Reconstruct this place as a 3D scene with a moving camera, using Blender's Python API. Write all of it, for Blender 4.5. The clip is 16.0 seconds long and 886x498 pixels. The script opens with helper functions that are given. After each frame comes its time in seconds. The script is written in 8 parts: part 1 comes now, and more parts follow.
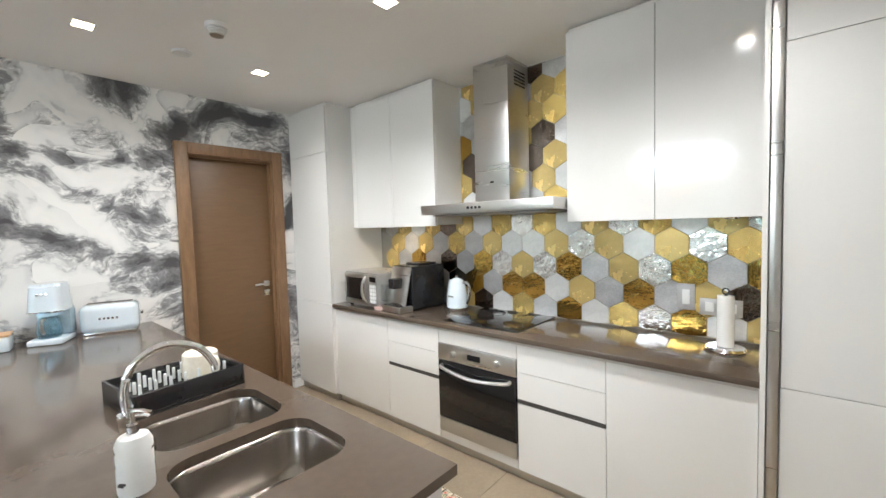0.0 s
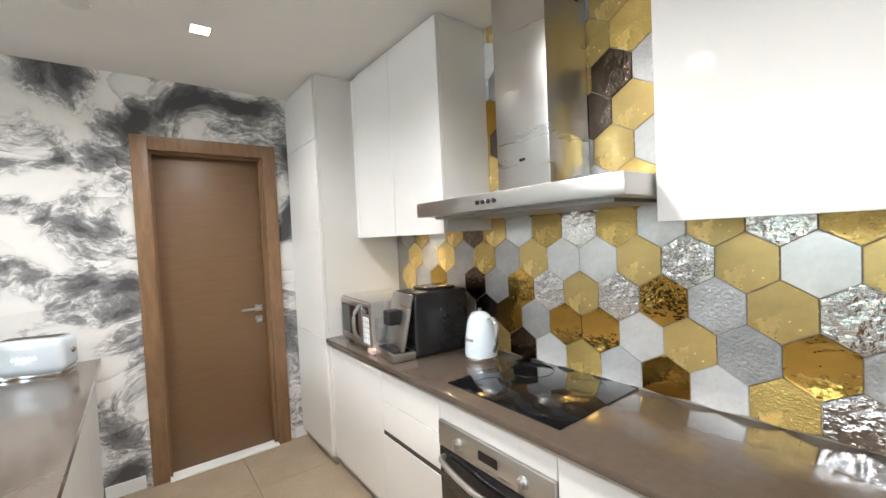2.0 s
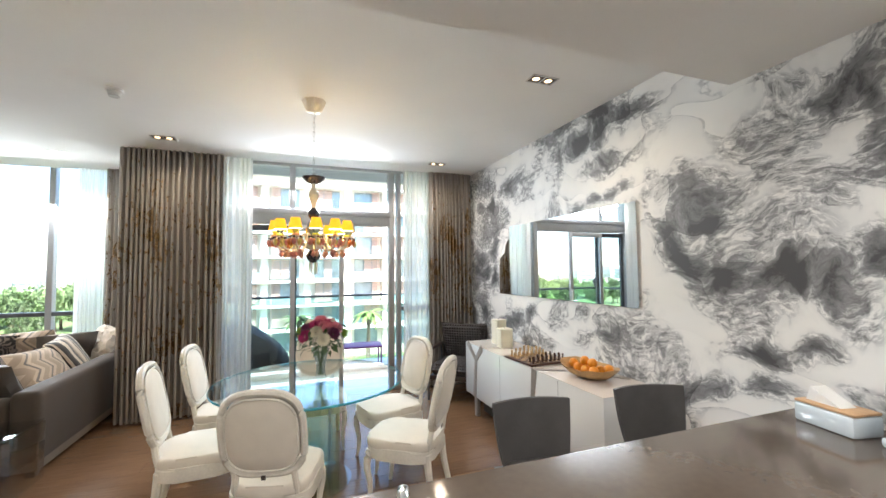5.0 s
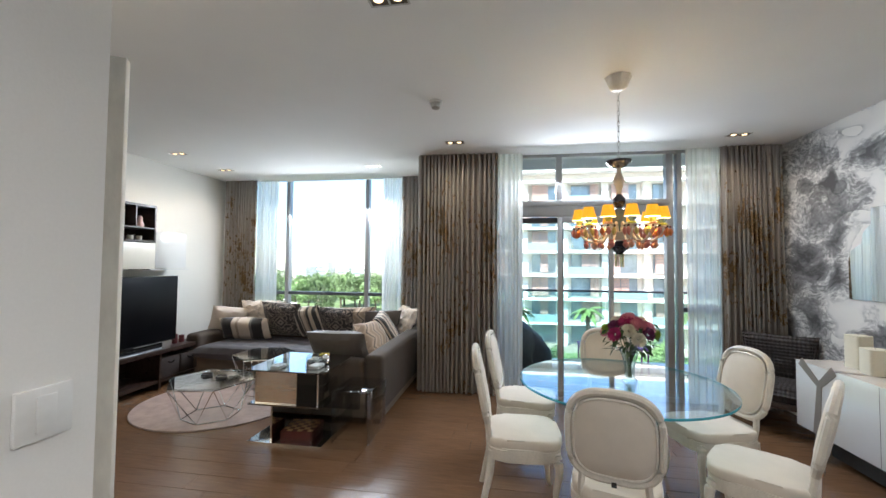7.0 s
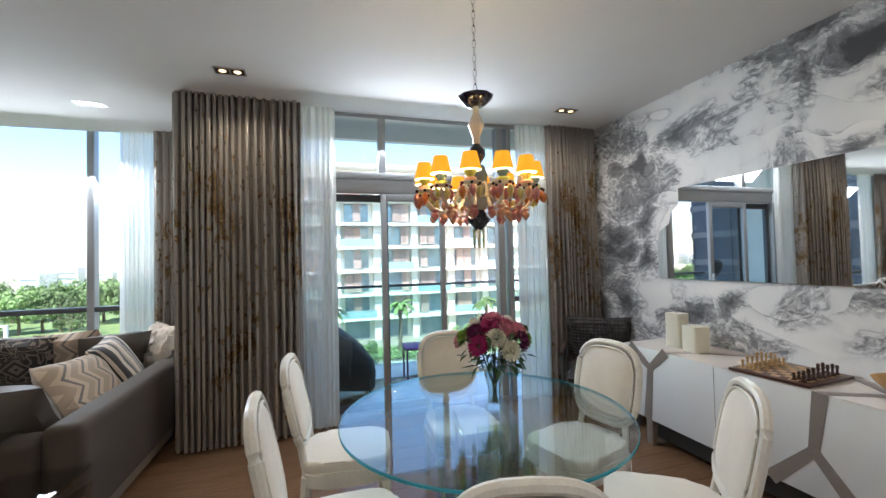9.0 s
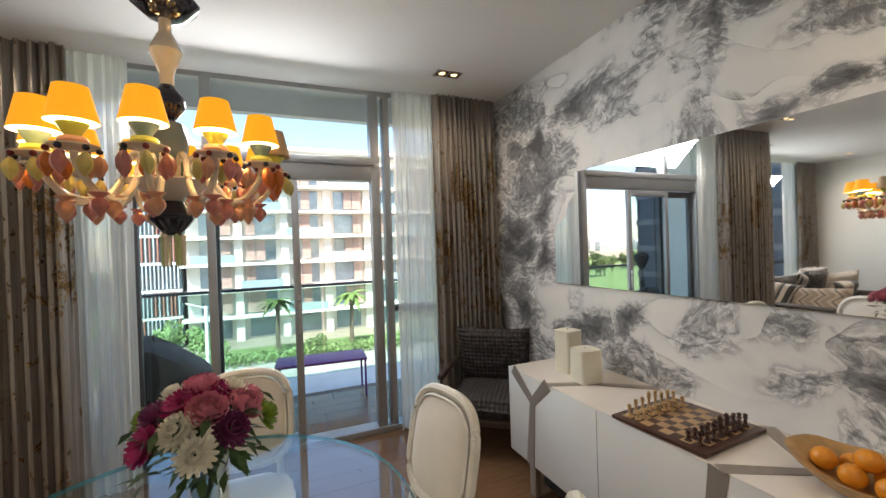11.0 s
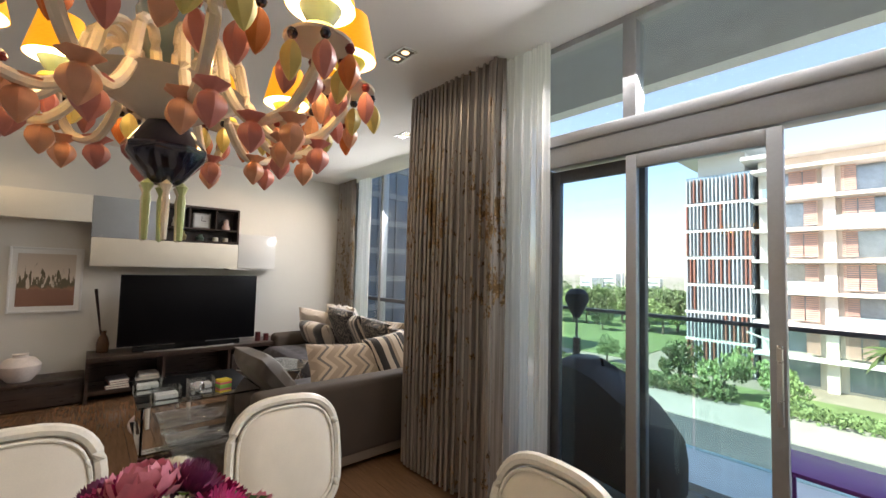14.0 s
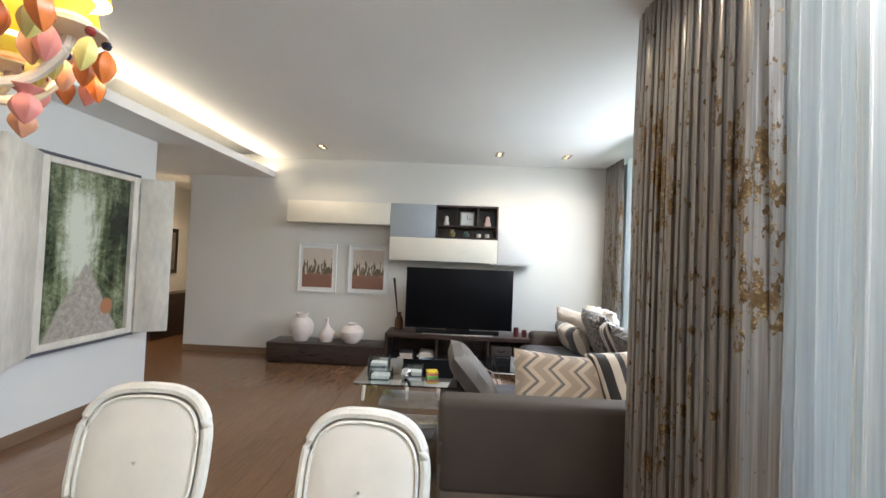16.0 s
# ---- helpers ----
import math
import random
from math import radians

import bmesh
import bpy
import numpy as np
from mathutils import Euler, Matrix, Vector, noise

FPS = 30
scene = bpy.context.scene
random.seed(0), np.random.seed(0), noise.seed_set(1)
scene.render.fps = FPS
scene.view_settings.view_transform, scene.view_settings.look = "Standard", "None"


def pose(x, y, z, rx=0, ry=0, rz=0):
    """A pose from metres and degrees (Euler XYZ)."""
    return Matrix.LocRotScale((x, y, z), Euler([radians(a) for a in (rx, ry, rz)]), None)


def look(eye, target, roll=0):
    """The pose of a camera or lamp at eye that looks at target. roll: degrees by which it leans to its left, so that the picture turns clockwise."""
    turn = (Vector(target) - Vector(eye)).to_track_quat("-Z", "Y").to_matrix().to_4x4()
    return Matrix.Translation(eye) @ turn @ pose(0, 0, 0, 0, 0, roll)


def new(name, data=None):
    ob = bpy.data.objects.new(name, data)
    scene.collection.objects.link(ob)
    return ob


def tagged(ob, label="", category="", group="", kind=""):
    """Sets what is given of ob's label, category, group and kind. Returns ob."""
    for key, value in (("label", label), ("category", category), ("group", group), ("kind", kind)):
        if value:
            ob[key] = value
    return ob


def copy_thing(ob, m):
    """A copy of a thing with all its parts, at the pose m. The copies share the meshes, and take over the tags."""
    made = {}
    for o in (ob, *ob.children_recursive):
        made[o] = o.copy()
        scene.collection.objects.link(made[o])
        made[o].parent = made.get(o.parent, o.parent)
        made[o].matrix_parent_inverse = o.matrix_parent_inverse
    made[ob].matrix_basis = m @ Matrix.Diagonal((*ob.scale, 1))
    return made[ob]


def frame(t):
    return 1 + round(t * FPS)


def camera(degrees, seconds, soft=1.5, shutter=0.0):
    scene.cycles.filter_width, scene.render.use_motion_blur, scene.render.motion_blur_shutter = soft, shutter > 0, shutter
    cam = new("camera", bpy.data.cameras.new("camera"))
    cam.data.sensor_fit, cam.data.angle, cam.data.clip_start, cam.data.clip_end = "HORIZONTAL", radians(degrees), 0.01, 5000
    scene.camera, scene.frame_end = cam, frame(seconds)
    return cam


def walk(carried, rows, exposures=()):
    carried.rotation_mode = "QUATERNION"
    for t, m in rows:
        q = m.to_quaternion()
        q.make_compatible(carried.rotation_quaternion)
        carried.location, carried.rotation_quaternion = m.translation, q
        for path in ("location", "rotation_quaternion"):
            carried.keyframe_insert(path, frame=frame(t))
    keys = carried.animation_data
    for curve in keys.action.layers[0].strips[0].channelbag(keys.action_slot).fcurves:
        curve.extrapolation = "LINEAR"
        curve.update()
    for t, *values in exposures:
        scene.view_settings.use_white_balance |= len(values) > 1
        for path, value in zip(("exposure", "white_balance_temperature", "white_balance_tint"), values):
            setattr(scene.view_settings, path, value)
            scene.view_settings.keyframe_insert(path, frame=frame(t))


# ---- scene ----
cam = camera(95.4, 16.0)
PATH = [
    (0, (0.275, -0.073, 1.516), (-1.033, 1.435, 1.405), -1.6),
    (0.5, (0.211, 0.235, 1.482), (-0.982, 1.837, 1.385), -1.6),
    (1, (0.093, 0.467, 1.493), (-1.075, 2.088, 1.401), -1.8),
    (1.5, (-0.03, 0.696, 1.49), (-1.334, 2.211, 1.409), -2.2),
    (2, (-0.151, 0.945, 1.511), (-1.74, 2.158, 1.446), -2.7),
    (2.5, (-0.352, 1.114, 1.508), (-2.2, 1.877, 1.474), -3.2),
    (3, (-0.575, 1.222, 1.528), (-2.565, 1.416, 1.533), -2.9),
    (3.5, (-0.803, 1.176, 1.564), (-2.772, 0.821, 1.573), -2.9),
    (4, (-0.972, 1.059, 1.583), (-2.726, 0.097, 1.597), -2.7),
    (4.5, (-1.001, 0.986, 1.568), (-2.326, -0.51, 1.644), -1.6),
    (5, (-1.0, 0.988, 1.569), (-1.689, -0.887, 1.668), -0.6),
    (5.2, (-0.987, 1.022, 1.576), (-1.387, -0.935, 1.674), -0.3),
    (6.3, (-0.46, 0.96, 1.56), (-0.44, -1.04, 1.65), 0.2),
    (7.3, (-0.293, 0.596, 1.544), (0.087, -1.367, 1.615), 0.5),
    (7.5, (-0.24, 0.505, 1.536), (0.035, -1.475, 1.601), 0.3),
    (8, (-0.252, 0.203, 1.48), (-0.254, -1.796, 1.558), -0.2),
    (8.5, (-0.302, -0.143, 1.512), (-0.58, -2.122, 1.57), -0.8),
    (9, (-0.377, -0.423, 1.485), (-0.961, -2.335, 1.537), -1.4),
    (9.5, (-0.507, -0.571, 1.575), (-1.405, -2.358, 1.564), -1.8),
    (11.8, (-1.721, -1.081, 1.563), (-2.151, -3.034, 1.582), -2.4),
    (12, (-1.741, -1.126, 1.532), (-1.94, -3.116, 1.583), -1.8),
    (12.5, (-1.787, -1.371, 1.537), (-1.436, -3.339, 1.603), -1.3),
    (13, (-1.826, -1.671, 1.535), (-1.018, -3.499, 1.625), -0.6),
    (13.5, (-1.861, -1.928, 1.515), (-0.661, -3.525, 1.612), 0.3),
    (13.6, (-1.876, -1.989, 1.514), (-0.604, -3.53, 1.607), 0.6),
    (14, (-1.896, -2.196, 1.503), (-0.393, -3.511, 1.61), 1.4),
    (14.5, (-1.9, -2.418, 1.517), (-0.189, -3.45, 1.604), 1.6),
    (15, (-1.776, -2.683, 1.541), (0.103, -3.363, 1.603), 2.0),
    (15.2, (-1.727, -2.777, 1.541), (0.203, -3.301, 1.586), 1.8),
    (15.5, (-1.666, -2.922, 1.486), (0.311, -3.217, 1.551), 2.1),
    (16, (-1.577, -3.11, 1.489), (0.421, -3.052, 1.541), 2.3),
]
walk(cam, [(t, look(eye, target, roll)) for t, eye, target, roll in PATH],
     [(0, 2.45, 6100, 10), (2, 2.6, 6200, 11), (3.5, 2.6, 6350, 12), (4.5, 2.45, 6400, 12), (5.5, 2.1, 6300, 11), (7.5, 1.65, 6000, 12), (8.5, 1.55, 5900, 12),
      (9.5, 1.55, 6300, 12), (12, 1.35, 7050, 17), (13.5, 1.4, 7150, 18), (14.5, 1.45, 6750, 16), (15.2, 1.7, 6050, 12), (16, 2.05, 6100, 12)])

# ---- world and light ----
SUN_EL, SUN_AZ = radians(52), radians(25)
world = bpy.data.worlds.new("world")
scene.world = world
world.use_nodes = True
wn = world.node_tree.nodes
sky = wn.new("ShaderNodeTexSky")
sky.sky_type, sky.sun_disc = "NISHITA", False
sky.sun_elevation, sky.sun_rotation = SUN_EL, SUN_AZ
sky.dust_density = 0.6
wn["Background"].inputs["Strength"].default_value = 0.15
world.node_tree.links.new(sky.outputs["Color"], wn["Background"].inputs["Color"])


def lamp(name, kind, energy, colour, m, size=0.1, size_y=None):
    d = bpy.data.lights.new(name, kind)
    d.energy, d.color = energy, colour
    if kind == "AREA":
        d.shape = "RECTANGLE"
        d.size, d.size_y = size, size_y or size
    elif kind == "SPOT":
        d.spot_size, d.spot_blend, d.shadow_soft_size = radians(150), 0.9, size
    elif kind == "POINT":
        d.shadow_soft_size = size
    else:
        d.angle = radians(0.6)
    ob = new(name, d)
    ob.matrix_world = m
    return ob


sun_way = Vector((math.sin(SUN_AZ) * math.cos(SUN_EL), math.cos(SUN_AZ) * math.cos(SUN_EL), math.sin(SUN_EL)))
lamp("sun", "SUN", 5.0, (1.0, 0.95, 0.87), look(sun_way * 60, (0, 0, 0)))
# daylight entering by the two windows
lamp("window_daylight", "AREA", 17, (0.92, 0.97, 1.0), look((-1.30, -4.262, 2.58), (-1.30, -2.8, 1.0)), 1.3, 0.42)
lamp("window_daylight", "AREA", 21, (0.92, 0.97, 1.0), look((2.4, -5.44, 2.45), (2.35, -3.9, 0.9)), 1.6, 0.46)

# ---- materials ----
MATS = {}


def nodes_of(name):
    m = bpy.data.materials.new(name)
    m.use_nodes = True
    nt = m.node_tree
    MATS[name] = m
    return m, nt, nt.nodes["Principled BSDF"]


def link(nt, a, b):
    nt.links.new(a, b)


def noise_tex(nt, vec, scale, detail=3.0, rough=0.55):
    n = nt.nodes.new("ShaderNodeTexNoise")
    n.inputs["Scale"].default_value = scale
    n.inputs["Detail"].default_value = detail
    n.inputs["Roughness"].default_value = rough
    link(nt, vec, n.inputs["Vector"])
    return n.outputs["Fac"]


def math_node(nt, op, a, b=None, clamp=False):
    n = nt.nodes.new("ShaderNodeMath")
    n.operation, n.use_clamp = op, clamp
    for i, v in enumerate((a, b)):
        if v is None:
            continue
        if isinstance(v, (int, float)):
            n.inputs[i].default_value = v
        else:
            link(nt, v, n.inputs[i])
    return n.outputs[0]


def ramp(nt, fac, stops):
    r = nt.nodes.new("ShaderNodeValToRGB")
    el = r.color_ramp.elements
    while len(el) < len(stops):
        el.new(0.5)
    for e, (p, c) in zip(el, stops):
        e.position, e.color = p, (*c, 1)
    link(nt, fac, r.inputs["Fac"])
    return r.outputs["Color"]


def spread(nt, v, a0, a1, b0, b1, smooth=True):
    n = nt.nodes.new("ShaderNodeMapRange")
    n.interpolation_type = "SMOOTHSTEP" if smooth else "LINEAR"
    for k, x in zip(("From Min", "From Max", "To Min", "To Max"), (a0, a1, b0, b1)):
        n.inputs[k].default_value = x
    link(nt, v, n.inputs["Value"])
    return n.outputs["Result"]


def coords(nt, stretch=(1, 1, 1)):
    tc = nt.nodes.new("ShaderNodeTexCoord")
    mp = nt.nodes.new("ShaderNodeMapping")
    mp.inputs["Scale"].default_value = stretch
    link(nt, tc.outputs["Object"], mp.inputs["Vector"])
    return mp.outputs["Vector"]


def bump(nt, p, height, strength, dist=0.01):
    b = nt.nodes.new("ShaderNodeBump")
    b.inputs["Strength"].default_value, b.inputs["Distance"].default_value = strength, dist
    link(nt, height, b.inputs["Height"])
    link(nt, b.outputs["Normal"], p.inputs["Normal"])


def mat(name, col, rough=0.5, metal=0.0, var=0.10, scale=6.0, relief=0.05, rscale=70.0, stretch=(1, 1, 1), coat=0.0, rnd=0.0,
        emit=None, sheen=0.0, trans=0.0):
    m, nt, p = nodes_of(name)
    v = coords(nt, stretch)
    n1, n2 = noise_tex(nt, v, scale, 4), noise_tex(nt, v, rscale, 3)
    f = math_node(nt, "ADD", math_node(nt, "MULTIPLY", n1, 0.65), math_node(nt, "MULTIPLY", n2, 0.35))
    if rnd:
        oi = nt.nodes.new("ShaderNodeObjectInfo")
        f = math_node(nt, "ADD", f, math_node(nt, "MULTIPLY", math_node(nt, "SUBTRACT", oi.outputs["Random"], 0.5), rnd))
    lo = tuple(max(0, c * (1 - 2 * var)) for c in col)
    hi = tuple(min(1, c * (1 + 2 * var)) for c in col)
    link(nt, ramp(nt, f, ((0.25, lo), (0.75, hi))), p.inputs["Base Color"])
    link(nt, spread(nt, n1, 0.2, 0.8, max(0.02, rough * 0.82), min(1, rough * 1.18), False), p.inputs["Roughness"])
    p.inputs["Metallic"].default_value = metal
    p.inputs["Coat Weight"].default_value = coat
    p.inputs["Coat Roughness"].default_value = 0.06
    p.inputs["Sheen Weight"].default_value = sheen
    p.inputs["Transmission Weight"].default_value = trans
    if relief:
        bump(nt, p, n2, relief)
    if emit:
        p.inputs["Emission Color"].default_value = (*emit[0], 1)
        p.inputs["Emission Strength"].default_value = emit[1]
    return m


def thin_glass(name, tint, gloss=1.0):
    m, nt, p = nodes_of(name)
    tr, gl, mx, fr = (nt.nodes.new("ShaderNodeBsdf" + k) if k in ("Transparent", "Glossy") else nt.nodes.new("ShaderNode" + k)
                      for k in ("Transparent", "Glossy", "MixShader", "LayerWeight"))
    tr.inputs["Color"].default_value = (*tint, 1)
    gl.inputs["Roughness"].default_value = 0.01
    fr.inputs["Blend"].default_value = 0.5
    edge = math_node(nt, "POWER", fr.outputs["Facing"], 4.0)
    link(nt, math_node(nt, "MULTIPLY", math_node(nt, "ADD", math_node(nt, "MULTIPLY", edge, 0.75), 0.045), gloss, True), mx.inputs[0])
    link(nt, tr.outputs[0], mx.inputs[1])
    link(nt, gl.outputs[0], mx.inputs[2])
    link(nt, mx.outputs[0], nt.nodes["Material Output"].inputs["Surface"])
    return m


WHITE = mat("wall_paint", (0.77, 0.77, 0.75), 0.75, var=0.025, scale=1.5, relief=0.04, rscale=160)
CEIL = mat("ceiling_paint", (0.86, 0.86, 0.85), 0.85, var=0.02, scale=1.2, relief=0.02, rscale=140)
TVWALL = mat("warm_wall_paint", (0.70, 0.685, 0.635), 0.75, var=0.03, scale=1.2, relief=0.05, rscale=150)
LACQUER = mat("white_lacquer", (0.72, 0.715, 0.695), 0.12, var=0.012, scale=2, relief=0.004, coat=0.6)
SATIN = mat("satin_white_front", (0.70, 0.69, 0.665), 0.32, var=0.015, scale=2, relief=0.006)
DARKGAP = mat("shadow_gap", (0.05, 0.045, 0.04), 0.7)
STONE = mat("taupe_quartz", (0.092, 0.070, 0.053), 0.14, var=0.06, scale=30, relief=0.004, rscale=400, coat=0.2)
DOORWOOD = mat("door_veneer", (0.155, 0.088, 0.043), 0.42, var=0.08, scale=5, relief=0.03, rscale=26, stretch=(1, 1.0, 9))
FRAMEWOOD = mat("door_frame_veneer", (0.205, 0.118, 0.060), 0.42, var=0.16, scale=5, relief=0.03, rscale=26, stretch=(6, 6, 1))
STEEL = mat("brushed_steel", (0.55, 0.54, 0.52), 0.30, 1.0, var=0.02, scale=2, relief=0, rscale=60, stretch=(1, 1, 12))
CHROME = mat("chrome", (0.78, 0.78, 0.78), 0.07, 1.0, var=0.02, relief=0)
BLACK = mat("black_plastic", (0.016, 0.016, 0.017), 0.25, var=0.15, relief=0.02)
BLACKGLASS = mat("black_glass", (0.006, 0.006, 0.007), 0.08, var=0.05, relief=0)
WHITEPLASTIC = mat("white_plastic", (0.74, 0.75, 0.74), 0.3, var=0.03, relief=0.01)
ENAMEL = mat("cream_white_enamel", (0.63, 0.70, 0.75), 0.13, var=0.03, relief=0.003, coat=0.7)
KTILE = mat("beige_floor_tile", (0.30, 0.24, 0.17), 0.22, var=0.08, scale=4, relief=0.01, rscale=50, rnd=0.15)
GROUT = mat("grout", (0.25, 0.21, 0.17), 0.9)
PLANK = mat("walnut_plank", (0.172, 0.094, 0.050), 0.24, var=0.13, scale=5, relief=0.03, rscale=34, stretch=(1, 9, 1), rnd=0.12, coat=0.15)
BASEWOOD = mat("brown_baseboard", (0.20, 0.125, 0.075), 0.45, var=0.12, scale=4, stretch=(1, 1, 6))
ALU = mat("grey_aluminium", (0.40, 0.41, 0.42), 0.42, 0.55, var=0.05, scale=3, relief=0.01)
ALUDARK = mat("dark_aluminium", (0.10, 0.105, 0.115), 0.4, 0.5, var=0.08, relief=0.01)
PANE = thin_glass("window_glass", (0.93, 0.97, 0.97), 0.8)
CLEAR = thin_glass("clear_acrylic", (0.93, 0.95, 0.95), 1.5)
DOORGLASS = thin_glass("tinted_door_glass", (0.82, 0.92, 0.945), 0.9)
RAILGLASS = thin_glass("green_rail_glass", (0.80, 0.93, 0.90), 0.9)
TABLEGLASS = thin_glass("table_glass", (0.90, 0.96, 0.97), 1.5)
GLASSEDGE = mat("cyan_glass_edge", (0.10, 0.55, 0.66), 0.06, var=0.05, relief=0, trans=0.5)
SCREEN = mat("dark_screen", (0.004, 0.004, 0.005), 0.35, var=0.05, relief=0)
SCREEN.node_tree.nodes["Principled BSDF"].inputs["Specular IOR Level"].default_value = 0.12
MIRROR = mat("mirror_silver", (0.86, 0.87, 0.87), 0.015, 1.0, var=0.005, relief=0)
CREAM = mat("cream_lacquer_wood", (0.74, 0.70, 0.62), 0.32, var=0.09, scale=9, relief=0.05, rscale=90)
CREAMFAB = mat("cream_upholstery", (0.72, 0.66, 0.57), 0.8, var=0.05, scale=6, relief=0.08, rscale=280, sheen=0.3)
SOFA = mat("taupe_velvet", (0.066, 0.049, 0.037), 0.75, var=0.14, scale=5, relief=0.06, rscale=240, sheen=0.03)
SOFASEAT = mat("grey_velvet", (0.075, 0.072, 0.082), 0.75, var=0.15, scale=7, relief=0.06, rscale=240, sheen=0.03)
SOFABASE = mat("tan_sofa_base", (0.19, 0.145, 0.108), 0.7, var=0.12, scale=5, relief=0.06, rscale=240)
DARKWOOD = mat("wenge_wood", (0.040, 0.024, 0.018), 0.3, var=0.3, scale=6, relief=0.03, rscale=40, stretch=(6, 1, 8))
GREYLAC = mat("grey_lacquer", (0.36, 0.40, 0.43), 0.25, var=0.03, relief=0.004)
TAUPE = mat("taupe_inlay", (0.27, 0.23, 0.20), 0.35, 0.2, var=0.08, relief=0.01)
GREYFAB = mat("grey_leather", (0.058, 0.054, 0.052), 0.5, var=0.12, scale=12, relief=0.05, rscale=180)
RUG = mat("rose_grey_rug", (0.42, 0.32, 0.285), 0.95, var=0.14, scale=10, relief=0.4, rscale=220)
FUR = mat("ivory_fur", (0.72, 0.62, 0.52), 0.9, var=0.15, scale=22, relief=0.6, rscale=120, sheen=0.6)
VASEW = mat("chalk_ceramic", (0.70, 0.62, 0.57), 0.65, var=0.08, scale=14, relief=0.1, rscale=60)
CONCRETE = mat("balcony_tile", (0.82, 0.82, 0.83), 0.6, var=0.06, scale=4)
PURPLE = mat("violet_paint", (0.20, 0.05, 0.26), 0.4, var=0.08)
COVER = mat("black_cover_fabric", (0.018, 0.018, 0.022), 0.65, var=0.2, scale=8, relief=0.3, rscale=24)


# veins of the mural: weight, half width, then points as (place along the wall, height)
MURAL_UPPER = [
    (1.0, 0.085, (0.46, 2.56), (0.61, 2.52), (0.77, 2.56)), (0.8, 0.05, (0.0, 2.02), (0.24, 2.06), (0.51, 2.05), (0.67, 2.13)),
    (0.9, 0.075, (0.86, 2.31), (1.2, 2.46), (1.45, 2.49), (1.69, 2.52)), (0.6, 0.075, (0.6, 2.09), (0.96, 2.18)),
    (0.55, 0.14, (-0.63, 2.36), (-0.2, 2.37)), (0.6, 0.11, (-0.2, 2.37), (-0.02, 2.44)), (0.85, 0.05, (-0.03, 2.46), (0.06, 2.24), (0.0, 2.12)),
    (0.6, 0.045, (-0.1, 1.93), (0.27, 1.89), (0.43, 1.80), (0.62, 1.68), (0.79, 1.68), (0.92, 1.79)), (0.9, 0.06, (-0.73, 1.88), (-0.66, 1.84)),
    (1.0, 0.05, (1.86, 1.84), (1.88, 1.45)), (0.6, 0.07, (1.88, 2.05), (1.88, 2.3))]
MURAL_LOWER = [
    (0.95, 0.085, (-1.0, 1.84), (-0.8, 1.55), (-0.55, 1.48), (-0.2, 1.53), (-0.06, 1.42)), (0.42, 0.16, (-0.55, 1.74), (-0.2, 1.70)),
    (0.75, 0.06, (-0.13, 1.62), (0.11, 1.55), (0.31, 1.48), (0.51, 1.37), (0.7, 1.30), (0.91, 1.22)), (0.9, 0.055, (-0.6, 1.03), (-0.35, 1.12), (-0.12, 1.22)),
    (0.75, 0.06, (-1.02, 0.72), (-0.55, 0.86), (-0.33, 0.95)), (0.6, 0.06, (0.66, 1.10), (0.96, 1.17)), (0.6, 0.10, (0.77, 0.92), (0.94, 0.97)),
    (0.85, 0.10, (0.77, 0.55), (0.87, 0.3)), (0.8, 0.08, (0.75, 0.1), (0.88, 0.1)), (0.8, 0.08, (1.88, 0.95), (1.9, 0.7))]
MURAL_DINING = [
    (0.9, 0.075, (-2.42, 2.85), (-1.87, 2.83), (-1.42, 2.85), (-0.98, 2.77)), (0.65, 0.055, (-1.97, 2.45), (-1.58, 2.46), (-1.23, 2.52)),
    (1.0, 0.08, (-2.05, 2.67), (-1.72, 2.69), (-1.55, 2.74)), (0.9, 0.05, (-2.06, 2.13), (-1.87, 2.19), (-1.66, 2.19), (-1.49, 2.26), (-1.3, 2.24)),
    (0.85, 0.06, (-1.7, 2.52), (-1.35, 2.54)), (0.6, 0.07, (-2.65, 2.87), (-2.38, 2.88), (-2.23, 2.74), (-2.16, 2.52)),
    (0.55, 0.11, (-3.23, 2.54), (-2.95, 2.60), (-2.81, 2.55), (-2.72, 2.32)), (0.95, 0.07, (-3.29, 0.95), (-2.86, 1.09), (-2.61, 1.22)),
    (0.5, 0.07, (-1.93, 1.12), (-1.7, 1.17)), (0.55, 0.07, (-2.09, 0.88), (-1.76, 0.94), (-1.39, 1.05))]
MURAL_CORNER = [
    (0.9, 0.08, (-4.12, 2.52), (-3.68, 2.32), (-3.44, 2.49)), (1.0, 0.11, (-4.2, 1.85), (-3.71, 1.75), (-3.47, 1.95)),
    (0.95, 0.10, (-4.12, 1.59), (-3.56, 1.58), (-3.49, 1.3)), (0.9, 0.13, (-4.29, 1.14), (-4.11, 0.78)), (0.62, 0.30, (-4.0, 2.1), (-3.6, 2.12)), (0.55, 0.34, (-4.15, 1.6), (-3.8, 1.6)), (0.5, 0.14, (-0.9, 2.1), (-0.5, 2.05)),
    (0.6, 0.24, (-4.2, 2.75), (-3.6, 2.7)), (0.7, 0.2, (-4.0, 1.25), (-3.75, 1.1))]


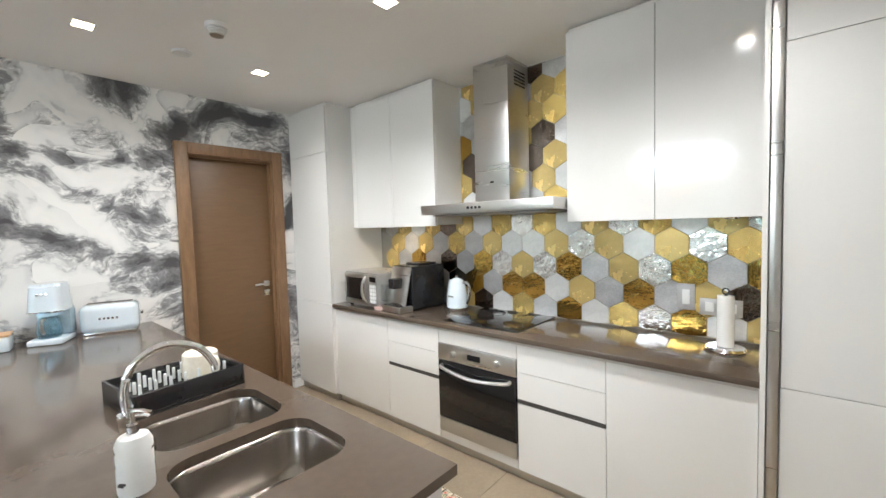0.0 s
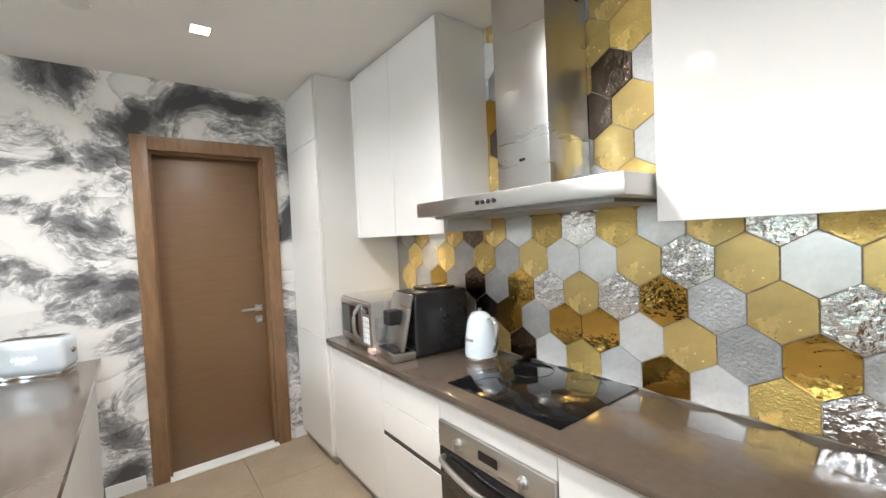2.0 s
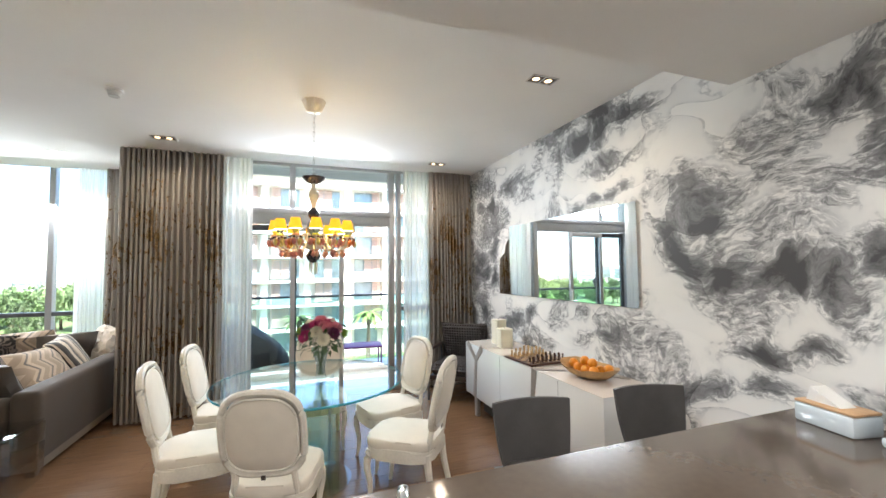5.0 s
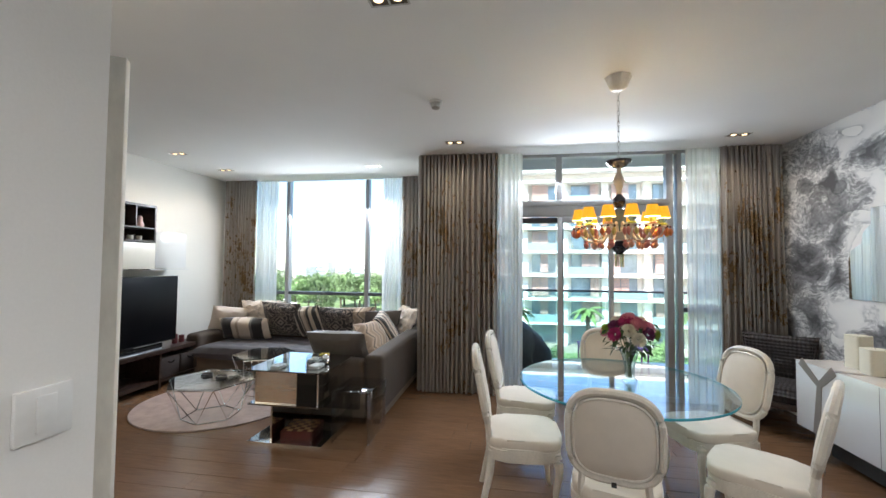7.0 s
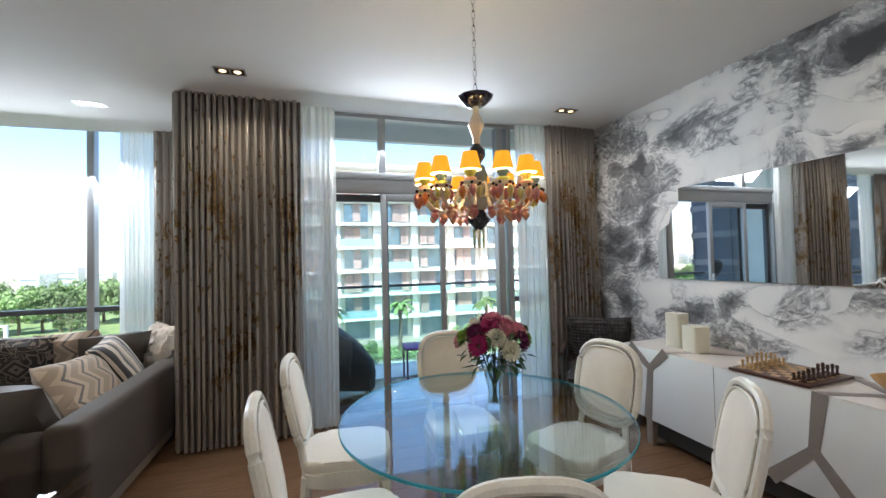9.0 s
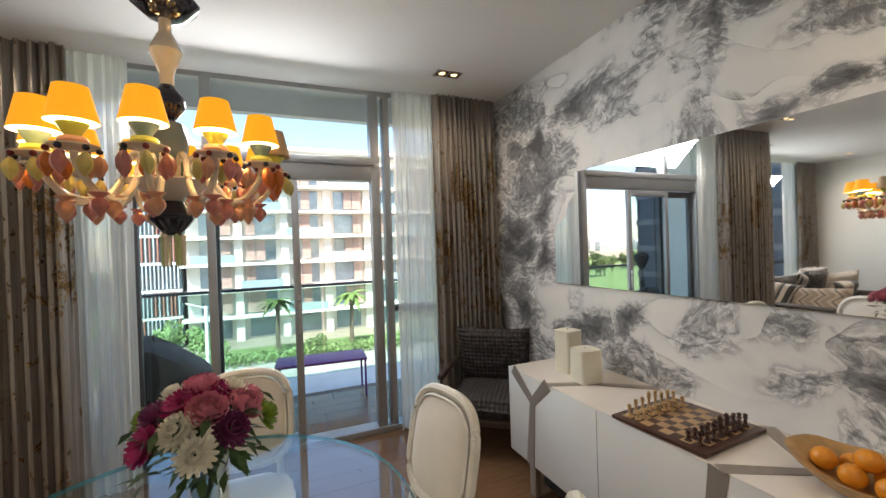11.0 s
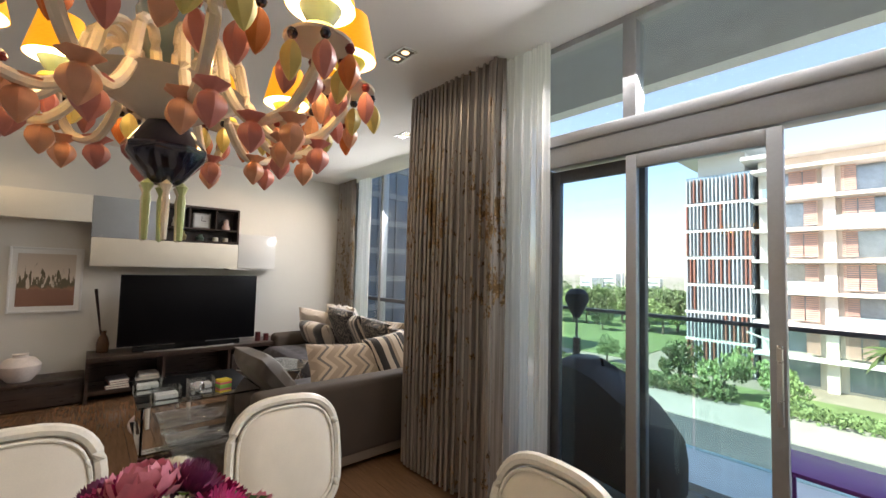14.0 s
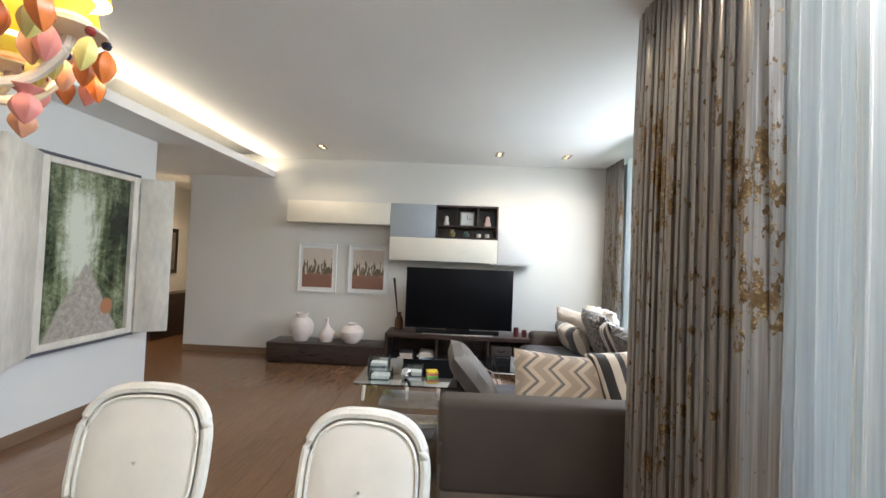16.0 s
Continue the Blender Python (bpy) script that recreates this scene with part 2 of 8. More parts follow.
def mural():
    """Poured-ink mural: pale agate flows with sharp edges, crossed by dark crinkled veins."""
    m, nt, p = nodes_of("ink_mural")
    tc = nt.nodes.new("ShaderNodeTexCoord")
    sp, cb = nt.nodes.new("ShaderNodeSeparateXYZ"), nt.nodes.new("ShaderNodeCombineXYZ")
    link(nt, tc.outputs["Object"], sp.inputs[0])
    link(nt, sp.outputs["Y"], cb.inputs["X"])
    link(nt, sp.outputs["Z"], cb.inputs["Y"])
    flat = cb.outputs[0]

    def warp(vec, scale, amount, detail):
        n = nt.nodes.new("ShaderNodeTexNoise")
        n.inputs["Scale"].default_value, n.inputs["Detail"].default_value = scale, detail
        link(nt, vec, n.inputs["Vector"])
        s, k, a = (nt.nodes.new("ShaderNodeVectorMath") for _ in range(3))
        s.operation, k.operation, a.operation = "SUBTRACT", "SCALE", "ADD"
        s.inputs[1].default_value = (0.5, 0.5, 0.5)
        link(nt, n.outputs["Color"], s.inputs[0])
        link(nt, s.outputs[0], k.inputs[0])
        k.inputs["Scale"].default_value = amount
        link(nt, vec, a.inputs[0])
        link(nt, k.outputs[0], a.inputs[1])
        return a.outputs[0]

    w1 = warp(flat, 1.3, 0.46, 1)
    w2 = warp(w1, 5.0, 0.20, 3)
    w3 = warp(w2, 20.0, 0.040, 5)

    def vein(weight, width, a, b):
        mp = nt.nodes.new("ShaderNodeMapping")
        mp.vector_type = "TEXTURE"
        mp.inputs["Location"].default_value = ((a[0] + b[0]) / 2, (a[1] + b[1]) / 2, 0)
        mp.inputs["Rotation"].default_value = (0, 0, math.atan2(b[1] - a[1], b[0] - a[0]))
        mp.inputs["Scale"].default_value = (math.dist(a, b) / 2 + width * 1.8, width * 2.0, 1)
        link(nt, w3, mp.inputs["Vector"])
        ln = nt.nodes.new("ShaderNodeVectorMath")
        ln.operation = "LENGTH"
        link(nt, mp.outputs[0], ln.inputs[0])
        return spread(nt, ln.outputs["Value"], 0.0, 1.0, weight * 0.95, 0.0)

    ink = None
    for weight, width, *pts in MURAL_UPPER + MURAL_LOWER + MURAL_DINING + MURAL_CORNER:
        for a, b in zip(pts, pts[1:]):
            v = vein(weight, width, a, b)
            ink = v if ink is None else math_node(nt, "MAXIMUM", ink, v)
    flow = nt.nodes.new("ShaderNodeMapping")
    flow.inputs["Scale"].default_value = (0.75, 1.6, 1)
    flow.inputs["Rotation"].default_value = (0, 0, radians(-16))
    link(nt, w1, flow.inputs["Vector"])
    broad = noise_tex(nt, flow.outputs[0], 1.1, 2, 0.40)
    # each pale sheet darkens slowly up to a sharp edge
    sheet = math_node(nt, "FRACT", math_node(nt, "MULTIPLY", broad, 8.0))
    shade_ = math_node(nt, "MULTIPLY", math_node(nt, "POWER", sheet, 2.2), 0.24)
    rim = spread(nt, sheet, 0.975, 0.992, 0.0, 0.09)
    where = spread(nt, noise_tex(nt, w1, 1.3, 2), 0.38, 0.58, 0.25, 1.0)
    pale = math_node(nt, "MULTIPLY", math_node(nt, "ADD", shade_, rim), where)
    flow_fine = nt.nodes.new("ShaderNodeMapping")
    flow_fine.inputs["Scale"].default_value = (0.8, 1.7, 1)
    flow_fine.inputs["Rotation"].default_value = (0, 0, radians(-14))
    link(nt, w3, flow_fine.inputs["Vector"])
    # crinkled grain along the veins' borders and in grey patches
    fine = noise_tex(nt, flow_fine.outputs[0], 19, 7, 0.72)
    patch = spread(nt, noise_tex(nt, w3, 1.9, 4), 0.46, 0.60, 0.0, 0.40)
    body = math_node(nt, "ADD", math_node(nt, "ADD", ink, patch), pale)
    zone = math_node(nt, "MULTIPLY", spread(nt, body, 0.20, 0.32, 0.0, 1.0), spread(nt, body, 0.45, 0.85, 1.0, 0.45))
    grain = math_node(nt, "MULTIPLY", math_node(nt, "MULTIPLY", math_node(nt, "SUBTRACT", fine, 0.515), 2.3), zone)
    tone = math_node(nt, "ADD", math_node(nt, "ADD", body, grain), 0.02, True)
    col = ramp(nt, tone, ((0.0, (0.81, 0.80, 0.775)), (0.20, (0.72, 0.715, 0.70)), (0.25, (0.56, 0.56, 0.56)), (0.44, (0.42, 0.42, 0.42)), (0.52, (0.27, 0.27, 0.275)), (0.78, (0.165, 0.165, 0.17)), (1.0, (0.065, 0.065, 0.068))))
    link(nt, col, p.inputs["Base Color"])
    p.inputs["Roughness"].default_value = 0.5
    bump(nt, p, fine, 0.03)
    return m


MURAL = mural()


def curtain_cloth():
    """Silver-taupe satin with torn patches of gold-brown foil and a sprinkle of small flakes."""
    m, nt, p = nodes_of("silver_curtain_cloth")
    v, tall = coords(nt), coords(nt, (1, 1, 0.5))
    n1, n2, n3 = noise_tex(nt, tall, 4.2, 6, 0.66), noise_tex(nt, v, 42, 4, 0.7), noise_tex(nt, tall, 24, 3, 0.6)
    # the print is thickest in a belt at chest height
    sp = nt.nodes.new("ShaderNodeSeparateXYZ")
    link(nt, v, sp.inputs[0])
    belt = spread(nt, math_node(nt, "ABSOLUTE", math_node(nt, "SUBTRACT", sp.outputs["Z"], 1.55)), 0.2, 1.4, 0.035, -0.02)
    big = spread(nt, math_node(nt, "ADD", math_node(nt, "ADD", math_node(nt, "MULTIPLY", n1, 0.75), math_node(nt, "MULTIPLY", n2, 0.25)), belt), 0.582, 0.590, 0.0, 1.0)
    small = spread(nt, math_node(nt, "ADD", math_node(nt, "ADD", math_node(nt, "MULTIPLY", n3, 0.8), math_node(nt, "MULTIPLY", n1, 0.35)), belt), 0.678, 0.692, 0.0, 1.0)
    worn = math_node(nt, "MAXIMUM", big, small)
    weave = noise_tex(nt, coords(nt, (34, 34, 0.5)), 3, 4)
    base = ramp(nt, weave, ((0.3, (0.24, 0.215, 0.19)), (0.7, (0.47, 0.435, 0.40))))
    foil = ramp(nt, n2, ((0.35, (0.075, 0.045, 0.022)), (0.58, (0.24, 0.15, 0.065)), (0.70, (0.62, 0.48, 0.29))))
    mx = nt.nodes.new("ShaderNodeMix")
    mx.data_type = "RGBA"
    link(nt, worn, mx.inputs["Factor"])
    link(nt, base, mx.inputs["A"])
    link(nt, foil, mx.inputs["B"])
    link(nt, mx.outputs["Result"], p.inputs["Base Color"])
    link(nt, spread(nt, worn, 0.0, 1.0, 0.30, 0.30), p.inputs["Roughness"])
    link(nt, spread(nt, worn, 0.0, 1.0, 0.45, 0.45), p.inputs["Metallic"])
    bump(nt, p, math_node(nt, "ADD", worn, math_node(nt, "MULTIPLY", n2, 0.35)), 0.6, 0.006)
    return m


def sheer_cloth():
    m, nt, p = nodes_of("white_sheer_cloth")
    tr, tl, df, m1, m2 = (nt.nodes.new("ShaderNode" + k) for k in ("BsdfTransparent", "BsdfTranslucent", "BsdfDiffuse", "MixShader", "MixShader"))
    n = noise_tex(nt, coords(nt, (30, 30, 0.5)), 2.5, 3)
    tl.inputs["Color"].default_value = df.inputs["Color"].default_value = (0.94, 0.93, 0.90, 1)
    m1.inputs[0].default_value = 0.28
    link(nt, tl.outputs[0], m1.inputs[1])
    link(nt, df.outputs[0], m1.inputs[2])
    link(nt, spread(nt, n, 0.3, 0.7, 0.05, 0.22), m2.inputs[0])
    link(nt, m1.outputs[0], m2.inputs[1])
    link(nt, tr.outputs[0], m2.inputs[2])
    link(nt, m2.outputs[0], nt.nodes["Material Output"].inputs["Surface"])
    return m


CURTAIN, SHEER = curtain_cloth(), sheer_cloth()

# ---- mesh helpers ----
def box(bm, x0, x1, y0, y1, z0, z1, bev=0.0, seg=2):
    r = bmesh.ops.create_cube(bm, size=1.0)
    vs = r["verts"]
    bmesh.ops.scale(bm, vec=(x1 - x0, y1 - y0, z1 - z0), verts=vs)
    bmesh.ops.translate(bm, vec=((x0 + x1) / 2, (y0 + y1) / 2, (z0 + z1) / 2), verts=vs)
    if bev:
        es = list({e for v in vs for e in v.link_edges})
        bmesh.ops.bevel(bm, geom=es, offset=bev, segments=seg, affect="EDGES", profile=0.5)
    return bm


def bx(x0, x1, y0, y1, z0, z1, bev=0.0, seg=2):
    return box(bmesh.new(), x0, x1, y0, y1, z0, z1, bev, seg)


def boxes(items, bev=0.0):
    bm = bmesh.new()
    for b in items:
        box(bm, *b, bev)
    return bm


def lathe(profile, seg=24, at=(0, 0, 0), caps=True):
    """A turned body from (radius, height) pairs."""
    bm = bmesh.new()
    rings = []
    for r, z in profile:
        rings.append([bm.verts.new((at[0] + r * math.cos(2 * math.pi * i / seg), at[1] + r * math.sin(2 * math.pi * i / seg), at[2] + z)) for i in range(seg)])
    for a, b in zip(rings, rings[1:]):
        for i in range(seg):
            bm.faces.new((a[i], a[(i + 1) % seg], b[(i + 1) % seg], b[i]))
    for ring in (rings[0], rings[-1]) if caps else ():
        bm.faces.new(ring if ring is rings[-1] else ring[::-1])
    return bm


def tube(points, r, seg=8, bm=None, taper=None, closed=False):
    """A round rod along points; taper gives a radius for each point."""
    bm = bm or bmesh.new()
    pts = [Vector(q) for q in points]
    rings, n = [], len(pts)
    for i, q in enumerate(pts):
        a, b = (pts[i - 1], pts[(i + 1) % n]) if closed else (pts[max(0, i - 1)], pts[min(n - 1, i + 1)])
        d = (b - a).normalized()
        up = Vector((0, 0, 1)) if abs(d.z) < 0.95 else Vector((0, 1, 0))
        s = d.cross(up).normalized()
        u = s.cross(d)
        rr = taper[i] if taper else r
        rings.append([bm.verts.new(q + rr * (math.cos(2 * math.pi * k / seg) * s + math.sin(2 * math.pi * k / seg) * u)) for k in range(seg)])
    pairs = list(zip(rings, rings[1:])) + ([(rings[-1], rings[0])] if closed else [])
    for a, b in pairs:
        for k in range(seg):
            bm.faces.new((a[k], a[(k + 1) % seg], b[(k + 1) % seg], b[k]))
    if not closed:
        bm.faces.new(rings[0][::-1])
        bm.faces.new(rings[-1])
    return bm


def smooth_path(pts, steps=6):
    """Catmull-Rom through pts."""
    p = [Vector(q) for q in pts]
    out = []
    for i in range(len(p) - 1):
        a, b, c, d = p[max(0, i - 1)], p[i], p[i + 1], p[min(len(p) - 1, i + 2)]
        for k in range(steps):
            t = k / steps
            out.append(0.5 * (2 * b + (c - a) * t + (2 * a - 5 * b + 4 * c - d) * t * t + (3 * b - 3 * c + d - a) * t ** 3))
    out.append(p[-1])
    return out


def prism(outline, z0, z1, bm=None):
    bm = bm or bmesh.new()
    a = [bm.verts.new((x, y, z0)) for x, y in outline]
    b = [bm.verts.new((x, y, z1)) for x, y in outline]
    n = len(outline)
    bm.faces.new(a[::-1])
    bm.faces.new(b)
    for i in range(n):
        bm.faces.new((a[i], a[(i + 1) % n], b[(i + 1) % n], b[i]))
    return bm


def pillow(w, h, t, n=12, puff=0.5, seed=0):
    """A stuffed cushion, w by h, t thick, lying in the xy plane."""
    bm = bmesh.new()
    grid = {}
    for side in (1, -1):
        for i in range(n + 1):
            for j in range(n + 1):
                u, v = 2 * i / n - 1, 2 * j / n - 1
                if side == -1 and (i in (0, n) or j in (0, n)):
                    grid[side, i, j] = grid[1, i, j]
                    continue
                e = max(0.0, (1 - u ** 4) * (1 - v ** 4)) ** puff
                pinch = 1 - 0.06 * (1 - abs(u * v)) * (abs(u) ** 6 + abs(v) ** 6)
                wob = 0.12 * noise.noise(Vector((u * 1.7 + seed, v * 1.7, side)))
                grid[side, i, j] = bm.verts.new((u * w / 2 * pinch, v * h / 2 * pinch, side * t / 2 * e * (1 + wob)))
    for side in (1, -1):
        for i in range(n):
            for j in range(n):
                q = [grid[side, i, j], grid[side, i + 1, j], grid[side, i + 1, j + 1], grid[side, i, j + 1]]
                bm.faces.new(q if side == 1 else q[::-1])
    return bm


def moved(bm, m):
    bmesh.ops.transform(bm, matrix=m, verts=bm.verts)
    return bm


def mesh_of(name, bm, material, smooth=True):
    me = bpy.data.meshes.new(name)
    bmesh.ops.recalc_face_normals(bm, faces=bm.faces)
    bm.to_mesh(me)
    bm.free()
    if smooth:
        me.polygons.foreach_set("use_smooth", [True] * len(me.polygons))
        me.set_sharp_from_angle(angle=radians(38))
    me.materials.append(material)
    return me


def part(name, bm, material, parent, label="", smooth=True):
    ob = new(name, bm if isinstance(bm, bpy.types.Mesh) else mesh_of(name, bm, material, smooth))
    ob.parent = parent
    return tagged(ob, label)


def thing(name, label, category, x=0.0, y=0.0, z=0.0, turn=0.0, group=""):
    ob = new(name)
    ob.empty_display_size = 0.1
    ob.matrix_basis = pose(x, y, z, 0, 0, turn)
    return tagged(ob, label, category, group)


def solid(name, bm, material, label, category, group="", smooth=True, m=None):
    ob = new(name, mesh_of(name, bm, material, smooth))
    if m is not None:
        ob.matrix_basis = m
    return tagged(ob, label, category, group)


def setting(name, bm, material, label="", smooth=False):
    ob = new(name, mesh_of(name, bm, material, smooth))
    return tagged(ob, label, kind="structure")


def piece(name, me, parent, m):
    ob = new(name, me)
    ob.parent = parent
    ob.matrix_basis = m
    return ob


# ---- the shell ----
XM, YB, ZK, ZL = -3.345, 2.50, 2.61, 2.897
CT, FRONT = 0.87, 1.945
XT = 4.32
setting("wall_west", boxes([(XM - 0.2, XM, -4.55, 1.00, 0, 2.95), (XM - 0.2, XM, 1.77, YB, 0, 2.95), (XM - 0.2, XM, 1.00, 1.77, 2.19, 2.95)]), MURAL, "wall papered with a black, grey and white ink-cloud mural")
setting("wall_north", boxes([(XM - 0.2, 1.62, YB, YB + 0.2, 0, 2.95), (1.62, 7.2, FRONT + 0.02, FRONT + 0.2, 0, 2.95)]), WHITE, "white painted wall")
setting("wall_east", bx(XT, XT + 0.2, -5.62, 0.86, 0, 2.95), TVWALL, "warm white painted television wall")
setting("wall_hall_end", boxes([(7.2, 7.4, 0.6, 2.2, 0, 2.95), (XT + 0.2, 7.2, 0.66, 0.86, 0, 2.95)]), TVWALL, "white wall at the end of the hall")
setting("wall_partition", bx(0.40, 2.58, 0.08, 0.26, 0, ZK), WHITE, "white partition wall beside the kitchen")
setting("wall_south", boxes([(0.74, XT + 0.2, -5.62, -5.47, 0, 0.06), (-0.20, 0.745, -4.46, -4.38, 0, 2.95), (0.665, 0.80, -5.62, -4.46, 0, 2.95), (4.02, XT + 0.2, -5.62, -5.47, 0, 2.95),
                             (XM - 0.2, -3.0, -4.6, -4.40, 0, 2.95)]), WHITE, "white piers beside the windows")
setting("ceiling", boxes([(XM - 0.2, XT + 0.2, -4.32, -0.25, ZL, ZL + 0.06), (0.80, XT + 0.2, -5.42, -4.32, ZL, ZL + 0.06),
                          (XM - 0.2, 7.4, -5.62, 2.7, ZL + 0.12, ZL + 0.16)]), CEIL, "smooth white painted ceiling")
setting("ceiling_kitchen", bx(XM - 0.2, 0.80, -0.575, YB + 0.2, ZK, ZK + 0.05), CEIL, "lowered white ceiling over the kitchen")
setting("ceiling_drop", bx(XM - 0.2, 0.80, -0.575, -0.535, ZK + 0.05, ZL), CEIL, "upright white step between the two ceilings")
setting("ceiling_hall", bx(0.80, 7.4, -0.40, YB + 0.2, ZK, ZK + 0.04), CEIL, "lowered white ceiling over the hall")
setting("cove_lip", bx(0.80, XT + 0.1, -0.40, -0.37, ZK + 0.04, ZK + 0.09), CEIL, "white lip of the lighting cove")
lamp("cove_light", "AREA", 3, (1.0, 0.83, 0.58), look((2.5, -0.26, ZK + 0.07), (2.5, -0.60, ZL + 0.12)), 3.4, 0.05)
setting("cove_strip", bx(0.9, 4.25, -0.30, -0.27, ZK + 0.042, ZK + 0.055), mat("led_strip", (0.9, 0.8, 0.6), 0.5, emit=((1.0, 0.82, 0.55), 2.5)), "warm light strip in the ceiling cove")

setting("baseboard_east", boxes([(XT - 0.015, XT - 0.002, -5.3, 0.86, 0.0, 0.09)]), BASEWOOD, "brown skirting board")
setting("baseboard_partition", boxes([(0.40, 2.58, 0.064, 0.078, 0.0, 0.09)]), BASEWOOD, "brown skirting board")
setting("baseboard_west", boxes([(XM + 0.002, XM + 0.014, 0.72, 0.92, 0.0, 0.08), (XM + 0.002, XM + 0.014, 1.85, FRONT, 0.0, 0.08), (XM + 0.002, XM + 0.014, -4.3, -0.4, 0.0, 0.08)]), WHITEPLASTIC, "pale skirting board")

# ---- kitchen door ----
d = thing("door_1", "closed brown veneered door with a steel lever handle", "door")
tagged(d, kind="structure")
part("door_frame", boxes([(XM - 0.05, XM + 0.035, 0.955, 1.045, 0, 2.235), (XM - 0.05, XM + 0.035, 1.725, 1.815, 0, 2.235), (XM - 0.05, XM + 0.035, 1.045, 1.725, 2.145, 2.235)], 0.004), FRAMEWOOD, d)
part("door_stop", boxes([(XM - 0.05, XM - 0.005, 1.045, 1.062, 0, 2.145), (XM - 0.05, XM - 0.005, 1.708, 1.725, 0, 2.145), (XM - 0.05, XM - 0.005, 1.062, 1.708, 2.128, 2.145)]), FRAMEWOOD, d)
part("door_leaf", bx(XM - 0.09, XM - 0.05, 1.045, 1.725, 0.012, 2.145, 0.003), DOORWOOD, d)
h = part("handle", tube([(XM - 0.052, 1.655, 1.04), (XM - 0.004, 1.655, 1.04), (XM + 0.004, 1.645, 1.04), (XM + 0.004, 1.53, 1.04)], 0.009), STEEL, d, "steel lever handle")
part("rose_plate", bx(XM - 0.05, XM - 0.042, 1.63, 1.68, 1.015, 1.065, 0.003), STEEL, h)
part("lock_plate", bx(XM - 0.05, XM - 0.042, 1.63, 1.68, 0.93, 0.98, 0.003), STEEL, d, "square steel lock plate")
setting("threshold", bx(XM - 0.09, XM + 0.05, 1.045, 1.725, 0.0, 0.01), WHITEPLASTIC, "pale stone threshold")
setting("wall_behind_door", bx(XM - 0.3, XM - 0.2, 0.9, 1.9, 0, 2.3), WHITE, "wall behind the door")

# ---- kitchen units ----
YF = FRONT


def front(parent, x0, x1, z0, z1, name="door", material=SATIN, label=""):
    return part(name, bx(x0 + 0.0015, x1 - 0.0015, YF, YF + 0.02, z0 + 0.0015, z1 - 0.0015, 0.0015, 1), material, parent, label)


tl = thing("tall_cabinet", "tall white lacquered cabinet with three flush doors", "cabinet")
part("body", bx(XM + 0.005, -2.745, YF - 0.008, YB, 0.06, 2.575), SATIN, tl)
part("kick_plate", bx(XM + 0.01, -2.75, YF, YF + 0.05, 0.0, 0.06), STEEL, tl)
for a, b in ((0.065, 0.865), (0.865, 2.185), (2.185, 2.575)):
    part("door", bx(XM + 0.0075, -2.7495, YF - 0.03, YF - 0.01, a + 0.0015, b - 0.0015, 0.0015, 1), SATIN, tl)
part("filler", bx(XM + 0.005, -2.75, YF - 0.01, YB, 2.575, 2.608), SATIN, tl)

def base_unit(name, label, x0, x1, cuts, grooves=()):
    u = thing(name, label, "cabinet", group="base cabinets of the kitchen run")
    part("body", bx(x0, x1, YF + 0.022, YB - 0.01, 0.06, CT - 0.032), SATIN, u)
    for a, b in cuts:
        front(u, x0, x1, a, b, "drawer_front" if len(cuts) > 1 else "door")
    for g in grooves:
        part("grip_groove", bx(x0 + 0.004, x1 - 0.004, YF + 0.002, YF + 0.0215, g - 0.012, g + 0.012), DARKGAP, u, "dark recessed grip")
    return u


ZT = CT - 0.035
base_unit("base_cabinet", "white base cabinet with one flush door", -2.745, -2.06, [(0.065, ZT)])
base_unit("drawer_unit", "white drawer unit with a dark grip groove", -2.06, -1.54, [(0.065, 0.47), (0.494, 0.655), (0.655, ZT)], [0.482])
base_unit("drawer_unit", "white drawer unit with a dark grip groove", -0.93, -0.42, [(0.065, 0.47), (0.494, 0.655), (0.655, ZT)], [0.482])
base_unit("base_cabinet", "white base cabinet with one flush door", -0.42, 0.185, [(0.065, ZT)])
solid("kick_board", bx(-2.745, 0.185, YF + 0.03, YF + 0.045, 0, 0.058), STEEL, "brushed steel kick board under the base cabinets", "kick board")
ov = thing("oven", "built-in steel oven with a dark glass door", "oven")
part("housing", bx(-1.54, -0.93, YF + 0.022, YB - 0.01, 0.06, CT - 0.032), SATIN, ov)
part("filler_panel", bx(-1.538, -0.932, YF, YF + 0.02, 0.066, 0.125, 0.0015), SATIN, ov)
part("top_panel", bx(-1.538, -0.932, YF, YF + 0.02, 0.732, ZT, 0.0015), SATIN, ov)
part("control_panel", bx(-1.537, -0.933, YF - 0.012, YF + 0.02, 0.622, 0.73, 0.003), STEEL, ov)
part("display", bx(-1.285, -1.185, YF - 0.0145, YF - 0.011, 0.66, 0.695), BLACKGLASS, ov)
for kx in (-1.40, -1.06):
    kn = part("knob", moved(lathe([(0.022, 0), (0.022, 0.008), (0.017, 0.012), (0.015, 0.028), (0.0, 0.029)], 20), pose(kx, YF - 0.012, 0.675, 90)), STEEL, ov)
    part("knob_grip", bx(kx - 0.004, kx + 0.004, YF - 0.046, YF - 0.028, 0.655, 0.695, 0.002), STEEL, kn)
part("oven_door", bx(-1.535, -0.935, YF - 0.012, YF + 0.02, 0.225, 0.618, 0.003), BLACKGLASS, ov)
part("lower_panel", bx(-1.535, -0.935, YF - 0.012, YF + 0.02, 0.127, 0.223, 0.003), STEEL, ov)
part("oven_handle", tube(smooth_path([(-1.50, YF - 0.012, 0.585), (-1.47, YF - 0.045, 0.578), (-1.235, YF - 0.06, 0.555), (-1.0, YF - 0.045, 0.578), (-0.97, YF - 0.012, 0.585)]), 0.012), STEEL, ov)

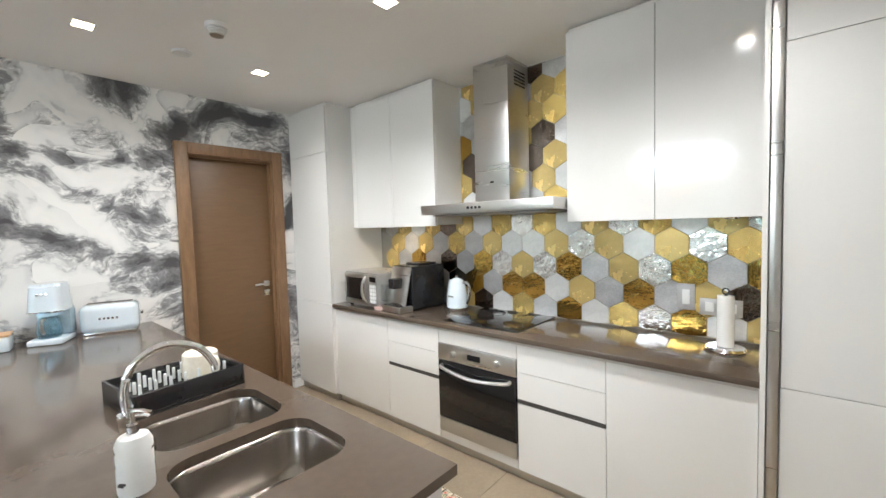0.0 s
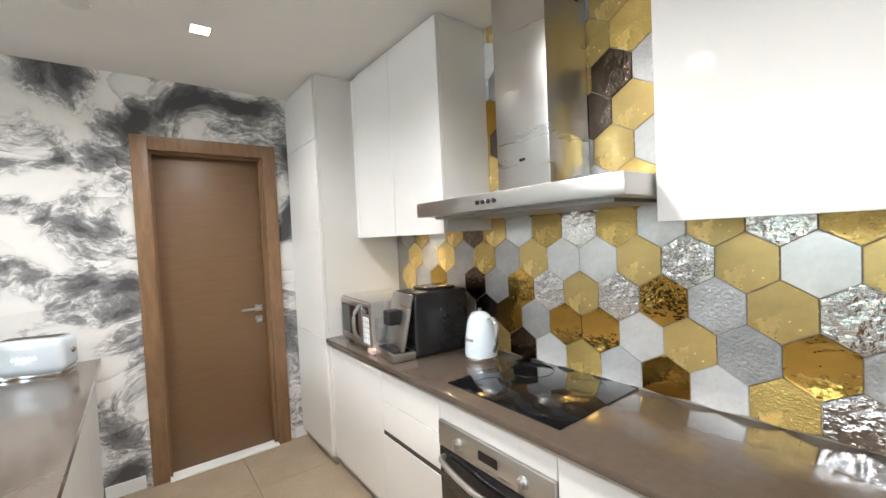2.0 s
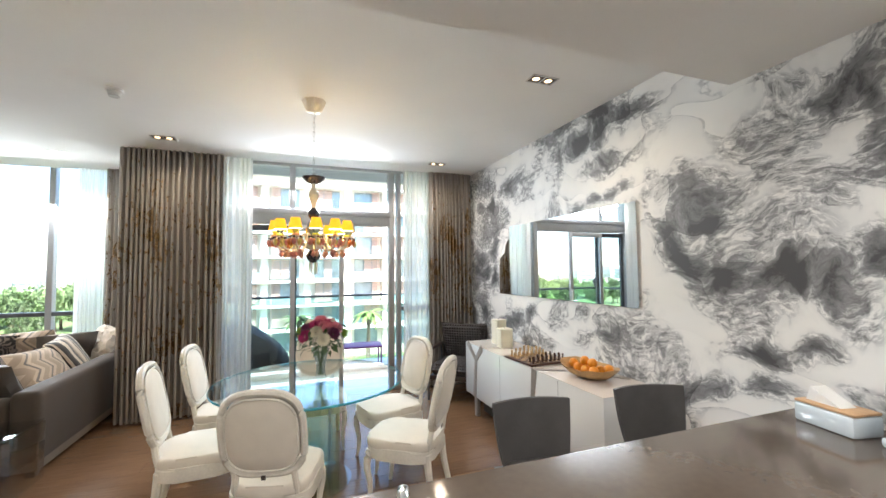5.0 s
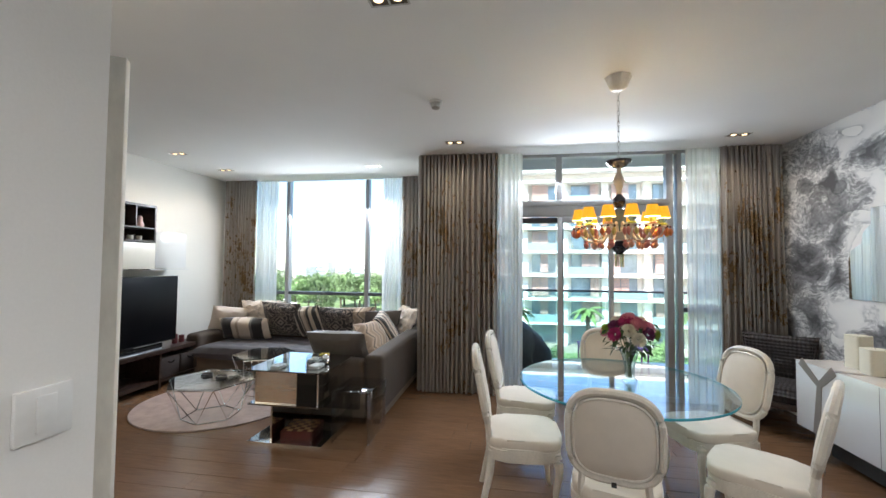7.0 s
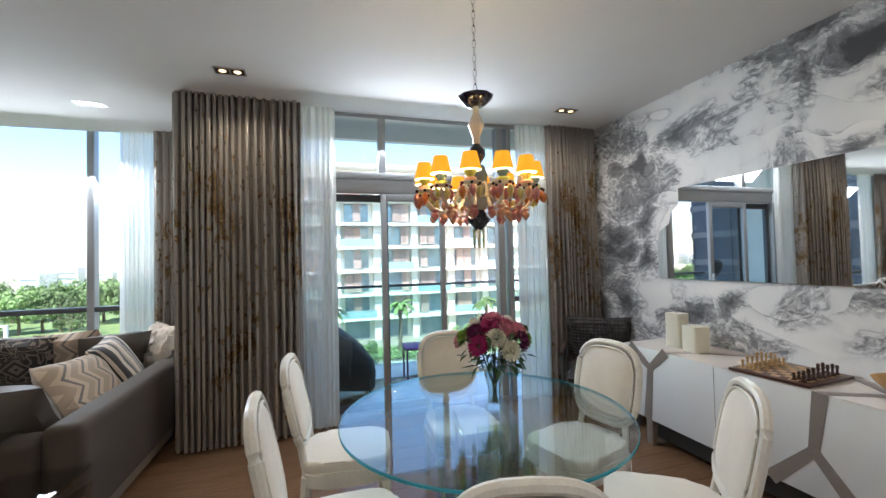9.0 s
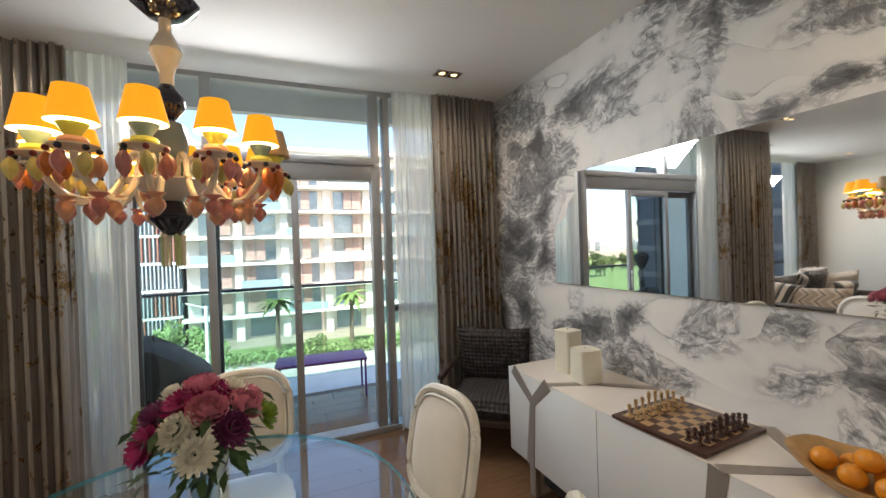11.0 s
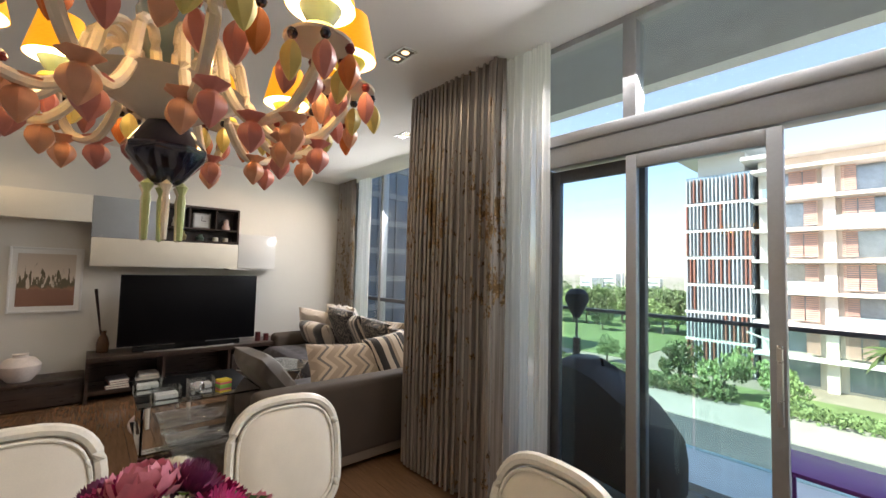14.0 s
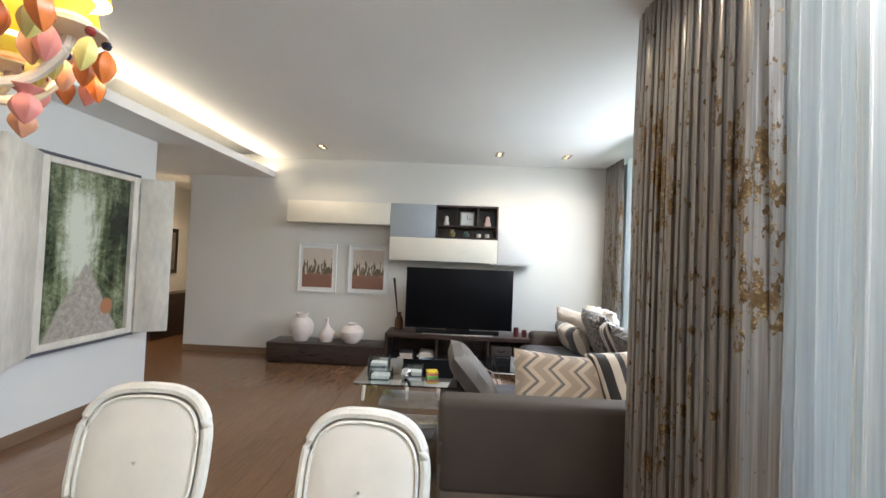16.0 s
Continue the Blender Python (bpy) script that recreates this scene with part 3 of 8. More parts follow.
solid("kitchen_worktop", bx(-2.745, 0.19, YF - 0.03, YB, CT - 0.03, CT, 0.004), STONE, "polished taupe stone worktop", "worktop")
solid("edge_profile", bx(-2.745, 0.19, YF - 0.02, YF + 0.02, CT - 0.045, CT - 0.031), STEEL, "steel profile under the worktop edge", "trim")
hob = thing("hob", "black glass induction hob set in the worktop", "hob")
part("glass_plate", bx(-1.53, -0.95, YF + 0.045, YF + 0.555, CT, CT + 0.006, 0.002), BLACKGLASS, hob)
ringm = mat("hob_ring_print", (0.022, 0.022, 0.022), 0.2)
for hx, hy, hr in ((-1.38, YF + 0.17, 0.075), (-1.38, YF + 0.42, 0.10), (-1.10, YF + 0.17, 0.10), (-1.10, YF + 0.42, 0.075)):
    part("ring_mark", tube([(hx + hr * math.cos(a * 0.2618), hy + hr * math.sin(a * 0.2618), CT + 0.006) for a in range(24)], 0.0012, 4, closed=True), ringm, hob)

YU = 2.165


def wall_unit(x0, x1, doors, label):
    u = thing("wall_cabinet", label, "cabinet", group="wall cabinets")
    part("body", bx(x0 + 0.001, x1 - 0.001, YU + 0.021, YB - 0.012, 1.532, 2.585), SATIN, u)
    for a, b in doors:
        part("door", bx(a + 0.0015, b - 0.0015, YU, YU + 0.02, 1.522, 2.585, 0.0015, 1), LACQUER, u)
    part("filler", bx(x0 + 0.01, x1 - 0.01, YU + 0.02, YB - 0.012, 2.585, 2.608), SATIN, u)
    return u


wall_unit(-2.67, -1.73, [(-2.67, -2.20), (-2.20, -1.73)], "glossy white wall cabinet with two doors")
wall_unit(-0.71, 0.185, [(-0.71, -0.25), (-0.25, 0.185)], "glossy white wall cabinet with two wide doors")
solid("filler_strip", bx(-2.745, -2.671, YU + 0.02, YB - 0.012, 1.525, 2.60), SATIN, "narrow white filler between tall and wall cabinet", "panel")
solid("socket_rail", bx(-2.744, -2.735, 2.0, 2.3, 1.05, 1.06), SATIN, "thin white rail on the cabinet side", "trim")

hd = thing("cooker_hood", "brushed steel chimney cooker hood over the hob", "cooker hood")
part("canopy", bx(-1.72, -0.715, 2.0, YB - 0.012, 1.60, 1.665, 0.004), STEEL, hd)
part("underside", bx(-1.66, -0.78, 2.06, YB - 0.06, 1.588, 1.60), mat("hood_filter", (0.30, 0.29, 0.28), 0.4, 0.9, stretch=(20, 1, 1)), hd, "dark metal grease filter")
part("chimney", bx(-1.40, -1.125, 2.22, YB - 0.012, 1.665, 2.606, 0.003), STEEL, hd)
part("chimney_sleeve", bx(-1.398, -1.127, 2.222, YB - 0.012, 2.24, 2.606), STEEL, hd)
for k in range(5):
    part("vent_slot", bx(-1.1252, -1.1235, 2.30, 2.44, 2.44 + k * 0.022, 2.450 + k * 0.022), BLACK, hd)
for k in range(4):
    part("button", moved(lathe([(0.009, 0), (0.009, 0.006), (0.0, 0.007)], 12), pose(-1.30 + k * 0.03, 2.0, 1.632, 90)), BLACK, hd)
part("badge", bx(-1.275, -1.245, 2.2175, 2.2205, 1.80, 1.812), BLACK, hd)

fr = thing("fridge_housing", "tall white built-in unit with steel edge profile", "cabinet")
part("end_panel", bx(0.187, 0.205, YF - 0.03, YB, 0, 2.606), SATIN, fr)
part("steel_profile", bx(0.207, 0.245, YF - 0.012, YF + 0.05, 0, 2.606, 0.003), STEEL, fr, "brushed steel vertical profile")
part("body", bx(0.247, 1.60, YF + 0.022, YB, 0.06, 2.606), SATIN, fr)
for a, b in ((0.065, 0.85), (0.85, 2.17), (2.17, 2.606)):
    for c, e in ((0.248, 0.92), (0.92, 1.60)):
        part("door", bx(c + 0.0015, e - 0.0015, YF, YF + 0.02, a + 0.0015, b - 0.0015, 0.0015, 1), LACQUER, fr)
part("kick_plate", bx(0.25, 1.60, YF + 0.03, YF + 0.05, 0, 0.06), STEEL, fr)

# ---- island ----
IX0, IX1, IY0, IY1 = XM + 0.004, -0.405, -0.31, 0.745
isl = thing("island_counter", "white kitchen island with a polished taupe stone top", "kitchen island")
SINK_R = 0.085
SX = [(-1.45, -1.10, 0.235, 0.637), (-1.035, -0.705, 0.215, 0.637)]


def slab(xs, ys, holes, z0, z1):
    """A slab over the grid xs by ys with the given rectangular openings."""
    bm = bmesh.new()
    at = {(a, b): bm.verts.new((a, b, z1)) for a in xs for b in ys}
    for a, b in zip(xs, xs[1:]):
        for c, d in zip(ys, ys[1:]):
            mx_, my_ = (a + b) / 2, (c + d) / 2
            if not any(h[0] < mx_ < h[1] and h[2] < my_ < h[3] for h in holes):
                bm.faces.new((at[a, c], at[b, c], at[b, d], at[a, d]))
    low = bmesh.ops.extrude_face_region(bm, geom=list(bm.faces))["geom"]
    bmesh.ops.translate(bm, vec=(0, 0, z0 - z1), verts=[v for v in low if isinstance(v, bmesh.types.BMVert)])
    return bm


part("stone_top", slab(sorted({IX0, IX1, *(v for q in SX for v in q[:2])}), sorted({IY0, IY1, *(v for q in SX for v in q[2:])}), SX, CT - 0.03, CT),
     STONE, isl, "polished taupe stone top with two sink cut-outs", smooth=False)
part("body", boxes([(IX0, -1.68, IY0 + 0.30, IY1 - 0.05, 0.06, CT - 0.03), (-1.68, -0.66, IY0 + 0.30, IY1 - 0.05, 0.06, 0.62), (-0.66, IX1 - 0.03, IY0 + 0.30, IY1 - 0.05, 0.06, CT - 0.03)]), SATIN, isl)
part("kick_board", bx(IX0, IX1 - 0.06, IY0 + 0.34, IY1 - 0.09, 0, 0.06), STEEL, isl)
n = 5
for k in range(n):
    a = IX0 + 0.03 + (IX1 - 0.03 - IX0 - 0.03) * k / n
    b = IX0 + 0.03 + (IX1 - 0.03 - IX0 - 0.03) * (k + 1) / n
    part("door", bx(a + 0.0015, b - 0.0015, IY1 - 0.05, IY1 - 0.03, 0.065, CT - 0.055, 0.0015, 1), SATIN, isl)


def sink_bowl(x0, x1, y0, y1, depth):
    """A pressed steel bowl with round corners and a drain."""
    bm = bmesh.new()
    rings = []
    cx, cy = (x0 + x1) / 2, (y0 + y1) / 2
    for inset, z in ((-0.004, -0.0302), (0.002, -0.034), (0.006, -0.045), (0.012, -depth * 0.8), (0.035, -depth * 0.97), (0.08, -depth)):
        ring = []
        r = SINK_R
        hx, hy = (x1 - x0) / 2 - inset, (y1 - y0) / 2 - inset
        rr = max(0.02, r - inset * 0.4)
        for q, (sx, sy) in enumerate(((1, 1), (-1, 1), (-1, -1), (1, -1))):
            for k in range(7):
                a = math.pi / 2 * (q + k / 6)
                ring.append(bm.verts.new((cx + sx * (hx - rr) + rr * math.cos(a), cy + sy * (hy - rr) + rr * math.sin(a), CT + z)))
        rings.append(ring)
    m = len(rings[0])
    for a, b in zip(rings, rings[1:]):
        for i in range(m):
            bm.faces.new((a[i], a[(i + 1) % m], b[(i + 1) % m], b[i]))
    bm.faces.new(rings[-1])
    return bm


def corner_fillet(cx, cy, sx, sy):
    """The stone left between a square corner of the cut-out and its rounded edge."""
    ax, ay = cx - sx * SINK_R, cy - sy * SINK_R
    arc = [(ax + sx * SINK_R * math.cos(math.pi / 16 * k), ay + sy * SINK_R * math.sin(math.pi / 16 * k)) for k in range(9)]
    return prism([(cx + sx * 0.0005, cy + sy * 0.0005)] + arc, CT - 0.0298, CT - 0.0002)


for s_ in SX:
    for sx in (-1, 1):
        for sy in (-1, 1):
            part("corner_fillet", corner_fillet(s_[0] if sx < 0 else s_[1], s_[2] if sy < 0 else s_[3], sx, sy), STONE, isl, smooth=False)
sk = thing("double_sink", "undermounted double stainless steel sink", "sink")
SINKST = mat("satin_steel_bowl", (0.34, 0.31, 0.28), 0.22, 1.0, var=0.05, relief=0.01)
for s, dep in zip(SX, (0.17, 0.19)):
    bw = part("bowl", sink_bowl(*s, dep), SINKST, sk)
    part("drain", lathe([(0.042, 0), (0.042, 0.002), (0.03, 0.003), (0.0, 0.001)], 20, ((s[0] + s[1]) / 2, (s[2] + s[3]) / 2, CT - dep + 0.001)), CHROME, bw)
tp = thing("kitchen_tap", "chrome gooseneck kitchen tap with a side lever", "tap", -1.205, 0.185, CT)
part("base", lathe([(0.027, 0), (0.027, 0.012), (0.021, 0.02), (0.021, 0.10), (0.024, 0.105), (0.024, 0.12), (0.0, 0.122)]), CHROME, tp)
part("spout", tube(smooth_path([(0, 0, 0.11), (0, 0, 0.20), (0.008, 0.03, 0.268), (0.025, 0.10, 0.306), (0.045, 0.18, 0.285), (0.056, 0.22, 0.23), (0.058, 0.225, 0.20)], 8), 0.0115, 12), CHROME, tp)
part("lever", tube([(0.018, 0, 0.112), (0.05, 0.01, 0.125), (0.10, 0.03, 0.135)], 0.006), CHROME, tp)

# ---- dining window and sliding door ----
YW = -4.34
wd = thing("window_1", "grey aluminium window wall with a sliding balcony door", "window")
tagged(wd, kind="structure")
WX0, WX1 = -0.40, -3.02
part("head", bx(WX1, WX0, YW - 0.05, YW + 0.05, 2.86, 2.95), ALU, wd)
part("transom", bx(-2.20, WX0, YW - 0.06, YW + 0.07, 2.265, 2.33, 0.004), ALU, wd)
part("header_box", bx(-2.17, WX0 - 0.06, YW - 0.055, YW + 0.052, 2.14, 2.2645, 0.003), ALU, wd)
part("sill", bx(WX1, WX0, YW - 0.08, YW + 0.07, 0.0, 0.05, 0.004), ALU, wd)
for nm, a, b, z0, z1, mt in (("jamb", -0.46, -0.40, 0.05, 2.14, ALU), ("jamb", -2.245, -2.17, 0.05, 2.86, ALU), ("post", -2.34, -2.285, 0.05, 2.86, ALU),
                             ("upper_mullion", -1.00, -0.93, 2.33, 2.86, ALU)):
    part(nm, bx(a, b, YW - 0.05, YW + 0.05, z0, z1, 0.003), mt, wd)
part("pane", bx(-2.17, -1.00, YW - 0.004, YW + 0.004, 2.33, 2.86), PANE, wd)
part("pane", bx(-0.93, WX0, YW - 0.004, YW + 0.004, 2.33, 2.86), PANE, wd)
part("pane", bx(-3.0, -2.34, YW - 0.004, YW + 0.004, 0.05, 2.86), PANE, wd)
part("pane", bx(-2.285, -2.245, YW - 0.004, YW + 0.004, 0.05, 2.86), PANE, wd)
part("pane", bx(WX0, -0.205, YW - 0.054, YW - 0.046, 0.0, 2.93), PANE, wd).visible_shadow = False
part("mid_rail", bx(-3.0, -2.34, YW - 0.04, YW + 0.03, 1.02, 1.07), ALUDARK, wd)


def sash(x0, x1, y, name, dark):
    s = part(name, boxes([(x0, x0 + 0.055, y - 0.02, y + 0.02, 0.06, 2.13), (x1 - 0.055, x1, y - 0.02, y + 0.02, 0.06, 2.13),
                          (x0 + 0.055, x1 - 0.055, y - 0.02, y + 0.02, 2.06, 2.13), (x0 + 0.055, x1 - 0.055, y - 0.02, y + 0.02, 0.06, 0.13)], 0.003), dark, wd)
    part("pane", bx(x0 + 0.055, x1 - 0.055, y - 0.005, y + 0.005, 0.13, 2.06), DOORGLASS, s)
    return s


s1 = sash(-1.585, -0.945, YW + 0.03, "sliding_sash", ALU)
part("pull_handle", bx(-1.575, -1.555, YW + 0.05, YW + 0.075, 0.92, 1.24, 0.004), STEEL, s1)
sash(-1.02, -0.46, YW - 0.03, "fixed_sash", ALUDARK)
for ob in list(wd.children_recursive):
    if ob.name.startswith("pane"):
        ob.visible_shadow = False

# ---- living-room window ----
YV = -5.52
wv = thing("window_2", "tall living-room window with grey aluminium mullions and a low rail", "window")
tagged(wv, kind="structure")
for a in (3.96, 3.24, 1.86, 0.82):
    part("mullion", bx(a, a + 0.065, YV - 0.05, YV + 0.05, 0.06, 2.95, 0.003), ALU, wv)
for a, b in ((0.885, 1.86), (1.925, 3.24), (3.305, 3.96)):
    for z0, z1 in ((0.06, 1.03), (1.08, 2.95)):
        g = part("pane", bx(a, b, YV - 0.004, YV + 0.004, z0, z1), PANE, wv)
        g.visible_shadow = False
    part("mid_rail", bx(a, b, YV - 0.05, YV + 0.05, 1.03, 1.08, 0.003), ALUDARK, wv)


def drape(name, label, x0, x1, y, folds, amp, material, z0=0.015, z1=ZL + 0.02, seed=0, group=""):
    """Hanging cloth in uneven pleats: tight at the head, opening and wandering towards the hem."""
    bm = bmesh.new()
    nx, nz = folds * 14, 18
    grid = []
    for j in range(nz + 1):
        v = j / nz
        row = []
        for i in range(nx + 1):
            u = i / nx
            drift = 1.5 * noise.noise(Vector((u * 5 + seed, v * 0.5, seed))) + 0.6 * (1 - v) * noise.noise(Vector((u * 13, v * 0.9, seed + 2)))
            ph = 2 * math.pi * folds * (u + 0.035 * math.sin(7.3 * u + seed)) + drift
            deep = 0.70 + 0.45 * noise.noise(Vector((u * folds * 0.7, seed * 1.7, 3.1)))
            a = amp * deep * (1.12 - 0.42 * v ** 3)
            sn = math.sin(ph)
            bow = 0.014 * noise.noise(Vector((u * 3, v * 2, seed + 7)))
            row.append(bm.verts.new((x0 + (x1 - x0) * u + 0.30 * amp * math.sin(2 * ph), y + a * math.copysign(abs(sn) ** 0.75, sn) + bow, z0 + (z1 - z0) * v)))
        grid.append(row)
    for j in range(nz):
        for i in range(nx):
            bm.faces.new((grid[j][i], grid[j][i + 1], grid[j + 1][i + 1], grid[j + 1][i]))
    ob = new(name, mesh_of(name, bm, material))
    return tagged(ob, label, "curtain", group)


G1 = "heavy curtains"
drape("curtain", "silver-grey satin curtain with rusty gold distressed patches, drawn open", -0.22, 0.735, -4.14, 18, 0.070, CURTAIN, seed=1, group=G1)
drape("curtain", "silver-grey satin curtain with rusty gold distressed patches, drawn open", -3.325, -2.70, -4.20, 12, 0.060, CURTAIN, seed=2, group=G1)
drape("curtain", "silver-grey satin curtain with rusty gold distressed patches, drawn open", 3.70, 4.29, -5.27, 11, 0.045, CURTAIN, seed=3, group=G1)
drape("curtain", "silver-grey satin curtain with rusty gold distressed patches, drawn open", 0.86, 1.26, -5.27, 7, 0.045, CURTAIN, seed=4, group=G1)
G2 = "sheer curtains"
drape("sheer_curtain", "white sheer curtain gathered beside the heavy one", -0.52, -0.20, -4.205, 6, 0.028, SHEER, seed=5, group=G2)
drape("sheer_curtain", "white sheer curtain gathered beside the heavy one", -2.72, -2.36, -4.235, 6, 0.028, SHEER, seed=6, group=G2)
drape("sheer_curtain", "white sheer curtain gathered beside the heavy one", 3.36, 3.74, -5.34, 7, 0.020, SHEER, seed=7, group=G2)
drape("sheer_curtain", "white sheer curtain gathered beside the heavy one", 1.24, 1.58, -5.34, 7, 0.020, SHEER, seed=8, group=G2)

# ---- dining room ----
TX, TY, TZ, TR = -1.12, -2.25, 0.75, 0.68


def round_shape(w, h, p, n=32, top=0.0):
    """Outline of a rounded rectangle in the xz plane; top adds an arch."""
    out = []
    for i in range(n):
        a = 2 * math.pi * i / n
        c, s = math.cos(a), math.sin(a)
        x = math.copysign(abs(c) ** (2 / p), c) * w / 2
        z = math.copysign(abs(s) ** (2 / p), s) * h / 2
        out.append((x, z + (top * (1 - (2 * x / w) ** 2) if z > 0 else 0)))
    return out


def dining_chair():
    c = thing("dining_chair", "cream lacquered oval-back dining chair with ivory upholstery", "chair", group="chairs round the glass table")
    # the sitter looks along -y; the back stands at +y
    lean = pose(0, 0.215, 0.50, -11)
    ring = [(x, 0, z + 0.275) for x, z in round_shape(0.47, 0.46, 3.4, 40, 0.02)]
    bm = tube([(x, 0.0, z) for x, _, z in ring], 0.021, 8, closed=True)
    part("back_frame", moved(bm, lean), CREAM, c)
    bead = tube([(x * 0.885, -0.018, 0.275 + (z - 0.275) * 0.885) for x, _, z in ring], 0.0065, 6, closed=True)
    tube([(x * 0.885, 0.018, 0.275 + (z - 0.275) * 0.885) for x, _, z in ring], 0.0065, 6, bead, closed=True)
    part("moulding", moved(bead, lean), CREAM, c)
    pad = bmesh.new()
    for side in (-1, 1):
        rings = []
        for k, (sc, bulge) in enumerate(((0.90, 0.010), (0.80, 0.022), (0.5, 0.030), (0.02, 0.032))):
            rings.append([pad.verts.new((x * sc, side * bulge, 0.275 + (z - 0.275) * sc)) for x, _, z in ring])
        for a, b in zip(rings, rings[1:]):
            for i in range(40):
                pad.faces.new((a[i], a[(i + 1) % 40], b[(i + 1) % 40], b[i]))
    part("back_pad", moved(pad, lean), CREAMFAB, c, "ivory upholstered back panel")
    for s in (-1, 1):
        part("back_post", moved(tube(smooth_path([(s * 0.175, 0.0, -0.09), (s * 0.175, 0.004, -0.02), (s * 0.165, 0.002, 0.06)], 4), 0.019, 8, taper=None), lean), CREAM, c)
    seat = prism([(x * (1.0 if z < 0 else 0.94), z) for x, z in round_shape(0.51, 0.48, 4.2, 32)], 0.0, 0.07)
    bmesh.ops.bevel(seat, geom=[e for e in seat.edges if abs(e.verts[0].co.z - e.verts[1].co.z) < 1e-5], offset=0.03, segments=4, affect="EDGES", profile=0.6)
    part("seat", moved(seat, pose(0, 0, 0.415)), CREAMFAB, c, "ivory upholstered seat")
    apron = prism(round_shape(0.50, 0.47, 4.2, 32), 0.345, 0.43)
    bmesh.ops.bevel(apron, geom=[e for e in apron.edges if abs(e.verts[0].co.z - e.verts[1].co.z) < 1e-5], offset=0.010, segments=2, affect="EDGES")
    part("seat_frame", apron, CREAM, c)
    for sx in (-1, 1):
        pts = [(sx * 0.205, -0.19, 0.40), (sx * 0.222, -0.208, 0.30), (sx * 0.205, -0.19, 0.15), (sx * 0.208, -0.20, 0.03), (sx * 0.215, -0.21, 0.0)]
        sp = smooth_path(pts, 5)
        part("leg", tube(sp, 0.02, 8, taper=[0.031 - 0.018 * min(1, 1.25 * i / (len(sp) - 1)) for i in range(len(sp))]), CREAM, c)
        pts = [(sx * 0.185, 0.20, 0.40), (sx * 0.185, 0.215, 0.25), (sx * 0.188, 0.25, 0.08), (sx * 0.19, 0.27, 0.0)]
        sp = smooth_path(pts, 5)
        part("leg", tube(sp, 0.02, 8, taper=[0.028 - 0.012 * i / (len(sp) - 1) for i in range(len(sp))]), CREAM, c)
    part("label_tag", moved(bx(-0.013, 0.013, 0.031, 0.034, 0.03, 0.058), lean), DARKGAP, c, "small dark maker's tag on the back")
    return c


def facing(bxp, byp, dx=None, dy=0.0):
    """Pose of a chair whose back top stands at (bxp, byp), turned to the table's middle."""
    d = (Vector((TX - bxp, TY - byp, 0)) if dx is None else Vector((dx, dy, 0))).normalized()
    turn = math.degrees(math.atan2(d.y, d.x)) + 90
    return pose(bxp + d.x * 0.31, byp + d.y * 0.31, 0, 0, 0, turn) @ Matrix.Diagonal((0.94, 1, 0.97, 1))


CHAIRS = [(-0.14, -2.04, -1, -0.05), (-0.20, -2.84, -1, 0.10), (-1.24, -3.22, 0.03, 1), (-2.05, -2.49), (-1.99, -1.61), (-0.84, -1.28)]
first = dining_chair()
first.matrix_basis = facing(*CHAIRS[0])
for c in CHAIRS[1:]:
    copy_thing(first, facing(*c))

tb = thing("dining_table", "round clear glass dining table on coloured acrylic panels", "table", TX, TY, 0)
part("glass_top", lathe([(0, TZ - 0.014), (TR - 0.004, TZ - 0.014), (TR - 0.003, TZ), (0, TZ)], 72), TABLEGLASS, tb)
part("glass_rim", lathe([(TR - 0.003, TZ - 0.015), (TR, TZ - 0.012), (TR, TZ - 0.003), (TR - 0.003, TZ + 0.0005), (TR - 0.0035, TZ - 0.007), (TR - 0.003, TZ - 0.015)], 72, caps=False), GLASSEDGE, tb, "cyan polished glass rim")
for k, (colr, ang, off) in enumerate((((0.93, 0.93, 0.55), 20, 0.16), ((0.85, 0.93, 0.76), 110, 0.16), ((0.80, 0.86, 0.95), 200, 0.16), ((0.88, 0.94, 0.95), 290, 0.16))):
    a = radians(ang)
    part("leg_panel", moved(bx(-0.14, 0.14, -0.008, 0.008, 0.0, TZ - 0.0145, 0.002), pose(off * math.cos(a), off * math.sin(a), 0, 0, 0, ang + 60)),
         thin_glass("tinted_acrylic", colr, 1.2), tb, ("lime", "green", "blue", "pale blue")[k] + " tinted acrylic leg panel")
part("foot_plate", lathe([(0.30, 0), (0.30, 0.010), (0.0, 0.011)], 40), CLEAR, tb)

# flowers
LEAF = mat("flower_leaf", (0.035, 0.085, 0.020), 0.5, var=0.3, scale=20, relief=0.1)
FLV = thing("flower_vase", "clear glass vase of pink roses, magenta gerberas and white mums", "flower vase", -1.19, -2.27, TZ + 0.001)
vg = lathe([(0.045, 0), (0.05, 0.004), (0.036, 0.03), (0.032, 0.08), (0.045, 0.15), (0.066, 0.215), (0.062, 0.213), (0.041, 0.148), (0.028, 0.08), (0.030, 0.03), (0.0, 0.02)], 28)
part("vase", vg, thin_glass("vase_glass", (0.86, 0.92, 0.92), 2.0), FLV, "clear waisted glass vase")
random.seed(12)
st = bmesh.new()
for k in range(16):
    a = random.random() * 6.28
    tube([(0.015 * math.cos(a + 2), 0.015 * math.sin(a + 2), 0.025), (0.01 * math.cos(a), 0.01 * math.sin(a), 0.12), (0.09 * math.cos(a), 0.10 * math.sin(a), 0.36)], 0.003, 5, st)
part("stems", st, LEAF, FLV, "green stems in water")


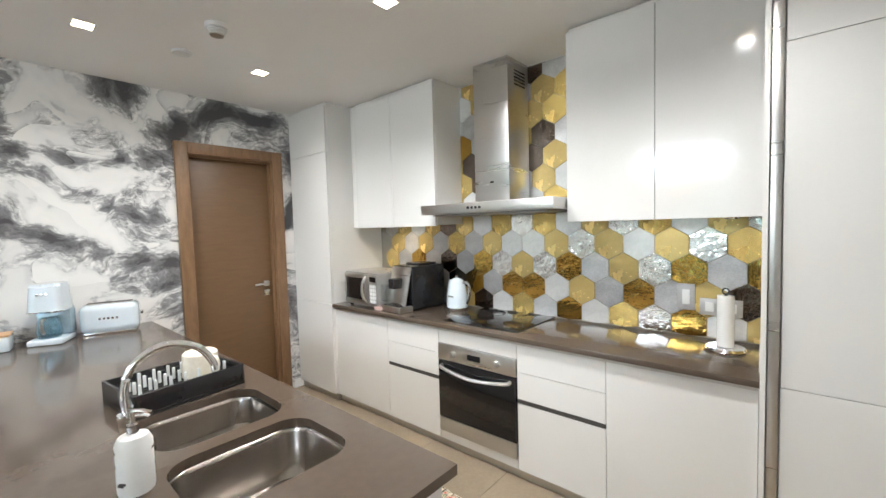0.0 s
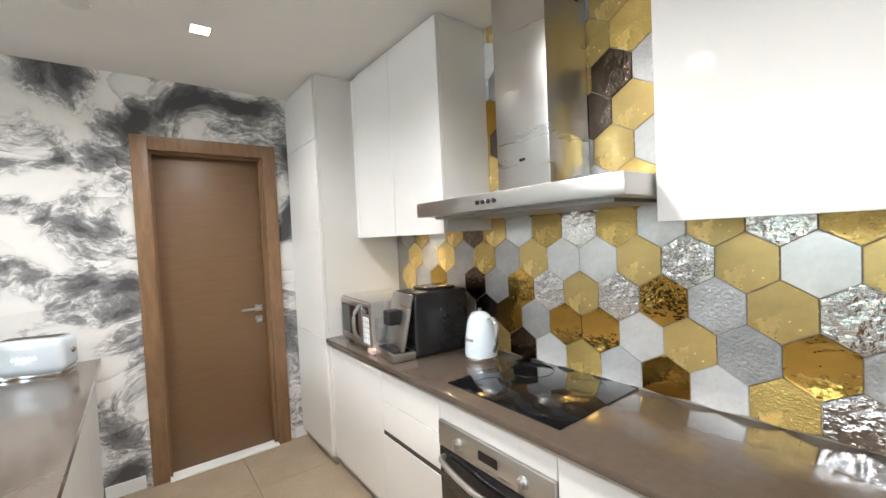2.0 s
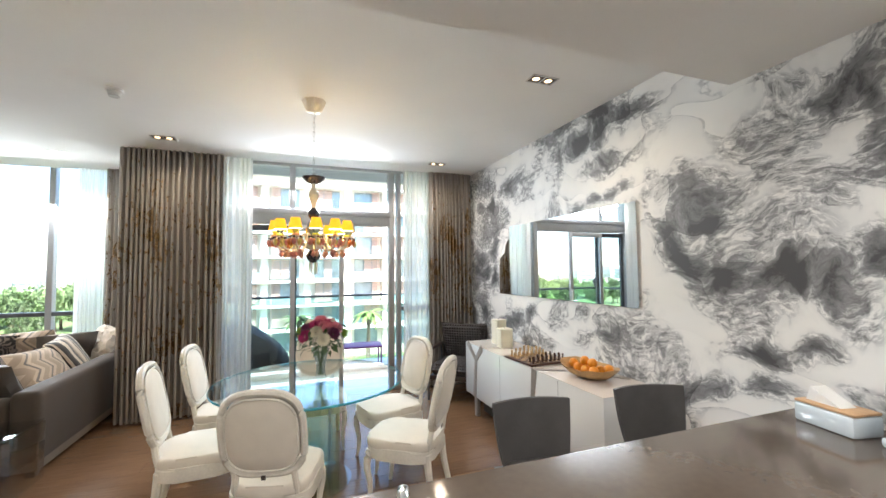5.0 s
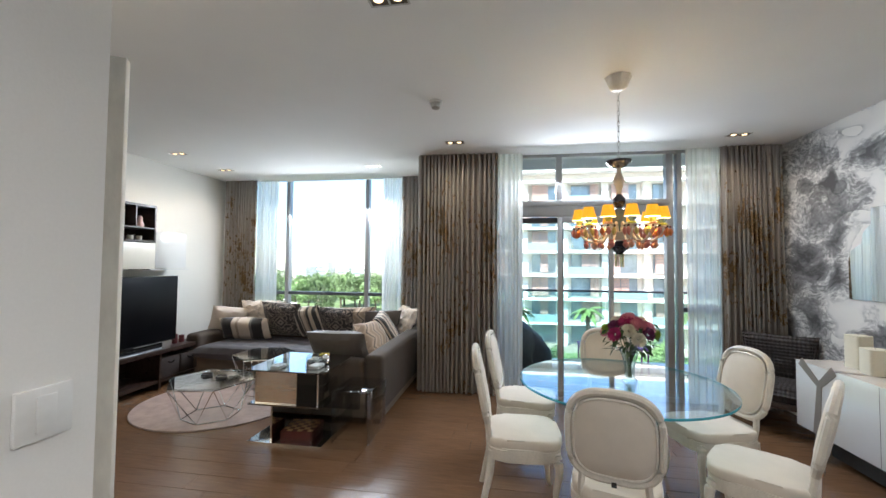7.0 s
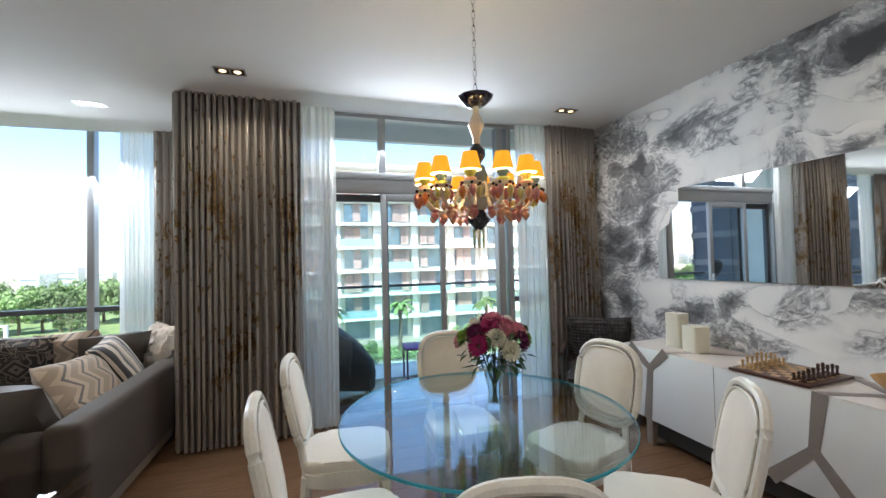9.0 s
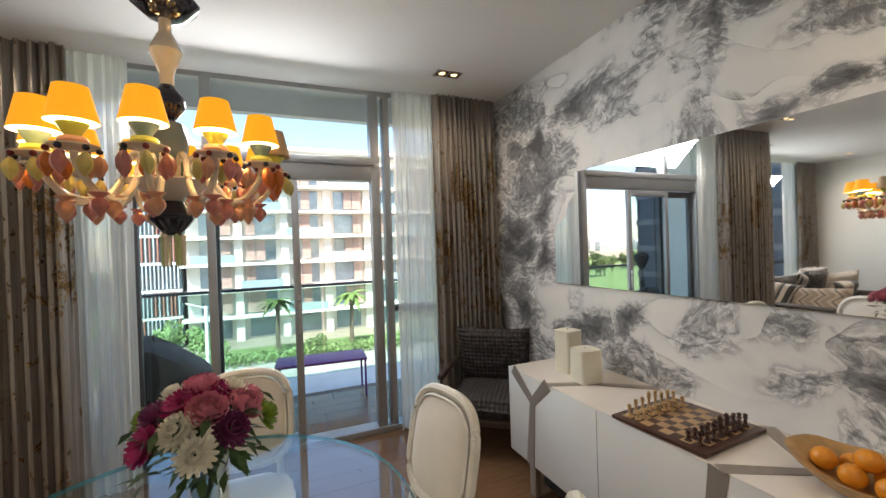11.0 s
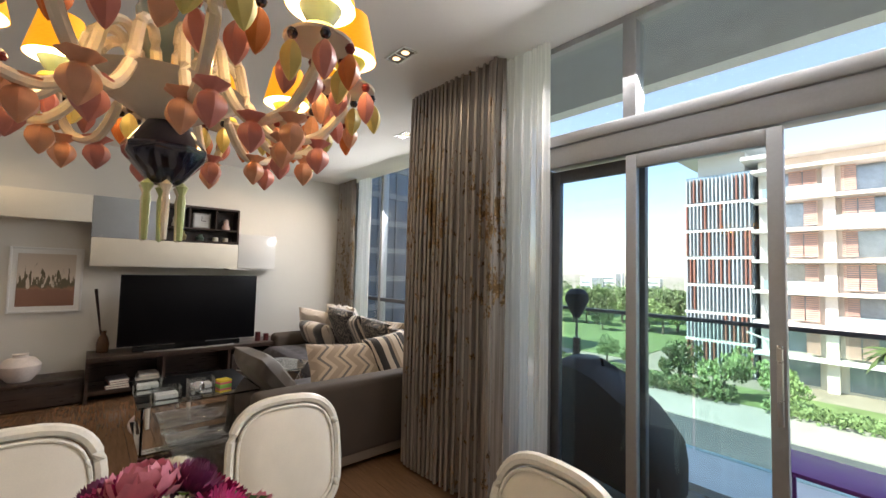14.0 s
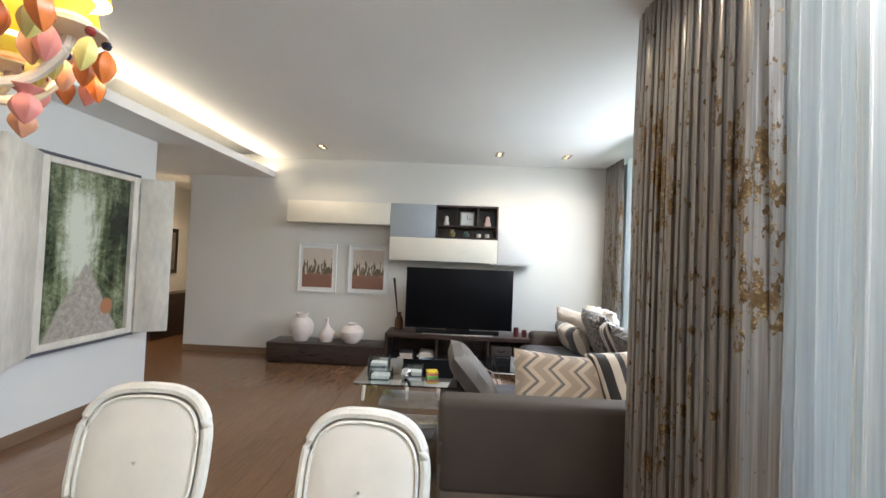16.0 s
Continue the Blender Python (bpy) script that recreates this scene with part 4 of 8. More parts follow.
def petals(rings, seed):
    """A blossom: rings of (count, radius, rise, petal length, width, curl)."""
    random.seed(seed)
    bm = bmesh.new()
    for count, rad, rise, ln, wd_, curl in rings:
        for i in range(count):
            a = 2 * math.pi * (i + random.random() * 0.4) / count
            rows = []
            for k in range(4):
                t = k / 3
                r = rad + ln * t * math.cos(curl * t)
                z = rise + ln * t * math.sin(curl * t)
                w = wd_ * math.sin(math.pi * min(0.92, 0.22 + 0.62 * t))
                rows.append([Vector((r * math.cos(a) - s * w * math.sin(a), r * math.sin(a) + s * w * math.cos(a), z + abs(s) * 0.004)) for s in (-1, 0, 1)])
            vs = [[bm.verts.new(v) for v in rr] for rr in rows]
            for p_, q in zip(vs, vs[1:]):
                for s in (0, 1):
                    bm.faces.new((p_[s], p_[s + 1], q[s + 1], q[s]))
    return bm


ROSE = [(5, 0.004, 0.012, 0.030, 0.014, 1.35), (6, 0.010, 0.006, 0.036, 0.019, 1.15), (7, 0.015, 0.0, 0.040, 0.024, 0.9), (7, 0.017, -0.004, 0.040, 0.026, 0.55)]
MUM = [(12, 0.003, 0.02, 0.022, 0.005, 1.3), (16, 0.008, 0.012, 0.028, 0.006, 1.0), (18, 0.012, 0.004, 0.034, 0.007, 0.6), (18, 0.014, -0.004, 0.038, 0.007, 0.25)]
GERB = [(20, 0.010, 0.006, 0.034, 0.006, 0.45), (22, 0.012, 0.0, 0.040, 0.007, 0.2), (12, 0.002, 0.010, 0.010, 0.004, 1.2)]
PINK = mat("pink_rose_petal", (0.66, 0.23, 0.30), 0.55, var=0.14, scale=30, relief=0.05)
MAG = mat("magenta_petal", (0.36, 0.010, 0.11), 0.55, var=0.2, scale=30, relief=0.05)
WHT = mat("white_petal", (0.78, 0.75, 0.62), 0.6, var=0.08, scale=30, relief=0.05)
PLUM = mat("plum_petal", (0.17, 0.025, 0.10), 0.55, var=0.2, scale=30, relief=0.05)
LIME = mat("lime_bud", (0.22, 0.34, 0.04), 0.55, var=0.2, scale=30, relief=0.05)
heads = {"rose": (mesh_of("rose_head", petals(ROSE, 1), PINK)), "mum": mesh_of("white_mum_head", petals(MUM, 2), WHT), "gerbera": mesh_of("gerbera_head", petals(GERB, 3), MAG),
         "aster": mesh_of("aster_head", petals(MUM, 4), PLUM), "bud": mesh_of("lime_bud_head", petals(MUM, 5), LIME)}
kinds = ["rose", "gerbera", "aster", "gerbera", "mum", "mum", "rose", "gerbera", "aster", "rose", "gerbera", "mum", "rose", "bud", "aster", "rose", "gerbera", "bud", "rose", "mum"]
for i, k in enumerate(kinds):
    f = i / len(kinds)
    a, tilt = i * 2.4, 6 + 62 * math.sqrt(f)
    r = 0.17 * math.sqrt(f)
    ob = part(k + "_head", heads[k], None, FLV)
    ob.matrix_basis = pose(r * math.cos(a), r * math.sin(a), 0.425 - 0.12 * f, 0, 0, math.degrees(a)) @ pose(0, 0, 0, 0, tilt, 0) @ Matrix.Scale(1.04 if k in ("rose", "mum") else 1.05, 4)
lf = bmesh.new()
random.seed(5)
for i in range(150):
    a, t = random.random() * 6.28, random.random()
    r, z = 0.05 + 0.13 * random.random(), 0.20 + 0.19 * t
    m = pose(r * math.cos(a), r * math.sin(a), z, 0, 0, math.degrees(a)) @ pose(0, 0, 0, random.uniform(-30, 30), random.uniform(-20, 60), random.uniform(-40, 40))
    q = [lf.verts.new(m @ Vector(v)) for v in ((-0.028, 0, 0), (0, -0.013, 0.003), (0.034, 0, -0.006), (0, 0.013, 0.003))]
    lf.faces.new(q)
part("foliage", lf, LEAF, FLV, "dark green leaves")

# ---- chandelier ----
CX, CY = -1.132, -2.278
ch = thing("chandelier", "colourful ceramic chandelier with twelve orange fabric shades", "chandelier", CX, CY, 0.025)
PORC = mat("cream_porcelain", (0.72, 0.64, 0.52), 0.25, var=0.04, relief=0.004, coat=0.3)
NAVY = mat("black_blue_porcelain", (0.012, 0.012, 0.030), 0.10, var=0.1, relief=0, coat=0.5)
SAGE = mat("sage_porcelain", (0.20, 0.27, 0.27), 0.25, var=0.06, relief=0.004, coat=0.3)
OCHRE = mat("yellow_green_porcelain", (0.52, 0.50, 0.08), 0.3, var=0.06, relief=0.004)
PINKC = mat("pink_porcelain", (0.55, 0.20, 0.17), 0.4, var=0.08, scale=20, relief=0.01)
SALMON = mat("salmon_porcelain", (0.62, 0.30, 0.18), 0.4, var=0.08, scale=20, relief=0.01)
ORANGE = mat("orange_porcelain", (0.60, 0.16, 0.03), 0.4, var=0.08, scale=20, relief=0.01)
YELL = mat("straw_porcelain", (0.60, 0.50, 0.16), 0.4, var=0.08, scale=20, relief=0.01)
WINE = mat("wine_porcelain", (0.16, 0.02, 0.02), 0.3, var=0.08, scale=20, relief=0.01)


def shade_cloth(name, col, glow):
    m, nt, p = nodes_of(name)
    n = noise_tex(nt, coords(nt, (1, 1, 3)), 120, 2)
    link(nt, ramp(nt, n, ((0.3, tuple(c * 0.85 for c in col)), (0.7, col))), p.inputs["Base Color"])
    p.inputs["Roughness"].default_value = 0.8
    p.inputs["Emission Color"].default_value = (1.0, 0.42, 0.015, 1)
    p.inputs["Emission Strength"].default_value = glow
    return m


SHADE_LIT = shade_cloth("lit_orange_shade", (0.80, 0.34, 0.03), 0.30)
SHADE_OFF = shade_cloth("unlit_cream_shade", (0.70, 0.50, 0.30), 0.0)
GLOW = mat("shade_lining", (0.9, 0.8, 0.6), 0.6, emit=((1.0, 0.80, 0.45), 1.1), relief=0)
part("ceiling_rose", lathe([(0.092, ZL - 0.001), (0.095, ZL - 0.022), (0.062, ZL - 0.100), (0.042, ZL - 0.116), (0.0, ZL - 0.118)][::-1], 8), CREAM, ch, "faceted cream ceiling rose")
for k in range(13):
    z = ZL - 0.128 - k * 0.037
    lp = [(0.009 * math.cos(a * 0.785), 0.0, z + 0.022 * math.sin(a * 0.785) - 0.01) for a in range(8)]
    part("chain_link", moved(tube(lp, 0.0028, 6, closed=True), pose(0, 0, 0, 0, 0, 90 * (k % 2))), CHROME, ch)
part("cup", lathe([(0.0, 2.215), (0.03, 2.217), (0.05, 2.225), (0.088, 2.26), (0.09, 2.268), (0.03, 2.285), (0.012, 2.30), (0.0, 2.301)], 10), NAVY, ch, "faceted black porcelain cup")
part("stem_top", lathe([(0.0, 2.03), (0.018, 2.031), (0.018, 2.06), (0.022, 2.07), (0.042, 2.125), (0.022, 2.17), (0.016, 2.18), (0.016, 2.216)], 10), PORC, ch, "cream porcelain spindle")
part("stem_ball", lathe([(0.0, 1.93), (0.018, 1.932), (0.043, 1.965), (0.043, 1.995), (0.018, 2.028), (0.0, 2.03)], 10), NAVY, ch, "black porcelain ball")
part("stem_body", lathe([(0.0, 1.765), (0.028, 1.766), (0.046, 1.83), (0.05, 1.87), (0.036, 1.92), (0.02, 1.929), (0.0, 1.93)], 12), SAGE, ch, "ribbed sage porcelain body")
part("dish", lathe([(0.0, 1.70), (0.03, 1.702), (0.10, 1.745), (0.112, 1.752), (0.10, 1.757), (0.03, 1.764), (0.0, 1.765)], 24), PORC, ch, "cream porcelain dish")
part("finial_ball", lathe([(0.0, 1.60), (0.02, 1.602), (0.056, 1.645), (0.058, 1.658), (0.03, 1.698), (0.0, 1.70)], 9), NAVY, ch, "faceted black-blue porcelain ball")
tas = mesh_of("tassel", lathe([(0.0, -0.095), (0.004, -0.092), (0.006, -0.03), (0.004, -0.02), (0.009, -0.008), (0.0, 0.0)], 8), PORC)
tas2 = mesh_of("tassel", lathe([(0.0, -0.095), (0.004, -0.092), (0.006, -0.03), (0.004, -0.02), (0.009, -0.008), (0.0, 0.0)], 8), mat("celadon_porcelain", (0.40, 0.47, 0.22), 0.35))
for k in range(6):
    a = k * math.pi / 3
    ob = part("tassel", tas if k % 2 else tas2, None, ch)
    ob.matrix_basis = pose(0.026 * math.cos(a), 0.026 * math.sin(a), 1.607)


def ribbed(name, material, profile, ribs, depth):
    """A turned, lengthwise ribbed porcelain drop from a few profile points."""
    prof = [(max(0.0, q.x), q.z) for q in smooth_path([(r, 0, z) for r, z in profile], 3)]
    bm = lathe(prof, ribs * 4)
    for v in bm.verts:
        k = 1 + depth * math.cos(ribs * math.atan2(v.co.y, v.co.x))
        v.co.x, v.co.y = v.co.x * k, v.co.y * k
    return mesh_of(name, bm, material)


DROPS = [ribbed("drop", m_, [(0.0004, -0.066), (0.008, -0.056), (0.0165, -0.036), (0.0145, -0.018), (0.006, -0.004), (0.0004, 0.0)], 6, 0.10) for m_ in (PINKC, SALMON, ORANGE, YELL)]
bellm = [ribbed("pomegranate_drop", m_, [(0.0004, -0.062), (0.008, -0.054), (0.021, -0.034), (0.017, -0.016), (0.009, -0.008), (0.023, 0.004), (0.02, 0.006), (0.0004, 0.004)], 6, 0.09) for m_ in (PINKC, SALMON)]
BALLS = [mesh_of("bead", lathe([(0.0, -0.009), (0.0065, -0.0065), (0.009, 0.0), (0.0065, 0.0065), (0.0, 0.009)], 10), m_) for m_ in (NAVY, WINE)]
NA, AR, AS = 12, 0.330, 0.83
SHRINK = pose(0, 0, 1.70) @ Matrix.Scale(AS, 4) @ pose(0, 0, -1.70)
armm = mesh_of("arm", tube(smooth_path([(0.05, 0, 1.755), (0.075, 0, 1.84), (0.115, 0, 1.835), (0.14, 0, 1.75), (0.195, 0, 1.69), (0.27, 0, 1.70), (0.318, 0, 1.755), (AR, 0, 1.80)], 5), 0.0095, 8), PORC)
dishm = mesh_of("drip_dish", lathe([(0.0, 1.795), (0.018, 1.797), (0.056, 1.806), (0.058, 1.810), (0.02, 1.813), (0.0, 1.814)], 20), PORC)
ringp = [mesh_of("collar", lathe([(0.0, 1.813), (0.030, 1.814), (0.034, 1.822), (0.030, 1.832), (0.0, 1.833)], 16), m_) for m_ in (SALMON, OCHRE)]
cupm = [mesh_of("candle_cup", lathe([(0.0, 1.832), (0.016, 1.833), (0.022, 1.845), (0.036, 1.868), (0.032, 1.868), (0.0, 1.85)], 16), m_) for m_ in (OCHRE, SAGE)]
shp = [(0.0585, 1.872), (0.038, 1.965), (0.0365, 1.965), (0.057, 1.872)]


def shade_mesh(material):
    bm = bmesh.new()
    seg = 28
    rings = [[bm.verts.new((r * math.cos(2 * math.pi * i / seg), r * math.sin(2 * math.pi * i / seg), z)) for i in range(seg)] for r, z in shp]
    for a, b in zip(rings, rings[1:] + rings[:1]):
        for i in range(seg):
            bm.faces.new((a[i], a[(i + 1) % seg], b[(i + 1) % seg], b[i]))
    me = mesh_of("shade", bm, material)
    if material is SHADE_LIT:
        me.materials.append(GLOW)
        for f in me.polygons:
            c = f.center
            if f.normal.x * c.x + f.normal.y * c.y < 0:
                f.material_index = 1
    return me


lit, off = shade_mesh(SHADE_LIT), shade_mesh(SHADE_OFF)
random.seed(9)
for k in range(NA):
    deg = k * 30 + 1.5
    base = pose(0, 0, 0, 0, 0, deg) @ SHRINK
    outm = base @ pose(AR, 0, 0)
    for nm, me in (("arm", armm),):
        part(nm, me, None, ch).matrix_basis = base
    unlit = k == 6
    for nm, me in (("drip_dish", dishm), ("collar", ringp[k % 2]), ("candle_cup", cupm[k % 2]), ("shade", off if unlit else lit)):
        part(nm, me, None, ch, "unlit cream fabric shade" if (nm == "shade" and unlit) else "glowing orange fabric shade" if nm == "shade" else "").matrix_basis = outm
    for j in range(6):
        a = j * 60 + 15
        b = outm @ pose(0.053 * math.cos(radians(a)), 0.053 * math.sin(radians(a)), 1.800)
        part("bead", BALLS[(k + j // 3) % 2], None, ch).matrix_basis = b
        part("drop", random.choice(DROPS), None, ch).matrix_basis = b @ pose(0, 0, -0.010, random.uniform(-8, 8), random.uniform(-8, 8), random.uniform(0, 60))
    for j, (rr, dz) in enumerate(((-0.055, 1.688), (-0.12, 1.688))):
        part("pomegranate_drop", bellm[(k + j) % 2], None, ch).matrix_basis = base @ pose(AR + rr, 0.012 * (1 - 2 * j), dz)
for k in range(NA):
    if k % 3 == 1:
        a = radians(k * 30 + 1.5)
        lamp("chandelier_bulb", "POINT", 0.9, (1.0, 0.70, 0.36), pose(CX + AS * AR * math.cos(a), CY + AS * AR * math.sin(a), 1.89), 0.025)

# ---- mirror on the mural ----
mr = thing("wall_mirror", "wide frameless mirror with an irregular end on the mural", "mirror")
MY0, MY1, MZ0, MZ1 = -3.37, -1.27, 1.27, 2.05
ol = [(MY1, MZ0), (MY1, MZ1), (MY0 + 0.24, MZ1), (MY0 + 0.235, MZ1 - 0.14), (MY0 + 0.16, MZ1 - 0.20), (MY0 + 0.13, MZ1 - 0.30), (MY0 + 0.02, MZ1 - 0.36), (MY0, MZ1 - 0.45), (MY0, MZ0)]
mp = prism(ol, 0.006, 0.016)
part("silvered_glass", moved(mp, Matrix(((0, 0, 1, XM), (1, 0, 0, 0), (0, 1, 0, 0), (0, 0, 0, 1)))), MIRROR, mr, smooth=False)
part("backing", bx(XM + 0.0005, XM + 0.006, MY0 + 0.3, MY1 - 0.03, MZ0 + 0.03, MZ1 - 0.03), DARKGAP, mr)

# ---- sideboard ----
SBX, SBY0, SBY1, SBZ = -2.82, -3.25, -1.08, 0.75
sb = thing("sideboard", "low glossy white sideboard with branching taupe inlays", "sideboard")
TOPM = mat("ivory_lacquer", (0.76, 0.70, 0.64), 0.15, var=0.02, relief=0.003, coat=0.5)
part("body", bx(XM + 0.02, SBX, SBY0, SBY1, 0.20, SBZ - 0.002, 0.004), LACQUER, sb)
part("top", bx(XM + 0.02, SBX + 0.001, SBY0, SBY1, SBZ - 0.002, SBZ + 0.001), TOPM, sb, "ivory lacquered top")
# near-black block puts the shade beneath the raised body into colour
part("plinth", bx(XM + 0.06, SBX - 0.12, SBY0 + 0.2, SBY1 - 0.2, 0.03, 0.20), DARKGAP, sb, "near-black block filling the shaded space underneath")


def strip(pts, w, plane, h=0.003):
    """Flat inlay bars through a branching point; pts are ends around the middle given first."""
    bm = bmesh.new()
    mid = Vector(pts[0])
    for e in pts[1:]:
        e = Vector(e)
        d = (e - mid).normalized()
        nrm = Vector((-d.y, d.x))
        wa, wb = w * 0.42, w * 0.62
        quad = [mid - d * w * 0.4 - nrm * wa, e - nrm * wb, e + nrm * wb, mid - d * w * 0.4 + nrm * wa]
        lo, hi = [], []
        for q in quad:
            if plane == "front":
                lo.append(bm.verts.new((SBX - 0.002, q.x, q.y)))
                hi.append(bm.verts.new((SBX + h, q.x, q.y)))
            else:
                lo.append(bm.verts.new((q.x, q.y, SBZ - 0.001)))
                hi.append(bm.verts.new((q.x, q.y, SBZ + h)))
        bm.faces.new(hi)
        for i in range(4):
            bm.faces.new((lo[i], lo[(i + 1) % 4], hi[(i + 1) % 4], hi[i]))
        h += 0.0004
    return bm


part("inlay", strip([(-2.98, 0.60), (-3.19, SBZ), (-2.83, SBZ), (-3.02, 0.20)], 0.06, "front"), TAUPE, sb, "taupe branching inlay", smooth=False)
part("inlay", strip([(-1.90, 0.44), (-1.86, SBZ), (-2.12, 0.20), (-1.70, 0.20)], 0.06, "front"), TAUPE, sb, "taupe branching inlay", smooth=False)
part("top_inlay", strip([(XM + 0.28, -2.72), (SBX, -2.83), (XM + 0.03, -2.50), (XM + 0.03, -3.05)], 0.05, "top"), TAUPE, sb, smooth=False)
part("top_inlay", strip([(XM + 0.25, -1.70), (SBX, -1.86), (XM + 0.03, -1.98), (XM + 0.03, -1.35)], 0.05, "top"), TAUPE, sb, smooth=False)
for yy in (-3.02, -1.35):
    for xx in (SBX - 0.03, XM + 0.06):
        part("leg", bx(xx - 0.02, xx + 0.02, yy - 0.03, yy + 0.03, 0, 0.20, 0.004), TAUPE, sb)
for yy in (-2.45, -1.55):
    part("door_gap", bx(SBX - 0.001, SBX + 0.0006, yy - 0.0015, yy + 0.0015, 0.205, SBZ - 0.01), DARKGAP, sb)
WAX = mat("ivory_wax", (0.72, 0.68, 0.55), 0.45, var=0.04, relief=0.02)
for (cx_, cy_, w, hh, tr) in ((-3.10, -2.98, 0.13, 0.26, 8), (-3.06, -2.78, 0.14, 0.19, -6)):
    cd = thing("pillar_candle", "thick ivory wax pillar candle on the sideboard", "candle", cx_, cy_, SBZ + 0.0012, tr, "pair of ivory candles")
    o2 = prism([(x, y) for x, y in round_shape(w, w, 6, 24)], 0, hh)
    part("wax", o2, WAX, cd)
    part("wick", tube([(0, 0, hh - 0.005), (0.002, 0, hh + 0.012)], 0.0015, 5), DARKGAP, cd)
# chess
cb = thing("chess_set", "wooden chess board with light and dark pieces set out", "chess set", -3.03, -2.14, SBZ + 0.0045, 4)
part("board", bx(-0.21, 0.21, -0.21, 0.21, 0, 0.016, 0.002), mat("chess_board_dark", (0.06, 0.022, 0.012), 0.3), cb)
sqm = mesh_of("square", bx(-0.0225, 0.0225, -0.0225, 0.0225, 0.0, 0.0012), mat("chess_square_light", (0.42, 0.26, 0.12), 0.35, rnd=0.2), False)
for i in range(8):
    for j in range(8):
        if (i + j) % 2:
            piece("square", sqm, cb, pose(-0.1575 + i * 0.045, -0.1575 + j * 0.045, 0.0158))
LW, DW = mat("boxwood", (0.50, 0.33, 0.16), 0.4), mat("rosewood", (0.05, 0.02, 0.012), 0.35)
tall = [(0.0, 0), (0.014, 0.0), (0.014, 0.006), (0.007, 0.014), (0.006, 0.04), (0.011, 0.046), (0.007, 0.052), (0.010, 0.062), (0.003, 0.068), (0.0, 0.07)]
pm = {(c, k): mesh_of(k, lathe([(r, z * s) for r, z in tall], 10), m_) for c, m_ in (("l", LW), ("d", DW)) for k, s in (("pawn", 0.6), ("king", 1.25), ("bishop", 1.0), ("rook", 0.8))}
back = ["rook", "bishop", "bishop", "king", "king", "bishop", "bishop", "rook"]
for c, r0, r1 in (("l", 0, 1), ("d", 7, 6)):
    for i in range(8):
        piece(back[i], pm[c, back[i]], cb, pose(-0.1575 + i * 0.045, -0.1575 + r0 * 0.045, 0.017))
        piece("pawn", pm[c, "pawn"], cb, pose(-0.1575 + i * 0.045, -0.1575 + r1 * 0.045, 0.017))
# fruit bowl
fb = thing("fruit_bowl", "carved wooden bowl full of oranges on the sideboard", "fruit bowl", -3.08, -1.52, SBZ + 0.0045)
BOWLW = mat("carved_wood", (0.42, 0.25, 0.10), 0.5, var=0.2, scale=12, relief=0.2, rscale=30)
bw = lathe([(0.0, 0.0), (0.07, 0.0), (0.12, 0.02), (0.165, 0.062), (0.172, 0.075), (0.16, 0.073), (0.115, 0.032), (0.07, 0.014), (0.0, 0.012)], 32)
for v in bw.verts:
    v.co.y *= 1.5
    v.co.z += 0.25 * max(0, abs(v.co.y) - 0.1) * (v.co.z > 0.02) * 0.5 + 0.004 * math.sin(9 * math.atan2(v.co.y, v.co.x)) * (v.co.z > 0.05)
part("bowl", bw, BOWLW, fb)
orm = mat("orange_peel", (0.70, 0.26, 0.015), 0.45, var=0.1, scale=10, relief=0.15, rscale=90)
om = mesh_of("orange", lathe([(0.036 * math.sin(math.pi * k / 8), -0.036 * math.cos(math.pi * k / 8)) for k in range(9)], 16), orm)
for i, (ox, oy, oz) in enumerate(((-0.04, -0.10, 0.055), (0.04, -0.07, 0.055), (-0.03, -0.01, 0.052), (0.045, 0.02, 0.055), (-0.035, 0.08, 0.055), (0.04, 0.10, 0.06), (0.0, -0.045, 0.105), (0.005, 0.045, 0.105), (-0.05, 0.15, 0.075), (0.02, -0.15, 0.07))):
    tagged(new("orange", om), "ripe orange lying in the wooden bowl", "orange", "oranges").matrix_basis = pose(-3.08 + ox, -1.52 + oy, SBZ + 0.0045 + oz, 20 * i, 0, 50 * i)

